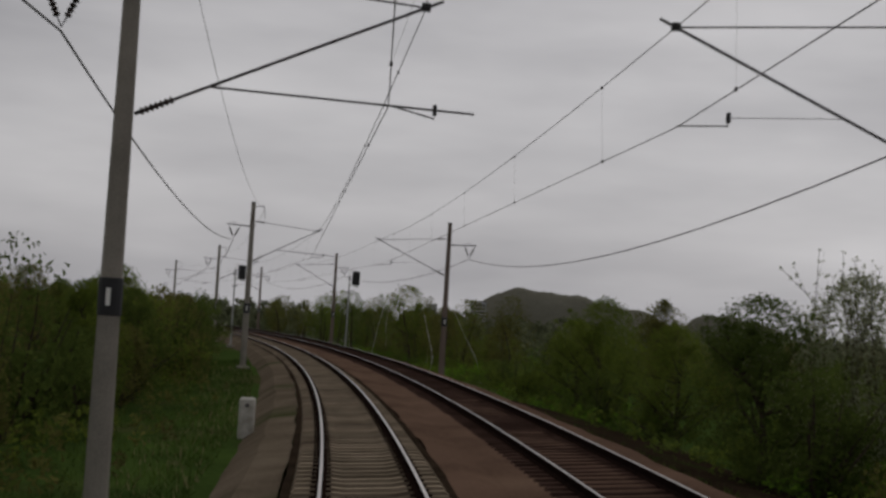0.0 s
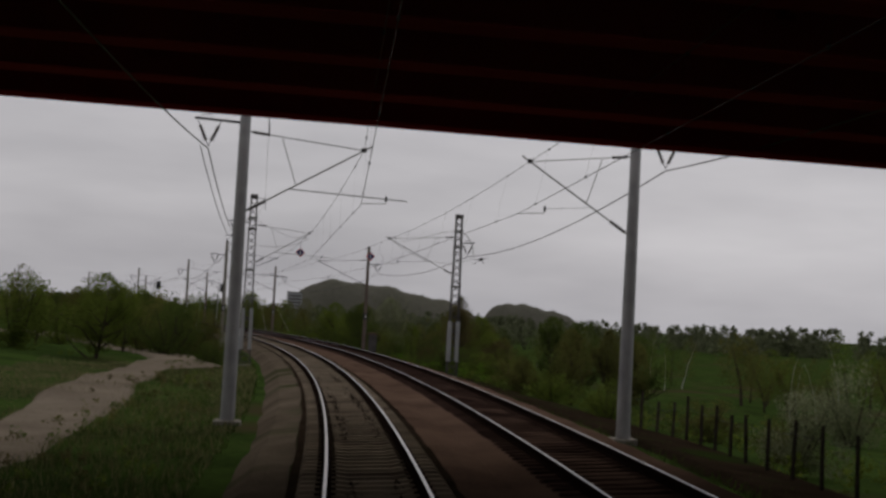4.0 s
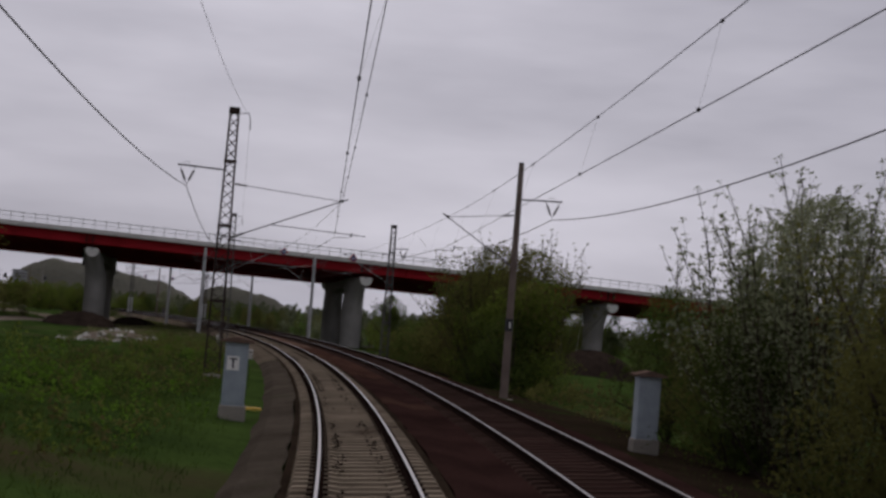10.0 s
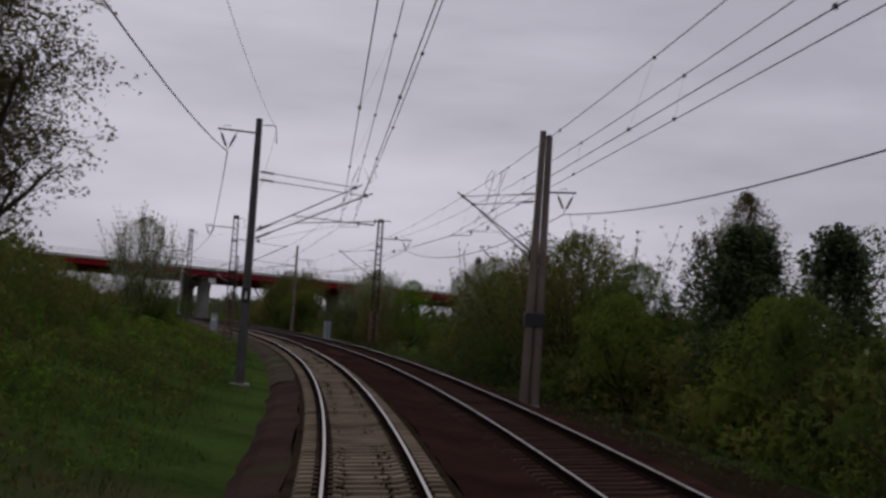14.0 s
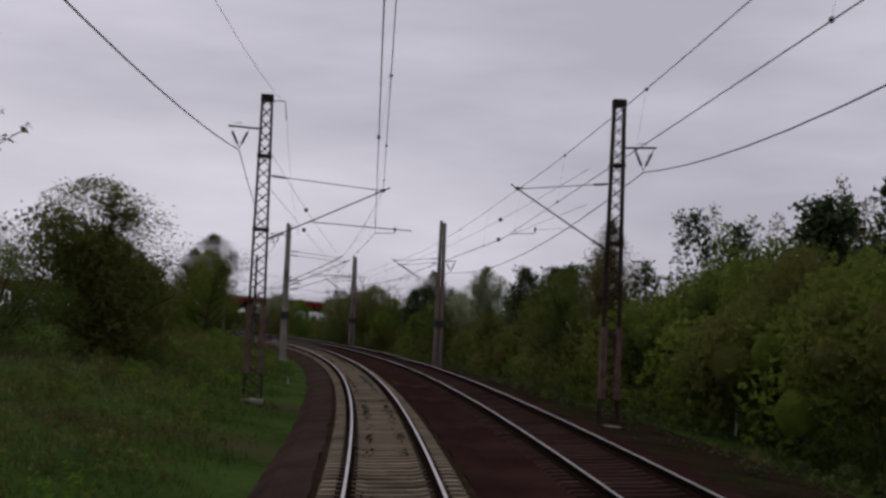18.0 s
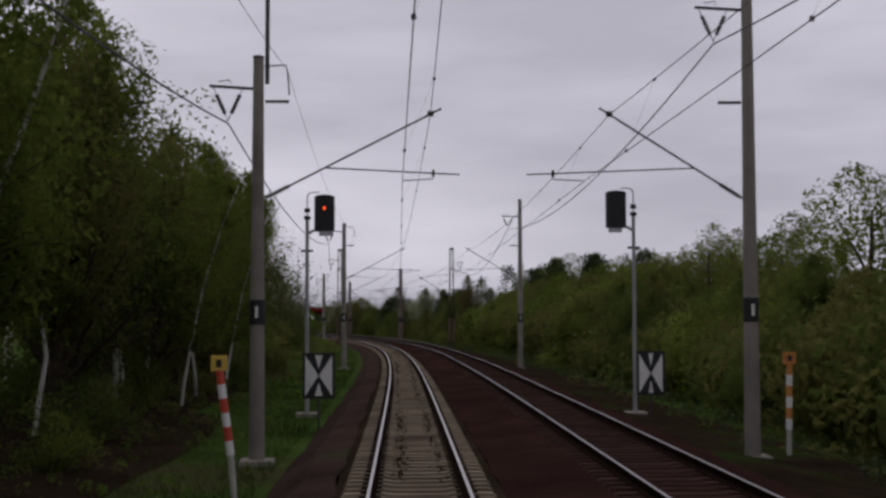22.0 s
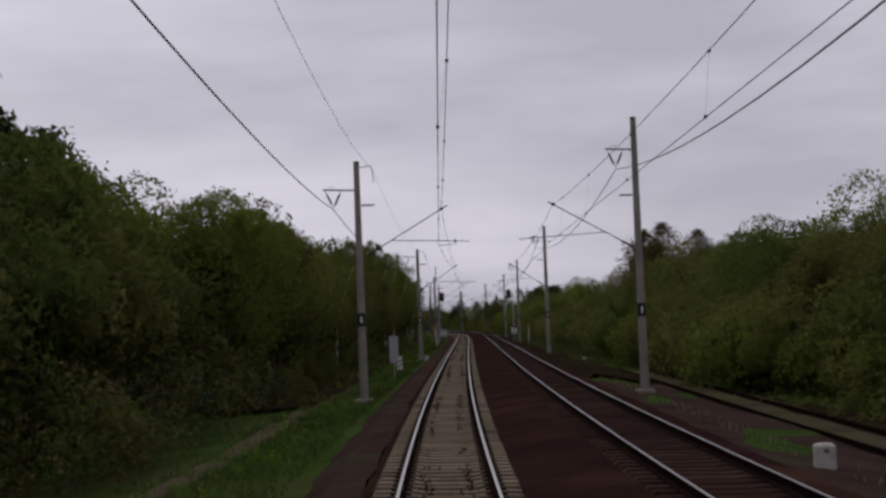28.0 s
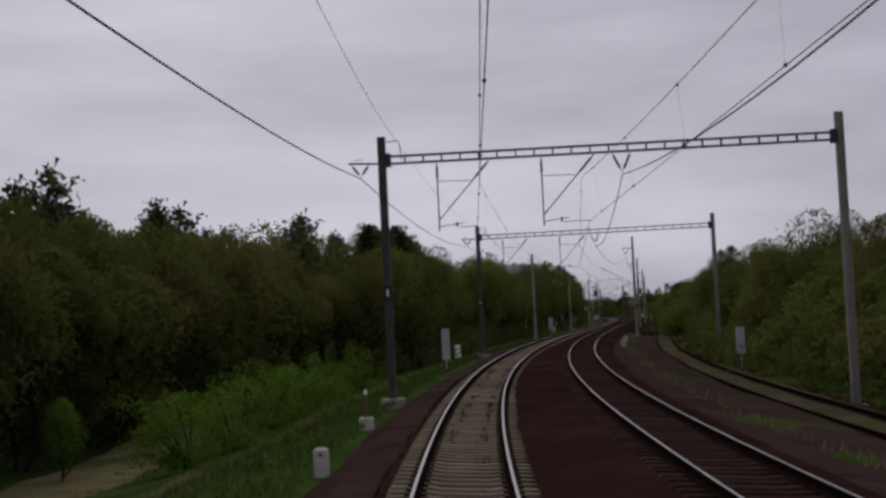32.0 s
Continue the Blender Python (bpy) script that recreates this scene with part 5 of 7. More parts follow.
def heap(name, s, off, rx, ry, h, mat, label, cat, bits=0, bitmat=None, seed=1):
    rnd = random.Random(seed)
    g = gz(s, off)
    root = thing(name, s, off, g, label, cat)
    sh = Shape()
    n, m = 22, 7
    for j in range(m + 1):
        k = j / m
        for i in range(n):
            a = 2 * math.pi * i / n
            r = (1 - k) ** .8 * (1 + .18 * math.sin(3 * a + seed) + rnd.uniform(-.1, .1))
            sh.v.append((rx * r * math.cos(a), ry * r * math.sin(a), -.3 + (h + .3) * (1 - (1 - k) ** 1.6) + rnd.uniform(-.08, .08) * h))
    for j in range(m):
        for i in range(n):
            sh.f.append((j * n + i, j * n + (i + 1) % n, (j + 1) * n + (i + 1) % n, (j + 1) * n + i))
    part("mound", sh, mat, root, smooth=True)
    for k in range(bits):
        a, q = rnd.uniform(0, 6.28), rnd.uniform(0, 1) ** .5
        x, y = rx * q * math.cos(a), ry * q * math.sin(a)
        z = h * (1 - q) * .9
        w, d, t = rnd.uniform(.25, .75), rnd.uniform(.2, .5), rnd.uniform(.1, .3)
        mm = Matrix.Translation((x, y, z)) @ Euler((rnd.uniform(-.6, .6), rnd.uniform(-.6, .6), rnd.uniform(0, 3))).to_matrix().to_4x4()
        part("slab", Shape().box(-w / 2, -d / 2, -t / 2, w / 2, d / 2, t / 2, .02, mm), bitmat, root)


heap("rubble_heap", 150, -11.5, 3.0, 1.8, .55, M_dirt, "spread heap of broken pale concrete slabs in the grass", "rubble", 24, M_stone, 4)
heap("rubble_heap", 163, -12.5, 2.2, 1.6, .4, M_dirt, "low scatter of broken pale concrete slabs", "rubble", 18, M_stone, 9)
heap("soil_heap", 107, -15.5, 4.5, 3.0, 1.5, M_soil, "dark heap of dug soil beside a bridge pier", "soil heap", seed=5)
heap("soil_heap", 86, -9.5, 3.2, 2.2, .9, M_soil, "low dark heap of dug soil by the track", "soil heap", seed=6)
heap("soil_heap", 118, 36, 6.0, 4.0, 2.6, M_soil, "large dark heap of dug soil under the bridge", "soil heap", seed=7)
heap("soil_bank", 92, 26, 12, 5, .5, M_soil, "spread of bare dark soil on a works yard", "bare soil", seed=8)

# sandy road that comes up to the line on the near side


def lane(name, pts, w, label, mat=None):
    sh = Shape()
    pts = [Vector((p[0], p[1], 0)) for p in pts]
    fine = []
    for a, b in zip(pts, pts[1:]):
        fine += [a.lerp(b, k / 6) for k in range(6)]
    fine.append(pts[-1])
    for i, p in enumerate(fine):
        d = (fine[min(i + 1, len(fine) - 1)] - fine[max(i - 1, 0)]).normalized()
        n = Vector((-d.y, d.x, 0))
        for k in (-1, -.8, .8, 1):
            o = p.y + n.y * w * k * (1 + .1 * math.sin(i * .9))
            s = p.x + n.x * w * k
            sh.v.append(tuple(P(s, o, gz(s, o) + ((.13 if w > .6 else .05) if abs(k) < .9 else -.06))))
    for i in range(len(fine) - 1):
        for j in range(3):
            sh.f.append((4 * i + j, 4 * i + j + 1, 4 * i + j + 5, 4 * i + j + 4))
    return tagged(part(name, sh, mat or M_dirt), label, "dirt road", kind="structure")


lane("dirt_road", [(24, -6.4), (14, -7.6), (2, -9.5), (-12, -13), (-25, -19), (-40, -30)], 2.0, "pale sandy dirt road through the scrub")
lane("dirt_lane", [(78, -8.5), (60, -8.6), (45, -9.0), (28, -9.5), (16, -8)], 1.5, "pale sandy lane beside the railway")
lane("works_road", [(130, -40), (112, -26), (98, -20), (80, -17), (62, -18), (40, -24)], 2.6, "pale bare works road under the bridge")
lane("verge_path", [(812, -6.9), (780, -7.0), (750, -7.0), (720, -6.9), (690, -6.4), (660, -6.0), (635, -5.8)], .5, "thin trodden path along the grassy shoulder", M_path)
lane("dry_meadow", [(800, -14.5), (784, -13.8), (768, -13.8), (752, -15.0), (738, -16.0)], 2.8, "patch of pale dry meadow before the wood", M_meadow)
lane("works_strip", [(96, 16), (92, 30), (88, 50), (84, 80)], 3.0, "bare dark strip of a works yard", M_soil)

# ---- trees, bushes and grass ----


def leaf_cards(pts, size, rng, droop=0.0, out=None):
    """Small leaf sprays at the given places, each one slim triangle turned outwards; arrays of points and faces."""
    n = len(pts)
    d = rng.normal(size=(n, 3))
    d[:, 2] -= droop
    d /= np.linalg.norm(d, axis=1, keepdims=True)
    e = rng.normal(size=(n, 3))
    e -= (e * d).sum(1, keepdims=True) * d
    e /= np.linalg.norm(e, axis=1, keepdims=True)
    k = np.broadcast_to(size, (n,))[:, None] * rng.uniform(.6, 1.4, (n, 1))
    a, b, c = pts - d * k * .5 + e * k * .3, pts - d * k * .55 - e * k * .3, pts + d * k * .6
    if out is not None:
        turn = (np.cross(b - a, c - a) * out).sum(1) < 0
        a[turn], b[turn] = b[turn], a[turn].copy()
    v = np.stack([a, b, c], 1).reshape(-1, 3)
    return v, np.arange(3 * n).reshape(-1, 3)


def outwards(pts, centre, mix=.35):
    """Directions away from the middle of a crown, roughened."""
    d = pts - centre
    d /= np.linalg.norm(d, axis=1, keepdims=True) + 1e-6
    d[:, 2] += mix
    return d / np.linalg.norm(d, axis=1, keepdims=True)


def soften(me, n):
    """Shades the leaves by the form of the crown, not each leaf by its own tilt."""
    me.normals_split_custom_set_from_vertices(np.asarray(n, np.float32))


_g = (1 + 5 ** .5) / 2
ICO_V = np.array([(a, b * _g, 0) for a in (-1, 1) for b in (-1, 1)] + [(0, a, b * _g) for a in (-1, 1) for b in (-1, 1)] + [(b * _g, 0, a) for a in (-1, 1) for b in (-1, 1)]) / (1 + _g * _g) ** .5
ICO_F = np.array([t for t in itertools.combinations(range(12), 3) if max(np.linalg.norm(ICO_V[i] - ICO_V[j]) for i, j in ((t[0], t[1]), (t[1], t[2]), (t[0], t[2]))) < 1.1])
ICO_F = np.array([t if np.cross(ICO_V[t[1]] - ICO_V[t[0]], ICO_V[t[2]] - ICO_V[t[0]]) @ ICO_V[t[0]] > 0 else t[::-1] for t in ICO_F])


def cores(c, r, rng, up=.45):
    """The dense inside of leaf clumps: lumpy bodies at places c of radius r; points, triangles and normals."""
    n = len(c)
    a = rng.uniform(0, 6.28, n)
    ca, sa = np.cos(a)[:, None], np.sin(a)[:, None]
    x, y = ICO_V[None, :, 0], ICO_V[None, :, 1]
    d = np.stack([x * ca - y * sa, x * sa + y * ca, np.broadcast_to(ICO_V[None, :, 2], (n, 12))], 2)
    v = c[:, None, :] + d * r[:, None, None] * rng.uniform(.75, 1.15, (n, 12, 1))
    nn = d + np.array([0, 0, up])
    nn /= np.linalg.norm(nn, axis=2, keepdims=True)
    f = (ICO_F[None] + 12 * np.arange(n)[:, None, None]).reshape(-1, 3)
    return v.reshape(-1, 3), f, nn.reshape(-1, 3)


def fast_mesh(name, lots):
    """One mesh out of lots of (points, triangles, material)."""
    me = bpy.data.meshes.new(name)
    v = np.concatenate([q[0] for q in lots])
    base = np.cumsum([0] + [len(q[0]) for q in lots])
    f = np.concatenate([np.asarray(q[1], np.int32) + o for q, o in zip(lots, base)]).astype(np.int32)
    mats = []
    for q in lots:
        if q[2] not in mats:
            mats.append(q[2])
    me.vertices.add(len(v))
    me.vertices.foreach_set("co", np.asarray(v, np.float32).ravel())
    me.loops.add(f.size)
    me.loops.foreach_set("vertex_index", f.ravel())
    me.polygons.add(len(f))
    me.polygons.foreach_set("loop_start", np.arange(0, f.size, 3, dtype=np.int32))
    for m in mats:
        me.materials.append(m)
    if len(mats) > 1:
        me.polygons.foreach_set("material_index", np.concatenate([np.full(len(q[1]), mats.index(q[2]), np.int32) for q in lots]))
    me.update(calc_edges=True)
    return me


def triangles(shape):
    f = []
    for q in shape.f:
        f += [(q[0], q[i], q[i + 1]) for i in range(1, len(q) - 1)]
    return np.array(shape.v), np.array(f)


def limb(sh, rng, start, d, length, r, up=.1, n=5):
    pts, p, dd = [start], start.copy(), d / np.linalg.norm(d)
    for _ in range(n - 1):
        dd = dd + rng.normal(size=3) * .12 + np.array([0, 0, up])
        dd /= np.linalg.norm(dd)
        p = p + dd * length / (n - 1)
        pts.append(p.copy())
    sh.tube([Vector(q) for q in pts], r, 5 if r > .06 else 3, r * .25, caps=False)
    return np.array(pts)


def grow(kind, h, seed, count, size):
    """Wood and leaf places of one tree of height h."""
    rng = np.random.default_rng(seed)
    wood, twigs, where = Shape(), Shape(), []
    if kind == "bush":
        for k in range(9):
            a = rng.uniform(0, 6.28)
            d = np.array([math.cos(a) * rng.uniform(.2, .9), math.sin(a) * rng.uniform(.2, .9), 1.0])
            pts = limb(wood, rng, np.array([math.cos(a) * .2, math.sin(a) * .2, -.1]), d, h * rng.uniform(.65, 1.0), .05 + .008 * h)
            for q in range(5):
                c = pts[rng.integers(1, 5)]
                where.append((c + rng.normal(size=3) * .25 * h * .3, h * rng.uniform(.12, .2)))
        for k in range(16):
            a, q = rng.uniform(0, 6.28), rng.uniform(.3, .62) * h
            where.append((np.array([q * math.cos(a), q * math.sin(a), rng.uniform(.05, .45) * h]), h * .15))
    elif kind == "shoots":
        # many upright stems from one stool, each with small sprays of leaves to its tip
        for k in range(64):
            a, q = rng.uniform(0, 6.28), .4 * rng.uniform(.02, 1) ** .6
            st = np.array([math.cos(a) * q * .3 * h, math.sin(a) * q * .3 * h, -.1])
            pts = limb(wood, rng, st, np.array([math.cos(a) * q, math.sin(a) * q, 1.0]), h * (1.03 - q * q * 2.0) * rng.uniform(.8, 1.02), .0035 * h, .05, 8)
            for f in np.linspace(2, 7, 16):
                c = pts[int(f)] + (pts[min(int(f) + 1, 7)] - pts[int(f)]) * (f % 1)
                where.append((c, h * (.05 - .0058 * f)))
            for j in (4, 5, 5, 6):
                tw = limb(wood, rng, pts[j], np.array([rng.normal() * .3, rng.normal() * .3, 1.0]), h * .14, .008, .05, 4)
                where += [(p, h * .011) for p in tw[1:]]
    elif kind == "pine":
        limb(wood, rng, np.array([0, 0, -.3]), np.array([rng.normal() * .03, rng.normal() * .03, 1]), h * .9, .02 * h, 0, 8)
        for k in range(34):
            z = h * rng.uniform(.3, .98)
            a = rng.uniform(0, 6.28)
            L = h * .24 * (1.12 - z / h) ** .7 * rng.uniform(.6, 1.2)
            pts = limb(wood, rng, np.array([0, 0, z]), np.array([math.cos(a), math.sin(a), .15]), L, .03, .12, 4)
            for q in (2, 3):
                where.append((pts[q], .07 * h))
        where.append((np.array([0, 0, h]), .05 * h))
    elif kind == "birch":
        tr = limb(wood, rng, np.array([0, 0, -.3]), np.array([rng.normal() * .05, rng.normal() * .05, 1]), h, .0085 * h, .02, 9)
        for k in range(34):
            f = rng.uniform(.33, 1)
            c = tr[min(int(f * 8), 8)]
            a = rng.uniform(0, 6.28)
            L = h * .2 * (1.25 - f) * rng.uniform(.6, 1.2)
            pts = limb(twigs, rng, c, np.array([math.cos(a), math.sin(a), .9]), L, .025, -.05, 4)
            where += [(pts[2], .055 * h), (pts[3], .06 * h)]
    else:
        base = {"low": .12, "sparse": .3}.get(kind, .22)
        rise = (.7, 1.5) if kind == "sparse" else (.3, .95)
        tr = limb(wood, rng, np.array([0, 0, -.3]), np.array([rng.normal() * .08, rng.normal() * .08, 1]), h * .8, .022 * h, .03, 7)
        for k in range(22):
            f = rng.uniform(base, 1)
            c = tr[min(int(f * 6), 6)]
            a = rng.uniform(0, 6.28)
            L = h * .42 * (1.18 - .75 * f) * rng.uniform(.65, 1.15)
            pts = limb(wood, rng, c, np.array([math.cos(a), math.sin(a), rng.uniform(*rise)]), L, .012 * h * (1.3 - f), .08, 5)
            for q in (2, 3, 4):
                where.append((pts[q], h * rng.uniform(.06, .1)))
            for q in range(12 if kind == "sparse" else 3):
                tw = limb(wood, rng, pts[rng.integers(2, 5)], rng.normal(size=3) * .55 + np.array([0, 0, 1.1]), L * rng.uniform(.3, .6), .011, .05, 3)
                where += [(tw[-1], h * .026), (tw[1], h * .03)]
        where.append((tr[-1], h * .08))
    cs = np.array([c for c, r in where])
    rs = np.array([r for c, r in where])
    pick = rng.integers(0, len(cs), count)
    off = rng.normal(size=(count, 3))
    off *= (rng.uniform(.2, 1.0, (count, 1)) ** .6) / np.linalg.norm(off, axis=1, keepdims=True) * 1.05
    off[:, 2] *= .85
    pts = cs[pick] + off * rs[pick][:, None]
    if kind != "bush":
        # the body of the crown between the limbs: (foot, width, where it is widest)
        foot, width, wide_at = {"broad": (.2, .29, .5), "low": (.06, .32, .45), "birch": (.25, .15, .4), "pine": (.25, .2, .12), "sparse": (.34, .27, .5), "shoots": (.02, .28, .5)}[kind]
        n = int(count * (.45 if kind in ("sparse", "shoots") else .5))
        v = rng.uniform(0, 1, n) ** .85
        a = rng.uniform(0, 6.28, n)
        shape = np.where(v < wide_at, (v / wide_at) ** (.85 if kind == "sparse" else .55), ((1 - v) / (1 - wide_at)) ** (.62 if kind in ("birch", "pine", "sparse") else .46))
        lump = 1 + .22 * np.sin(3 * a + 9 * v + seed) + .16 * np.sin(7 * a - 17 * v) + .1 * np.sin(13 * a + 31 * v + seed)
        rad = width * h * shape * lump * (rng.uniform(.05, 1.05, n) ** .7 if kind == "sparse" else rng.uniform(.35, 1.05, n) ** .5)
        lean = cs[:, :2].mean(0)
        pts[:n] = np.stack([lean[0] * v + rad * np.cos(a), lean[1] * v + rad * np.sin(a), h * (foot + ((.87 if kind == "shoots" else .93 if kind in ("low", "broad") else 1) - foot) * v)], 1) + rng.normal(size=(n, 3)) * .012 * h
    pts[:, 2] = np.maximum(pts[:, 2], .05)
    return wood, twigs, pts, rng


PROTO, PLAIN = {}, {}


def tree_meshes(kind, leaf, seed, count, size, h=10.0):
    key = (kind, leaf, seed, count)
    if key not in PROTO:
        wood, twigs, pts, rng = grow(kind, h, seed * 13 + len(kind), count, size)
        n = outwards(pts, np.array([0, 0, h * .45]))
        n = n + np.random.default_rng(seed).normal(size=n.shape) * .14
        n /= np.linalg.norm(n, axis=1, keepdims=True)
        v, f = leaf_cards(pts, size, rng, .5 if kind == "birch" else 0, n)
        tm = wood.mesh("trunk", M_birch if kind == "birch" else M_bark)
        cm = fast_mesh("crown", [(v, f, LEAVES[leaf])])
        soften(cm, np.repeat(n, 3, 0))
        PROTO[key] = (tm, cm, twigs.mesh("limbs", M_bark) if twigs.v else None)
    return PROTO[key]


def tree_arrays(kind, seed, count, size, h=10.0):
    key = (kind, seed, count)
    if key not in PLAIN:
        wood, twigs, pts, rng = grow(kind, h, seed * 13 + len(kind), count, size)
        n = outwards(pts, np.array([0, 0, h * .45]))
        v, f = leaf_cards(pts, size, rng, .5 if kind == "birch" else 0, n)
        PLAIN[key] = (triangles(wood), (v, f, np.repeat(n, 3, 0)))
    return PLAIN[key]


KINDS = {"broad": "leafy broad-crowned tree in fresh {} spring foliage", "low": "low-branched leafy tree in {} spring foliage", "sparse": "twiggy round-crowned tree with small {} young leaves", "shoots": "many-stemmed scrub tree with upright {} shoots",
         "birch": "slender birch with a white trunk and {} leaves", "pine": "dark pine with layered {} needles", "bush": "dense rounded bush in {} leaf"}
TINT = {"spring": "light green", "dark": "deep green", "olive": "olive green", "brown": "bronze", "bright": "bright green", "blossom": "white blossoming", "needle": "dark green"}
GROUPS = {"broad": "broadleaf trees", "low": "broadleaf trees", "sparse": "thin trees", "shoots": "broadleaf trees", "birch": "birches", "pine": "pines", "bush": "bushes"}


COUNT = {"broad": 7800, "low": 7800, "sparse": 11000, "shoots": 8200, "birch": 3800, "pine": 3600, "bush": 3400}
SIZE = {"broad": .195, "low": .195, "sparse": .155, "shoots": .17, "birch": .165, "pine": .27, "bush": .37}


def standing(s, off, h, wide):
    rnd = random.Random(int(s * 10) + int(off * 100))
    k = h / 10
    return Matrix.Translation(P(s, off, gz(s, off) - .05)) @ Matrix.Rotation(rnd.uniform(0, 6.28), 4, "Z") @ Matrix.Diagonal((k * wide, k * wide, k, 1))


def plant(kind, s, off, h, leaf, seed, wide=1.0, fine=0):
    """One tree or bush of height h."""
    trunk, crown, limbs = tree_meshes(kind, leaf, seed, int(COUNT[kind] * (1, 1.8, 3.0)[fine]), SIZE[kind] * (1, .72, .55)[fine])
    name = "bush" if kind == "bush" else kind + "_tree" if kind in ("birch", "pine") else "tree"
    root = new(name)
    root.matrix_world = standing(s, off, h, wide)
    tagged(root, KINDS[kind].format(TINT[leaf]), "bush" if kind == "bush" else "tree", GROUPS[kind])
    for nm, me in (("trunk", trunk), ("crown", crown), ("branchwork", limbs)):
        if me is None:
            continue
        ob = new(nm, me)
        ob.parent = root
        if nm == "branchwork":
            tagged(ob, kind="stuff")
    return root


def wood_lot(lots, kind, s, off, h, leaf, seed, wide, share=.5):
    """Adds one tree to a joined wood."""
    (wv, wf), (lv, lf, ln) = tree_arrays(kind, seed, int(COUNT[kind] * share), SIZE[kind] * 1.1 * (.27 / share) ** .5)
    m = np.array(standing(s, off, h, wide))
    lots.append((wv @ m[:3, :3].T + m[:3, 3], wf[:110], M_birch if kind == "birch" else M_bark, np.zeros((len(wv), 3))))
    ln = ln @ m[:3, :3].T
    lots.append((lv @ m[:3, :3].T + m[:3, 3], lf, LEAVES[leaf], ln / np.linalg.norm(ln, axis=1, keepdims=True)))


# single trees and bushes that stand out: kind, s, off, height, leaf, seed, width
SINGLE = [("shoots", 173, 11.6, 9.8, "olive", 1, 1.15), ("shoots", 166, 12.5, 9.0, "spring", 2, 1.2), ("shoots", 170, 14.5, 10.0, "olive", 3, 1.1), ("shoots", 161, 13, 7.4, "olive", 1, 1.2), ("bush", 168, 12.5, 5.5, "brown", 2, 1.1), ("bush", 178, 11.5, 5.0, "dark", 1, 1.2),
          ("sparse", 126, 13, 6.0, "dark", 1, 1.2), 
          ("shoots", 214, 13.2, 9.6, "blossom", 2, 1.1), ("shoots", 218.5, 12.4, 9.0, "blossom", 1, 1.2), ("shoots", 216, 11.6, 6.0, "dark", 3, 1.4), ("shoots", 208, 14, 6.6, "olive", 3, 1.2), ("bush", 210, 12.5, 5.0, "olive", 2, 1.1), ("low", 205, 12.2, 6.0, "dark", 3, .9), ("bush", 217, 11.2, 4.2, "dark", 1, 1.1), ("broad", 221, 15.5, 8.2, "bright", 1, .95), ("bush", 226, 11.8, 6.5, "olive", 1, .9)]
SINGLE2 = [("birch", 252, 12.6, 7.0, "spring", 2, .9), ("sparse", 255, 14.2, 8.4, "brown", 1, .6), ("shoots", 265, 12.8, 9.2, "blossom", 1, 1.1), ("shoots", 261, 14.6, 8.4, "blossom", 2, 1.1), ("low", 272, 11.6, 7.2, "dark", 2, 1.0), ("shoots", 276, 13, 9.0, "olive", 2, 1.25), ("shoots", 283.5, 13.4, 9.4, "spring", 3, 1.25),
           ("bush", 281, 11.5, 6.5, "brown", 1, 1.0), ("shoots", 290, 12.6, 9.6, "olive", 1, 1.25), ("bush", 285, 11, 5.5, "dark", 2, 1.0), ("broad", 296, 13.8, 7.4, "dark", 1, 1.0)]
SINGLE3 = [("pine", 308, 13.5, 7.6, "needle", 1, 1.2), ("pine", 303, 16, 8.0, "needle", 2, 1.2), ("pine", 312, 15.5, 7.6, "needle", 3, 1.2), ("sparse", 296, 18.2, 10.6, "brown", 1, .8), ("shoots", 328, 14, 7.8, "blossom", 1, 1.1), ("shoots", 333, 13.4, 7.4, "blossom", 2, 1.0), ("pine", 352, 15, 8.2, "needle", 1, 1.2),
           ("pine", 356, 16.5, 8.2, "needle", 2, 1.3), ("bush", 336, 11.5, 4.2, "olive", 3, 1.1), ("sparse", 340, 14, 9.0, "blossom", 3, .9), ("broad", 370, 14, 8.0, "olive", 1, .9), ("sparse", 388, 12.5, 9.5, "brown", 2, .6)]
SINGLE4 = [("shoots", 264, -10.2, 8.2, "blossom", 3, 1.0), ("bush", 260, -9.6, 4.4, "dark", 1, 1.2), ("bush", 268, -9.2, 3.6, "dark", 3, 1.2), ("sparse", 324, -9.2, 9.6, "brown", 2, 1.3), ("sparse", 321, -10.6, 8.2, "brown", 1, 1.0), ("low", 345, -9.4, 7.6, "spring", 1, .9), ("low", 337, -9.8, 6.2, "spring", 2, .8),
           ("bush", 325, -11, 3.5, "dark", 2, 1.4), ("bush", 290, -11, 3.2, "olive", 2, 1.2), ("bush", 203, -15, 4.8, "olive", 1, 1.5), ("bush", 405, -14, 4.2, "dark", 2, 1.2), ("bush", 250, -12, 3.4, "olive", 3, 1.3), ("bush", 236, -10.2, 2.4, "dark", 1, 1.5), ("bush", 242, -11.0, 2.6, "dark", 2, 1.4)]
SINGLE5 = [("low", 396, -11.5, 8.0, "olive", 1, 1.5), ("broad", 372, -13.5, 7.0, "spring", 3, .9), ("pine", 398, -22, 5.0, "needle", 1, 1.0), ("shoots", 438, -9.9, 8.4, "blossom", 2, 1.15), ("bush", 436, -10.2, 4.6, "dark", 3, 1.2),
           ("broad", 417, -14, 7.6, "olive", 2, 1.0), ("broad", 432, -13, 6.5, "olive", 3, 1.0), ("bush", 441, -8.5, 3.8, "dark", 2, 1.1), ("sparse", 468, -9.9, 11.5, "olive", 3, .75), ("sparse", 474, -10.6, 12.6, "olive", 2, .75)]
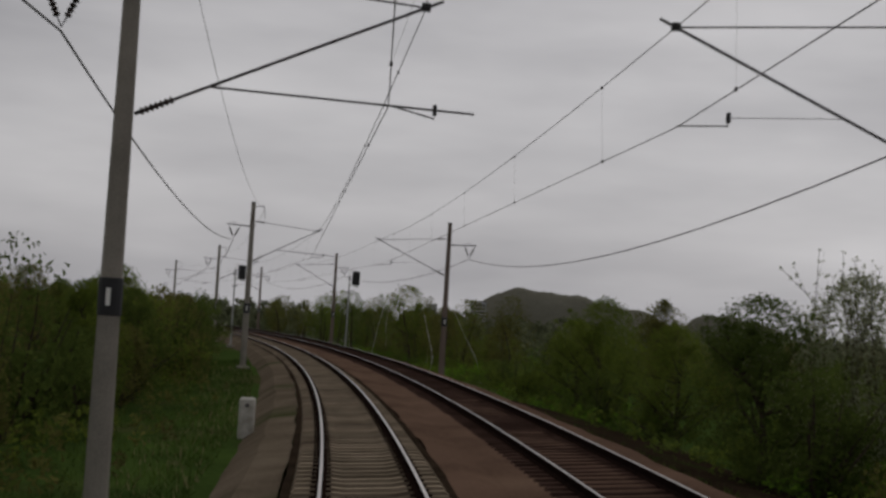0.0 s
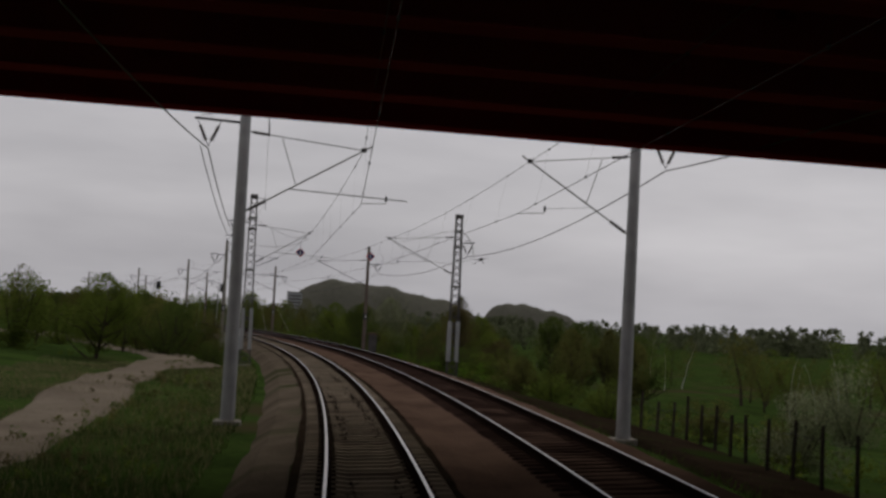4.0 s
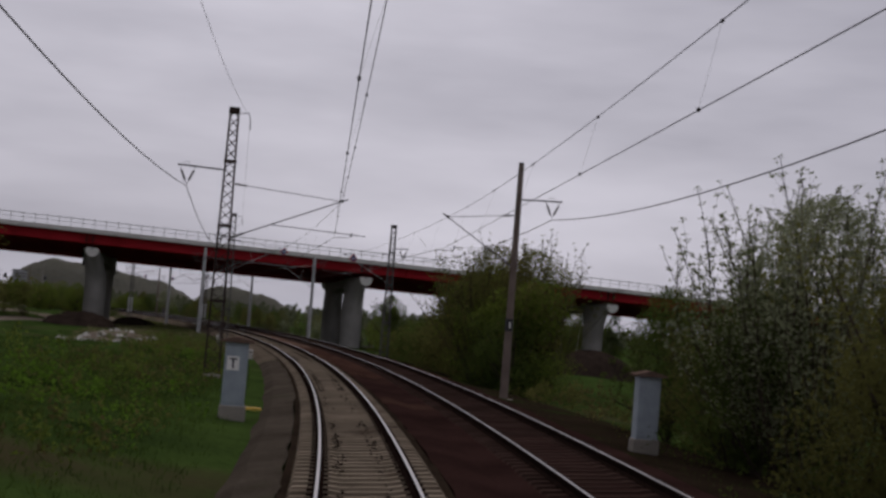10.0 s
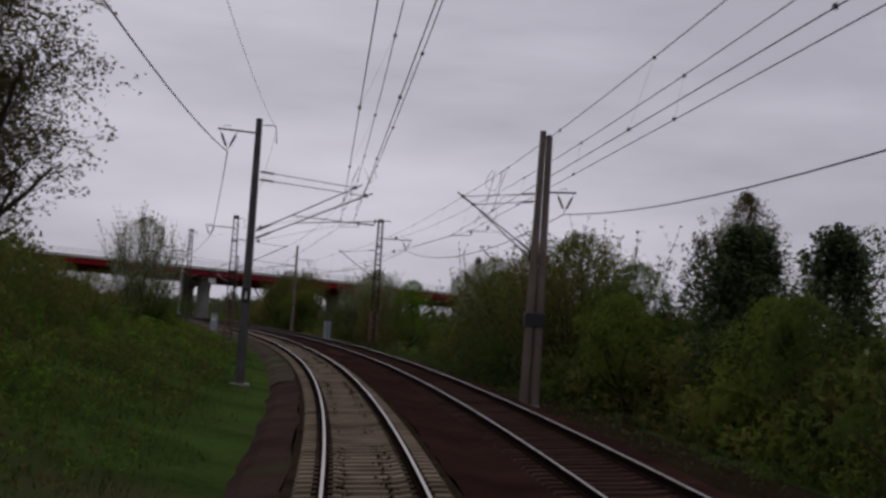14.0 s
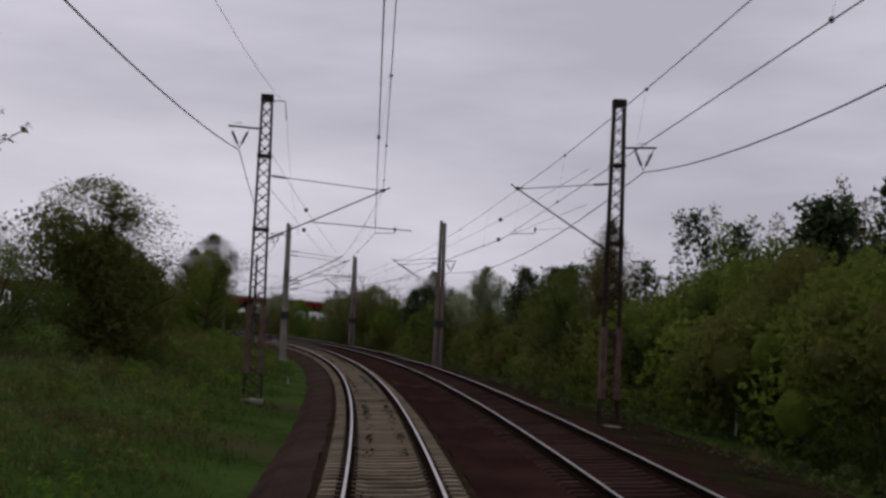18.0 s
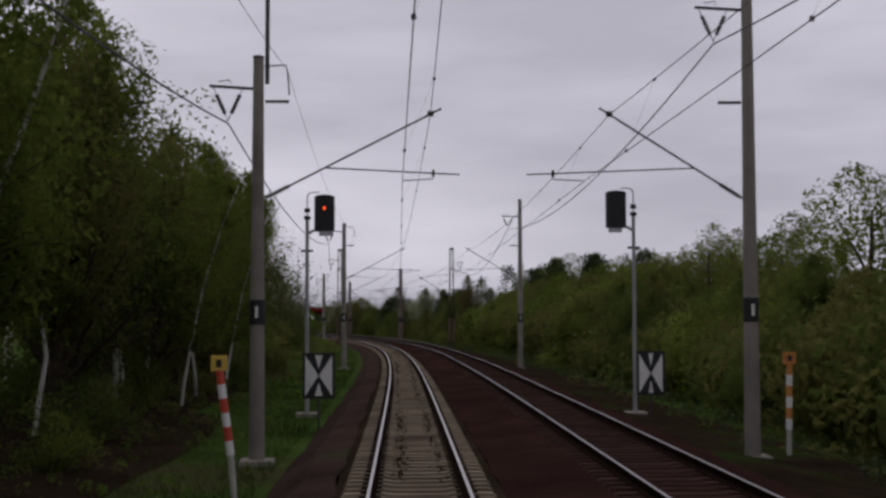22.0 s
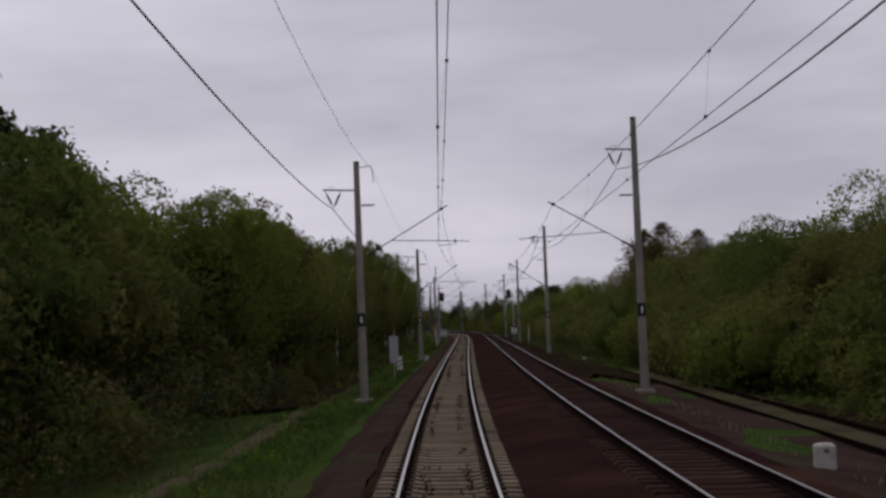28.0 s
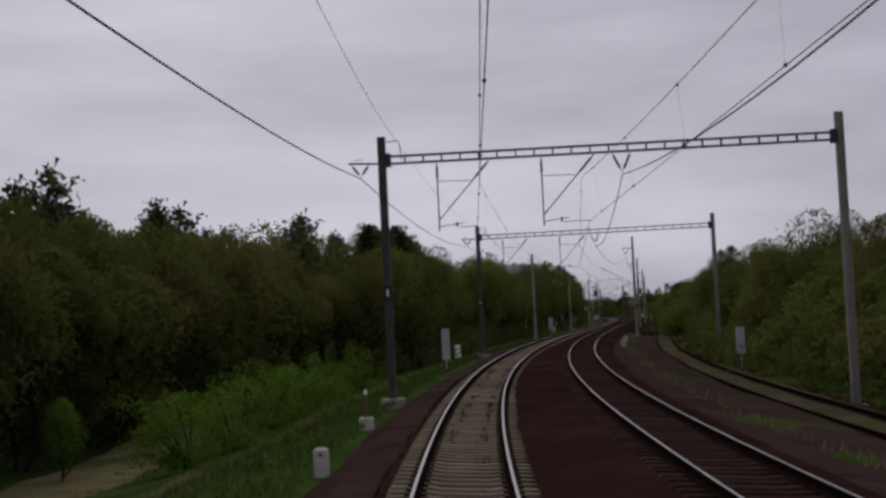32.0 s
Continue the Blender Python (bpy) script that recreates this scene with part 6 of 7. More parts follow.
SINGLE6 = [("low", -34, 10.6, 5.4, "dark", 2, 1.15), ("bush", -31, 10.8, 3.6, "dark", 1, 1.2), ("broad", -58, 12.3, 6.0, "spring", 1, 1.0), ("low", -47, 12.2, 4.8, "spring", 3, 1.2), ("low", -66, 13, 5.2, "spring", 2, 1.2), ("bush", -25, 12, 2.6, "spring", 2, 1.3),
           ("low", 5, -7.6, 3.9, "dark", 1, 1.2), ("bush", 9, -8.5, 3.4, "dark", 2, 1.3), ("bush", 17, -5.6, 1.6, "dark", 3, 1.3), ("shoots", -36.5, 14.0, 7.4, "blossom", 2, .95), ("bush", -36, 13.8, 3.4, "blossom", 1, 1.0),
           ("sparse", -2, 13.5, 6.2, "brown", 1, .7), ("bush", 0, 12.5, 3.4, "brown", 2, 1.2), ("shoots", -8, 13.2, 3.6, "dark", 2, 1.3), ("bush", 4, 11.6, 2.6, "dark", 3, 1.4), ("shoots", 9, 14, 3.4, "brown", 1, 1.3), ("bush", 6, 15.5, 2.8, "dark", 1, 1.4),
           ("shoots", -14, 13.5, 3.8, "olive", 3, 1.2), ("bush", 14, 14.5, 2.4, "dark", 2, 1.4), ("bush", 1, -6.6, 3.6, "olive", 1, 1.3), ("bush", 12, 12.5, 2.2, "spring", 1, 1.2), ("bush", -20, 11.5, 2.8, "dark", 3, 1.1)]
SINGLE7 = [("bush", 64, 12.5, 2.6, "blossom", 1, .9), ("bush", 46, 22, 3.6, "blossom", 2, .9), ("bush", 40, 30, 2.8, "blossom", 3, 1.0), ("bush", 80, 19, 2.6, "blossom", 2, 1.1), ("bush", 60, 33, 3.2, "blossom", 1, 1.1),
           ("bush", 768, -8.8, 2.6, "bright", 1, 1.5), ("bush", 762, -8.7, 2.7, "bright", 2, 1.4), ("bush", 756, -8.8, 2.7, "bright", 3, 1.4), ("bush", 750, -9.1, 2.7, "bright", 1, 1.4), ("bush", 743, -9.6, 2.7, "bright", 2, 1.3),
           ("bush", 736, -9.8, 2.2, "bright", 3, 1.3), ("bush", 729, -9.9, 2.4, "bright", 1, 1.2), ("bush", 723, -10.0, 2.6, "bright", 2, 1.1), ("broad", 762, -14.8, 3.3, "bright", 2, .8)]
for group in (SINGLE, SINGLE2, SINGLE3, SINGLE4, SINGLE5, SINGLE6, SINGLE7):
    for kind, s, off, h, leaf, seed, wide in group:
        plant(kind, s, off, h, leaf, seed, wide, 2 if group in (SINGLE, SINGLE2, SINGLE4, SINGLE5) else 1)


def belt(seed, s0, s1, step, offs, heights, kinds, leaves, near=True, wide=(.8, 1.15), side=1, share=.27, fine=0):
    """A belt of planting along the line; offs and heights are (from, to). Near ones are single trees, others one wood."""
    rnd = random.Random(seed)
    s, lots = s0, []
    while s < s1:
        kind = rnd.choice(kinds)
        leaf = "needle" if kind == "pine" else rnd.choice(leaves)
        off = side * rnd.uniform(*offs)
        h = rnd.uniform(*heights) * (.45 if kind == "bush" and heights[1] > 6 else 1)
        if near:
            plant(kind, s, off, h, leaf, rnd.randint(1, 3), rnd.uniform(*wide), fine)
        else:
            wood_lot(lots, kind, s, off, h, leaf, rnd.randint(1, 3), rnd.uniform(*wide), share)
        s += step * rnd.uniform(.6, 1.4)
    if lots:
        me = fast_mesh("woodland", lots)
        soften(me, np.concatenate([q[3] for q in lots]))
        tagged(new("woodland", me), "mixed trees and scrub in young leaf behind the verge", "woodland", "woods beside the line", kind="stuff")


def thicket(seed, s0, s1, offs, heights, leaves, side=1, dens=2.2, ball=(.45, 1.1), size=.17, front=.35, low=.45):
    """A dense hedge of undergrowth from the ground up: clumps of small leaves, low at the front, higher behind."""
    rng = np.random.default_rng(seed)
    n = int((s1 - s0) * dens * (1 + .25 * (offs[1] - offs[0])))
    s = rng.uniform(s0, s1, n)
    u = rng.uniform(0, 1, n)
    wave = .5 + .28 * np.sin(s * .31 + seed) + .22 * np.sin(s * .83 + 2 * seed)
    top = (heights[0] + (heights[1] - heights[0]) * wave) * (front + (1 - front) * u ** .8)
    off = side * (offs[0] + (offs[1] - offs[0]) * u + rng.normal(size=n) * .25)
    r = rng.uniform(*ball, n) * np.clip(top / 2.2, .45, 1.25)
    z = np.where(rng.uniform(0, 1, n) > low, np.maximum(top - r, .15), rng.uniform(.1, 1, n) * np.maximum(top - r, .2))
    th = np.interp(s, _s, _th)
    c = np.stack([np.interp(s, _s, _x) + off * np.cos(th), np.interp(s, _s, _y) + off * np.sin(th), land(s, off) + z], 1)
    kind = (rng.uniform(0, 1, n) * .45 + .55 * (.5 + .5 * np.sin(s * .17 + seed * 1.7))) * len(leaves)
    lots, ways = [], []
    for q, leaf in enumerate(leaves):
        pick = np.where(np.clip(kind.astype(int), 0, len(leaves) - 1) == q)[0]
        if not len(pick):
            continue
        m = np.maximum(((150 if ball[1] > 1.6 else 115) * r[pick] ** 1.6).astype(int), 30)
        i = np.repeat(pick, m)
        d = rng.normal(size=(len(i), 3))
        d /= np.linalg.norm(d, axis=1, keepdims=True)
        # few leaves in the shade at the back of a clump
        back = (d[:, 0] * np.cos(th[i]) + d[:, 1] * np.sin(th[i])) * side
        keep = (back < .35) | (rng.uniform(0, 1, len(i)) < .3)
        i, d = i[keep], d[keep]
        d *= rng.uniform(.3, 1.12, (len(i), 1)) ** .5
        pts = c[i] + d * r[i][:, None]
        nn = d + np.stack([0 * r[i], 0 * r[i], .45 + 0 * r[i]], 1) + rng.normal(size=d.shape) * .12
        nn /= np.linalg.norm(nn, axis=1, keepdims=True)
        v, f = leaf_cards(pts, 1.12 * size * (.6 + .5 * r[i]), rng, 0, nn)
        lots.append((v, f, LEAVES[leaf]))
        ways.append(np.repeat(nn, 3, 0))
        if ball[1] > 1.6:
            bv, bf, bn = cores(c[pick], r[pick] * .5, rng)
            lots.append((bv, bf, LEAVES[leaf]))
            ways.append(bn)
    me = fast_mesh("undergrowth", lots)
    soften(me, np.concatenate(ways))
    tagged(new("undergrowth", me), "dense leafy undergrowth along the foot of the trees", "undergrowth", "undergrowth beside the line", kind="stuff")


BIG = {"dens": 1.5, "ball": (.9, 1.8), "size": .15, "front": .62, "low": .14}
GREEN = ["spring", "olive", "dark", "spring", "olive"]
DIM = ["dark", "olive", "dark", "spring"]
# scrub at the beginning
belt(1, -120, -12, 4.6, (6.0, 8.8), (3.0, 4.6), ["bush", "bush", "low"], DIM, side=-1)
thicket(41, -140, -14, (5.2, 9), (.8, 1.9), ["dark", "olive", "spring"], side=-1, dens=1.3)
belt(2, -160, 20, 4.5, (10, 18), (3.6, 5.6), ["low", "broad", "bush"], GREEN, side=-1)
belt(22, -220, 20, 6, (20, 45), (4.5, 7), ["low", "broad", "bush"], GREEN, side=-1, near=False, share=.22)
belt(3, -130, 30, 5.5, (11, 15), (1.6, 3.2), ["bush", "bush", "low"], DIM)
thicket(42, -150, 34, (9.6, 14), (.7, 1.9), ["spring", "bright", "dark", "spring"], dens=2.0)
belt(4, -160, 30, 5.2, (15.5, 24), (4.0, 6.6), ["low", "broad", "bush", "sparse"], GREEN)
belt(51, -210, -96, 3.6, (11, 17), (5.6, 8.0), ["broad", "birch", "low"], GREEN, near=False, share=.3)
belt(5, -200, 30, 5.5, (25, 50), (4.0, 6.5), ["low", "broad", "birch"], GREEN, near=False, share=.25)
# meadow edge and wood beyond the bridge
belt(6, 0, 100, 3.0, (55, 68), (7, 10.5), ["broad", "birch", "pine", "low"], DIM, near=False)
belt(7, 0, 100, 2.2, (36, 54), (3.6, 6.4), ["birch", "low", "broad"], GREEN, near=False, share=.3)
belt(8, 24, 62, 6, (9.5, 14), (1.2, 2.2), ["bush"], GREEN)
thicket(43, 30, 70, (11.5, 16), (.7, 1.6), ["dark", "spring"], dens=1.2)
belt(9, 25, 92, 6.5, (20, 34), (2.5, 4.5), ["bush", "low"], GREEN, side=-1, near=False)
belt(10, 100, 200, 9, (28, 55), (3, 5.5), ["bush", "low", "broad"], DIM, side=-1, near=False)
belt(11, 105, 170, 6, (16, 30), (2.5, 4.5), ["bush", "low", "broad"], DIM, near=False)
belt(12, 180, 255, 5, (14, 26), (3.0, 5.0), ["bush", "low", "sparse"], DIM)
thicket(44, 150, 300, (10.3, 14), (.6, 2.2), ["dark", "olive", "brown"], dens=1.2)
belt(13, 110, 250, 9, (40, 75), (6, 10), ["broad", "low", "pine"], DIM, near=False, share=.25)
# bank on the near side
belt(14, 205, 300, 7, (12, 24), (2.0, 3.8), ["bush", "bush", "low"], DIM, side=-1, near=False)
belt(15, 262, 360, 7, (10.5, 17), (2.0, 3.4), ["bush", "bush", "shoots"], GREEN, side=-1)
thicket(45, 235, 460, (8.6, 13), (.4, 1.7), ["dark", "olive", "dark"], side=-1, dens=1.1)
belt(16, 290, 460, 9, (22, 45), (5, 9), ["broad", "low", "birch"], GREEN, side=-1, near=False, share=.25)
thicket(77, 290, 320, (9.8, 14), (3.4, 5.6), ["dark", "olive", "dark"], side=-1, dens=3.0, ball=(.5, 1.1), size=.14)
# trees beyond the second track
belt(17, 292, 372, 4.6, (11, 15), (4.0, 6.8), ["low", "bush", "broad", "sparse"], DIM)
thicket(46, 285, 400, (11, 15), (1.4, 3.6), ["dark", "olive", "spring", "dark"], dens=2.2)
belt(18, 292, 380, 3.8, (16, 28), (7.5, 10), ["broad", "pine", "birch", "broad"], DIM, near=False, share=.42)
belt(19, 372, 455, 4.0, (13.0, 17.5), (6.8, 8.6), ["low", "birch", "broad", "bush"], GREEN, fine=1)
thicket(47, 395, 470, (13.5, 17), (2.4, 4.4), ["needle", "dark", "needle"], dens=1.2)
belt(20, 372, 424, 2.4, (18.5, 29), (10.2, 11.8), ["broad", "birch", "low", "pine"], GREEN, near=False, share=.42)
belt(40, 424, 456, 2.4, (18.5, 29), (8.4, 9.4), ["broad", "birch", "low", "pine"], GREEN, near=False, share=.42)
belt(21, 462, 640, 4.4, (12.6, 16.5), (4.6, 6.4), ["low", "bush", "broad", "sparse"], DIM + ["olive", "brown"], fine=1)
thicket(48, 465, 616, (12.5, 16), (2.0, 4.2), ["needle", "dark", "needle"], dens=1.3)
thicket(49, 614, 648, (13.0, 17), (2.6, 5.0), ["dark", "olive", "dark"], dens=2.6)
belt(23, 452, 640, 2.6, (17.5, 28), (8.0, 10.0), ["broad", "low", "broad"], DIM + ["olive"], near=False, share=.42)
belt(24, 610, 740, 4.8, (16.0, 20), (7.0, 9.4), ["low", "broad", "broad", "bush"], DIM + ["olive"])
belt(38, 740, 812, 4.8, (16.0, 20), (4.6, 6.0), ["low", "broad", "broad", "bush"], DIM + ["olive"])
thicket(50, 640, 812, (13.6, 18), (3.0, 5.6), ["dark", "olive", "spring"], dens=2.6)
belt(25, 560, 745, 3.0, (21, 34), (9.5, 11.5), ["broad", "low", "broad"], DIM, near=False, share=.42)
thicket(66, 290, 395, (12.5, 18), (3.2, 6.0), ["dark", "olive", "spring"], **BIG)
thicket(61, 385, 462, (12.5, 19.5), (6.4, 9.0), ["spring", "olive", "spring", "dark"], **BIG)
thicket(62, 458, 650, (12.5, 19.5), (4.8, 6.8), ["olive", "dark", "olive", "spring"], **BIG)
thicket(63, 640, 745, (16, 22), (5.2, 8.0), ["dark", "olive", "spring"], **BIG)
thicket(64, 745, 815, (16, 22), (4.0, 5.8), ["dark", "olive", "dark"], **BIG)
# the wood on the near side
thicket(65, 560, 650, (10.5, 17), (5.8, 9.4), ["spring", "dark", "olive"], side=-1, **BIG)
belt(26, 476, 566, 3.2, (9.2, 12.5), (9.5, 13), ["broad", "birch", "birch", "low", "sparse"], GREEN, side=-1, fine=1)
belt(34, 566, 648, 3.4, (9.4, 12.5), (8.8, 11.0), ["broad", "low", "low", "birch"], GREEN, side=-1, fine=1)
belt(35, 566, 650, 2.6, (13.5, 22), (11.5, 14), ["broad", "low"], GREEN, side=-1, near=False)
belt(27, 482, 566, 2.4, (13.5, 22), (11.5, 14.5), ["broad", "birch", "low"], GREEN, side=-1, near=False)
belt(33, 470, 650, 6, (24, 40), (11, 13.5), ["broad", "low"], DIM, side=-1, near=False, share=.25)
thicket(51, 468, 650, (10.5, 15), (1.4, 3.2), ["dark", "dark", "olive"], side=-1, dens=1.8)
belt(28, 468, 650, 7.5, (7.2, 9), (1.2, 2.2), ["bush"], DIM, side=-1)
belt(29, 648, 702, 4.2, (12.5, 17), (9.8, 12.0), ["broad", "low", "low", "broad"], DIM + ["olive"], side=-1)
belt(36, 702, 812, 4.0, (18.5, 23), (11.4, 12.4), ["broad", "low", "low", "broad"], DIM + ["olive"], side=-1)
thicket(60, 705, 825, (18.5, 23), (2.4, 4.6), ["needle", "dark", "needle"], side=-1, dens=1.2)
thicket(52, 645, 705, (10.4, 15), (2.8, 5.0), ["needle", "dark", "olive"], side=-1, dens=1.8)
thicket(53, 645, 692, (11.5, 17), (8.2, 10.6), ["olive", "dark", "olive"], side=-1, dens=2.2, ball=(.9, 1.75), size=.15, front=.66, low=.12)
thicket(75, 688, 825, (17, 23), (10.0, 11.8), ["olive", "dark", "olive", "brown"], side=-1, dens=2.2, ball=(.9, 1.8), size=.15, front=.7, low=.12)
thicket(76, 640, 704, (7.4, 12), (1.6, 5.2), ["dark", "brown", "needle", "olive"], side=-1, dens=2.6, ball=(.5, 1.1), size=.13, front=.3)
belt(30, 640, 668, 2.6, (19, 30), (13.2, 14.8), ["broad", "low", "pine", "broad"], DIM + ["olive"], side=-1, near=False)
belt(39, 668, 706, 2.6, (19, 30), (13.8, 15.0), ["broad", "low", "pine", "broad"], DIM + ["olive"], side=-1, near=False)
belt(37, 705, 830, 2.4, (24, 34), (13.4, 14.3), ["broad", "low", "pine", "broad"], DIM + ["olive"], side=-1, near=False)
belt(31, 640, 830, 3.4, (35, 60), (14.4, 15.6), ["broad", "pine", "low"], DIM, side=-1, near=False, share=.25)
for s, off, h in ((676, -18.0, 13.8), (655, -19.0, 14.4), (664, -18.6, 13.6), (640, -20, 13.6), (648.5, -19.4, 13.2), (634, -20.5, 12.6), (690, -21, 12.8)):
    plant("pine", s, off, h, "needle", 1 + int(s) % 3, .85)
for s, off, h in ((540, -9.7, 12.5), (529.4, -9.1, 12.0), (536, -8.6, 9.5), (526, -9.4, 11.5), (545, -9.2, 12.8), (497, -7.9, 9.5), (503, -8.2, 10.5), (509.5, -7.8, 9.0)):
    plant("birch", s, off, h, "spring", 1 + int(s) % 3, .9)


for s, off, h, seed in ((539, 22.5, 13.6, 1), (542, 26.0, 14.0, 2), (537, 29.5, 13.2, 3), (533, 24.5, 12.4, 2)):
    plant("sparse", s, off, h, "brown", seed, 1.0)
for s, off, h in ((398, 19.5, 10.0), (405, 20.5, 10.4), (411, 19.0, 10.0), (419, 21.5, 10.4)):
    plant("pine", s, off, h, "needle", 1 + int(s) % 3, 1.15)


def grass(name, seed, bands, mat, height, label):
    """Blades of grass over strips beside the line: bands of (s0, s1, off0, off1, blades a square metre)."""
    rng = np.random.default_rng(seed)
    vs, fs, n0 = [], [], 0
    for s0, s1, o0, o1, dens in bands:
        n = int((s1 - s0) * (o1 - o0) * dens)
        s, o = rng.uniform(s0, s1, n), rng.uniform(o0, o1, n)
        clump = np.sin(s * 2.1 + np.sin(o * 3)) * np.sin(o * 2.6 + s * .3)
        keep = clump * .5 + rng.uniform(-.9, .9, n) > -.25
        s, o = s[keep], o[keep]
        n = len(s)
        th = np.interp(s, _s, _th)
        base = np.stack([np.interp(s, _s, _x) + o * np.cos(th), np.interp(s, _s, _y) + o * np.sin(th), land(s, o) - .03], 1)
        a = rng.uniform(0, 6.28, n)
        w = rng.uniform(.008, .022, n)[:, None]
        side = np.stack([np.cos(a), np.sin(a), 0 * a], 1) * w
        tip = base + np.stack([rng.normal(size=n) * .3, rng.normal(size=n) * .3, rng.uniform(.35, 1.25, n)], 1) * height
        v = np.stack([base - side, base + side, tip], 1).reshape(-1, 3)
        vs.append(v)
        fs.append(np.arange(n * 3).reshape(-1, 3) + n0)
        n0 += n * 3
    ob = new(name, fast_mesh(name, [(np.concatenate(vs), np.concatenate(fs), mat)]))
    return tagged(ob, label, "grass", kind="stuff")


grass("grass", 5, [(-90, 130, -8, -3.0, 60), (130, 460, -9.5, -3.0, 62), (460, 650, -6.2, -3.0, 75), (650, 812, -6.8, -3.0, 75), (-60, 280, 7.3, 9.5, 34), (280, 640, 7.3, 9.0, 12), (130, 250, -16, -9.5, 18)], M_blade, .2, "uneven green grass along the verges")
grass("dry_grass", 6, [(20, 165, -15, -3.1, 60), (-80, 40, -5, -3.0, 14), (380, 446, -14, -6, 26), (640, 812, 7.0, 8.2, 10), (290, 380, 7.3, 10, 12), (655, 812, -7.5, -5.4, 18), (735, 800, -17, -11, 40)], M_dryblade, .22, "thin dry straw-coloured grass")
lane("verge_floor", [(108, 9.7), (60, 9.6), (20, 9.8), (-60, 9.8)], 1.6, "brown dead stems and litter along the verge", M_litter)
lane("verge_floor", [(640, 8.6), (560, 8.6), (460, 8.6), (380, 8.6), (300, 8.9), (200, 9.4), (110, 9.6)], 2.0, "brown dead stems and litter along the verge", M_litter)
thicket(54, 225, 300, (7.9, 10.8), (.4, 1.5), ["dark", "needle", "dark", "needle"], dens=3.0, ball=(.35, .7), size=.13)
thicket(70, 300, 619, (8.6, 12.4), (.3, 1.1), ["needle", "dark", "needle", "olive"], dens=2.4, ball=(.3, .6), size=.12, front=.5)
thicket(67, 462, 650, (5.9, 10), (.25, 1.2), ["dark", "olive", "dark", "brown"], side=-1, dens=2.2, ball=(.3, .65), size=.13)
thicket(68, 454, 492, (8.4, 13), (3.2, 6.6), ["olive", "dark", "spring"], side=-1, dens=3.6)
thicket(71, 160, 178, (10.2, 14.5), (5.4, 8.4), ["olive", "spring", "olive"], dens=5.0, ball=(.8, 1.5), size=.15, front=.75)
thicket(72, 389, 401, (9.6, 13.4), (4.6, 6.8), ["olive", "dark", "olive"], side=-1, dens=5.0, ball=(.7, 1.3), size=.15, front=.75)
thicket(73, 139, 157, (10.4, 15), (3.2, 6.0), ["dark", "olive", "dark"], dens=4.5, ball=(.6, 1.2), size=.14, front=.6)
thicket(74, 119, 131, (12.4, 17), (2.6, 5.2), ["olive", "dark", "spring"], dens=4.0, ball=(.6, 1.1), size=.14, front=.6)
thicket(69, 262, 300, (9.6, 14), (3.0, 6.4), ["dark", "olive", "needle", "dark"], dens=3.6)
thicket(58, 205, 345, (6.5, 11), (.5, 1.9), ["dark", "bright", "dark", "spring"], side=-1, dens=1.9)
thicket(55, 140, 460, (4.3, 9.5), (.25, 1.25), ["dark", "bright", "olive", "brown", "spring", "dark"], side=-1, dens=2.9, ball=(.45, 1.05), size=.12)
thicket(56, -60, 140, (4.2, 8.5), (.15, .55), ["olive", "dark", "brown", "spring"], side=-1, dens=1.3, ball=(.22, .5), size=.11)
thicket(57, 460, 820, (4.0, 6.5), (.1, .35), ["bright", "spring", "bright"], side=-1, dens=.8, ball=(.2, .4), size=.1)
lane("verge_gravel", [(815, 8.1), (740, 8.1), (690, 8.1), (645, 8.1)], 2.3, "brown gravelly verge beside the second track", M_shoulder)
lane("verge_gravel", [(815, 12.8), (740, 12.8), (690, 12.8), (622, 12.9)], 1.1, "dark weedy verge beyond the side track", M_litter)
thicket(59, 620, 815, (12.0, 14.2), (.3, 1.2), ["dark", "olive", "dark"], dens=1.8, ball=(.3, .7), size=.14)
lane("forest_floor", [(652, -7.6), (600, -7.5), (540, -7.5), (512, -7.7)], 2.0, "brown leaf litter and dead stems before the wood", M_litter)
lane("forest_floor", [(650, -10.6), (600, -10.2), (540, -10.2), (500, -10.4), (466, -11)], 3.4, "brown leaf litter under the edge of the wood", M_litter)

# ---- far country ----


def hill(cx, cy, rx, ry, h, turn, label, seed):
    """A low wooded hill on the plain: a rounded form roughened by tree crowns."""
    rng = np.random.default_rng(seed)
    root = tagged(new("wooded_hill"), label, "hill", "wooded hills")
    root.matrix_world = Matrix.Translation((cx, cy, -3.0)) @ Matrix.Rotation(radians(turn), 4, "Z")
    n, m = 260, 34
    sh = Shape()
    for j in range(m + 1):
        k = j / m
        for i in range(n):
            a = 2 * math.pi * i / n
            q = 1 - k
            x = q * math.cos(a)
            fall = min(max((x + .55) / 1.5, 0), 1)
            z = h * (1 - q ** 5.0) * (1 - .42 * fall * fall * (3 - 2 * fall) + .03 * math.sin(11 * x + seed) + .02 * math.sin(23 * x)) + rng.normal() * .016 * h * (.05 < q < .99)
            sh.v.append((rx * q * math.cos(a) * (1 + .02 * math.sin(9 * a + seed)), ry * q * math.sin(a), z))
    for j in range(m):
        for i in range(n):
            sh.f.append((j * n + i, j * n + (i + 1) % n, (j + 1) * n + (i + 1) % n, (j + 1) * n + i))
    part("ridge", sh, M_hill, root, "closed canopy of budding trees, paled for distance haze", smooth=True)


hill(196, 1336, 112, 70, 42, -8, "wooded hill far across the plain, paled for haze", 1)
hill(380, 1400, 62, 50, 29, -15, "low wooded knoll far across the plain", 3)


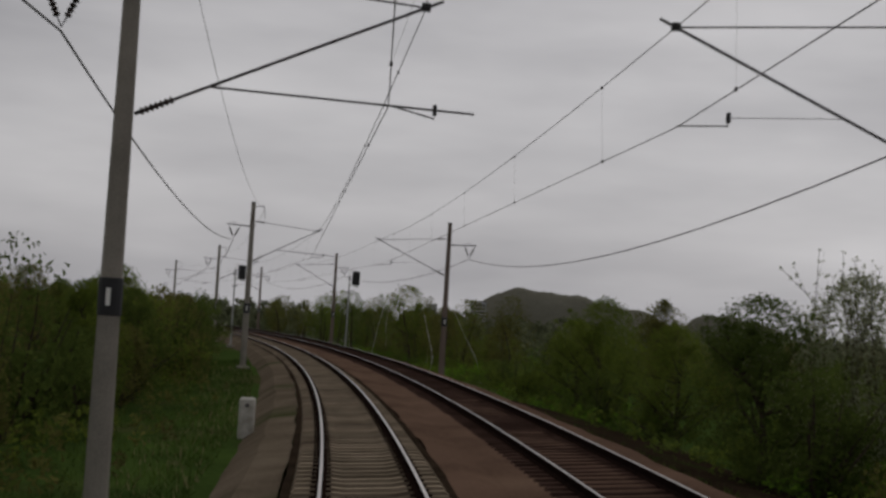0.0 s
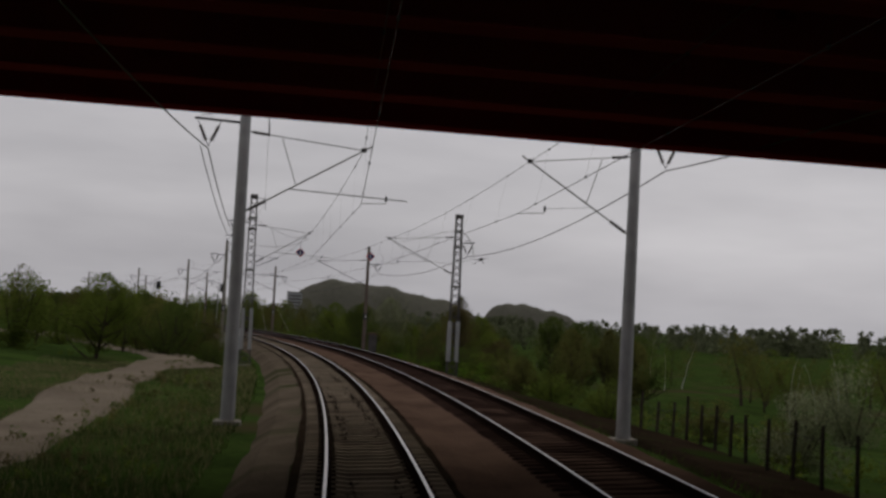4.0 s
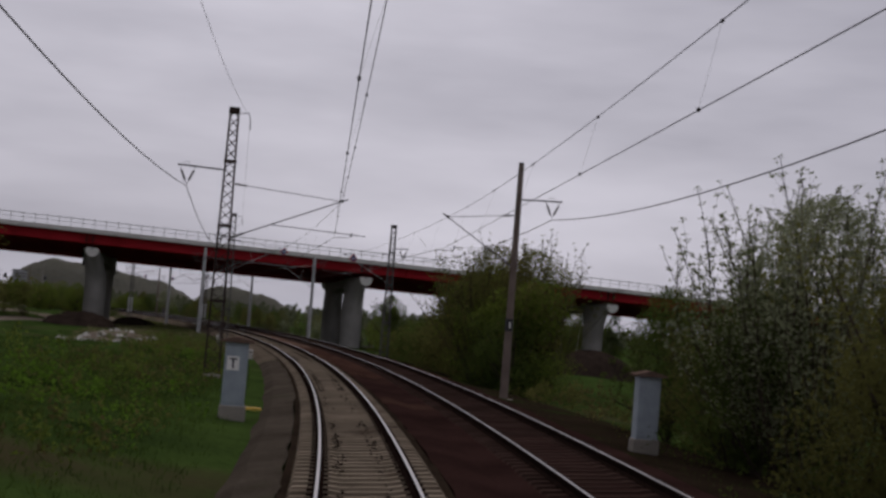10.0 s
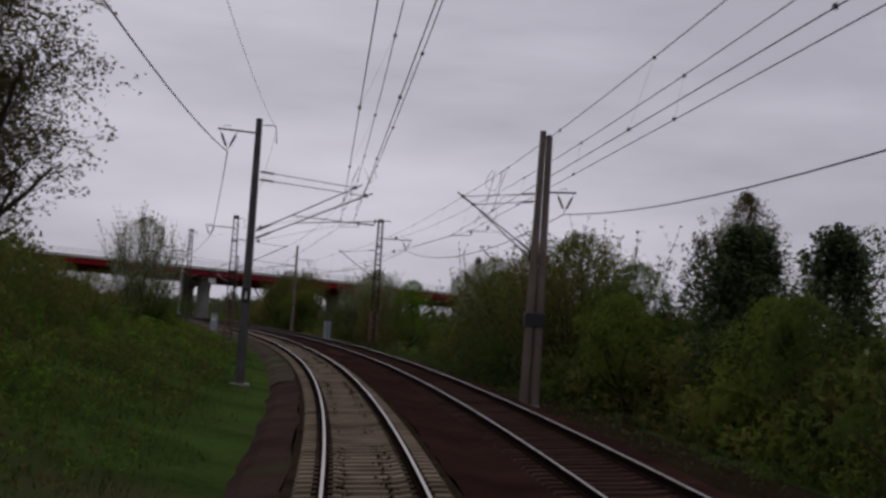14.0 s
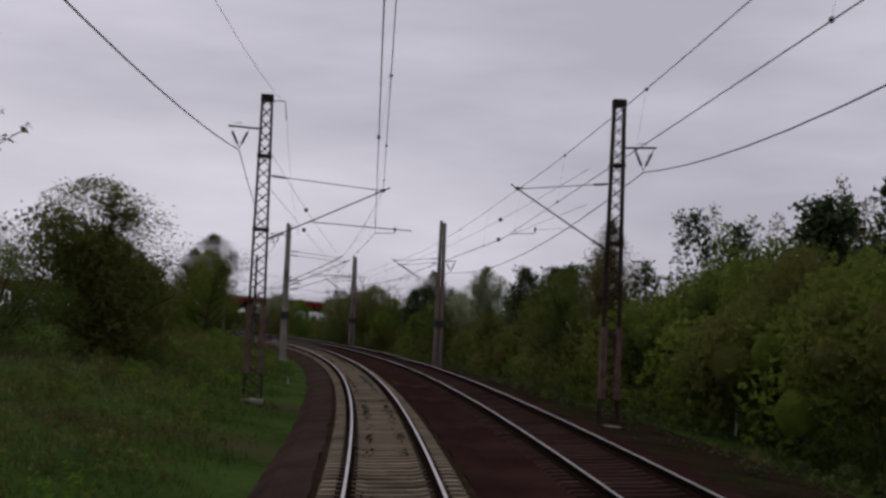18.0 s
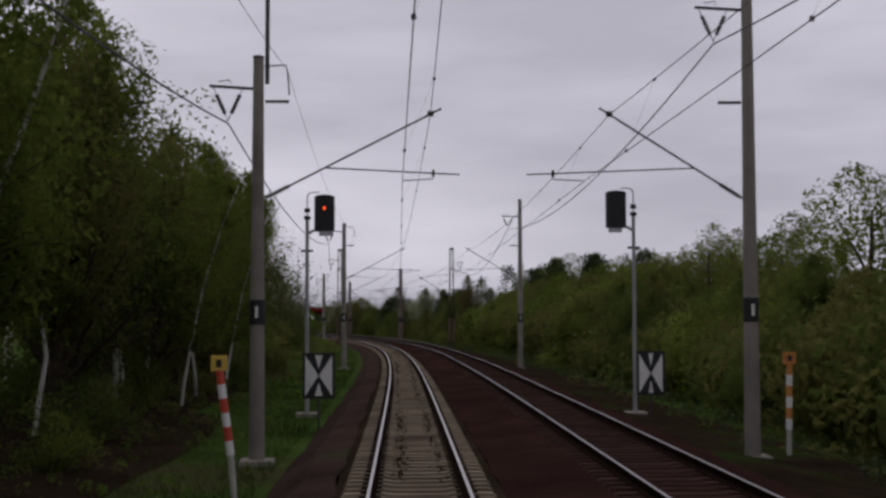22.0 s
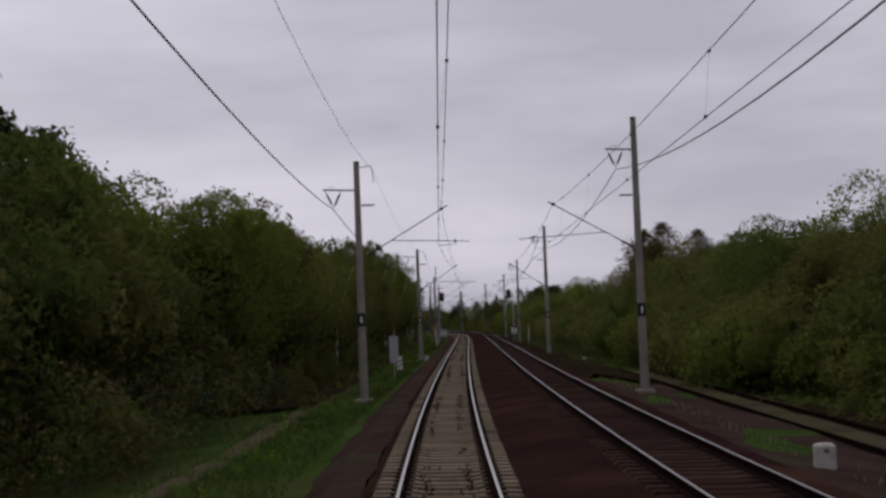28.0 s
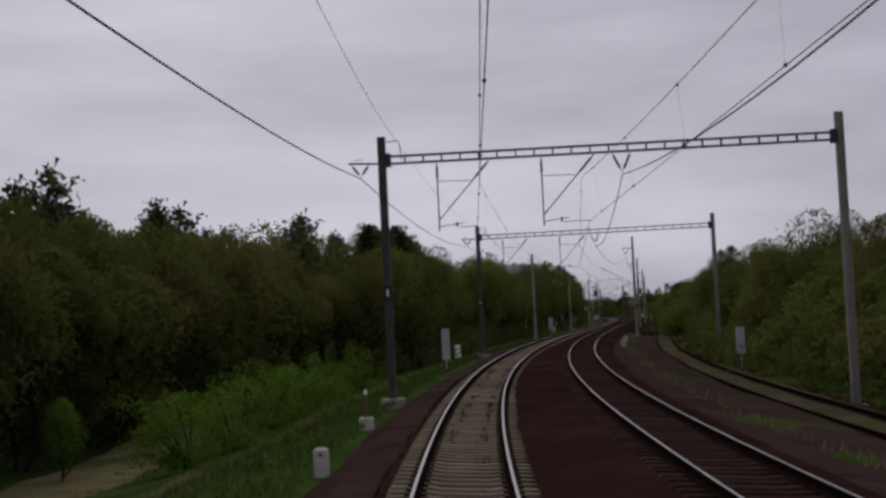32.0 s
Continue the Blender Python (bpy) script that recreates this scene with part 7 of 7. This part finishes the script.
def woods(seed, spots):
    """Far belts of trees: spots of (x, y, length, turn, height)."""
    rng = np.random.default_rng(seed)
    cs, rs = [], []
    for x, y, L, turn, hh in spots:
        c, s_ = math.cos(radians(turn)), math.sin(radians(turn))
        for k in range(int(L / 2.0)):
            u, w = rng.uniform(-L / 2, L / 2), rng.normal() * 7
            t, r = hh * rng.uniform(.7, 1.05), rng.uniform(1.5, 2.6)
            for lay in range(4):
                cs.append((x + u * c - w * s_ + rng.normal() * .5, y + u * s_ + w * c + rng.normal() * .5, -2.6 + t * (.14 + .24 * lay)))
                rs.append(r * (1.0, 1.1, .8, .45)[lay])
    cs, rs = np.array(cs), np.array(rs)
    i = np.repeat(np.arange(len(cs)), 30)
    d = rng.normal(size=(len(i), 3))
    d *= rng.uniform(.4, 1.1, (len(i), 1)) / np.linalg.norm(d, axis=1, keepdims=True)
    nn = d + np.array([0, 0, .5])
    nn /= np.linalg.norm(nn, axis=1, keepdims=True)
    v, f = leaf_cards(cs[i] + d * rs[i][:, None], .95, rng, 0, nn)
    me = fast_mesh("far_woods", [(v, f, M_farwood)])
    soften(me, np.repeat(nn, 3, 0))
    return tagged(new("far_woods", me), "distant belts of mixed trees across the plain", "woodland", kind="stuff")


woods(1, [(60, 300, 260, 10, 7.5), (-80, 340, 260, -10, 8), (200, 200, 260, 60, 8), (-260, 260, 240, 40, 8), (240, 0, 260, 85, 8), (230, -180, 240, 100, 8), (-320, 60, 240, 70, 8),
          (-10, 460, 400, 0, 9), (-420, -60, 260, 80, 9), (-450, -220, 220, 95, 9), (260, 330, 300, 30, 9), (40, 210, 120, 5, 6)])

# two blocks of flats at the edge of a far town
for x, y, w, h in ((88, 1150, 13, 24), (52, 1240, 10, 20)):
    b = tagged(new("apartment_building"), "pale grey block of flats far across the plain", "building", "far buildings")
    b.matrix_world = Matrix.Translation((x, y, -3))
    part("wall", Shape().box(-w / 2, -5, 0, w / 2, 5, h, 0), M_flats, b)
    part("roof", Shape().box(-w / 2 - .3, -5.3, h, w / 2 + .3, 5.3, h + .6, .1), M_lattice, b)
    for k in range(int(h / 3) - 1):
        part("window_row", Shape().box(-w / 2 + 1, -5.03, 2.2 + 3 * k, w / 2 - 1, -4.99, 3.5 + 3 * k), M_lattice, b)

# stones thrown up on the sleepers
def spill(seed, s0, s1, n):
    """Loose ballast stones lying in drifts on the sleepers of the near track."""
    rng = np.random.default_rng(seed)
    s = rng.uniform(s0, s1, n)
    o = np.where(rng.uniform(0, 1, n) < .5, .36, -.38) + .08 * np.sin(s * .11) + rng.normal(size=n) * .07
    keep = np.sin(s * .9 + 2 * np.sin(s * .37)) + np.sin(s * .23) + rng.uniform(-1, 1, n) > .1
    s, o = s[keep], o[keep]
    n = len(s)
    th, a = np.interp(s, _s, _th), np.array([cant(q) for q in s])
    z = -.186 + o * np.sin(a)
    c = np.stack([np.interp(s, _s, _x) + o * np.cos(th), np.interp(s, _s, _y) + o * np.sin(th), z], 1)
    r = rng.uniform(.02, .045, n)[:, None, None]
    base = np.array([(-1, -.8, -.3), (1, -.7, -.3), (.1, 1, -.3), (.1, -.1, .8)]) * .9
    v = c[:, None, :] + (base[None] + rng.normal(size=(n, 4, 3)) * .25) * r
    f = np.array([(0, 1, 3), (1, 2, 3), (2, 0, 3), (0, 2, 1)])
    f = (f[None] + 4 * np.arange(n)[:, None, None]).reshape(-1, 3)
    ob = new("loose_stone", fast_mesh("loose_stone", [(v.reshape(-1, 3), f, M_crib)]))
    return tagged(ob, "loose brown ballast stones lying on the sleepers", "stones", kind="stuff")


spill(9, 40, 830, 16000)

# ---- sleepers last ----
sleepers(near_track, 0, 0, -300, 860, M_sleeper_rest, (470, 649))
sleepers(far_track, TRK2, TRK2_Z, -200, 860, M_sleeper_dark)
sleepers(side_track, 0, 0, 622, 860, M_sleeper_dark, tilt=False, curve=side_line)
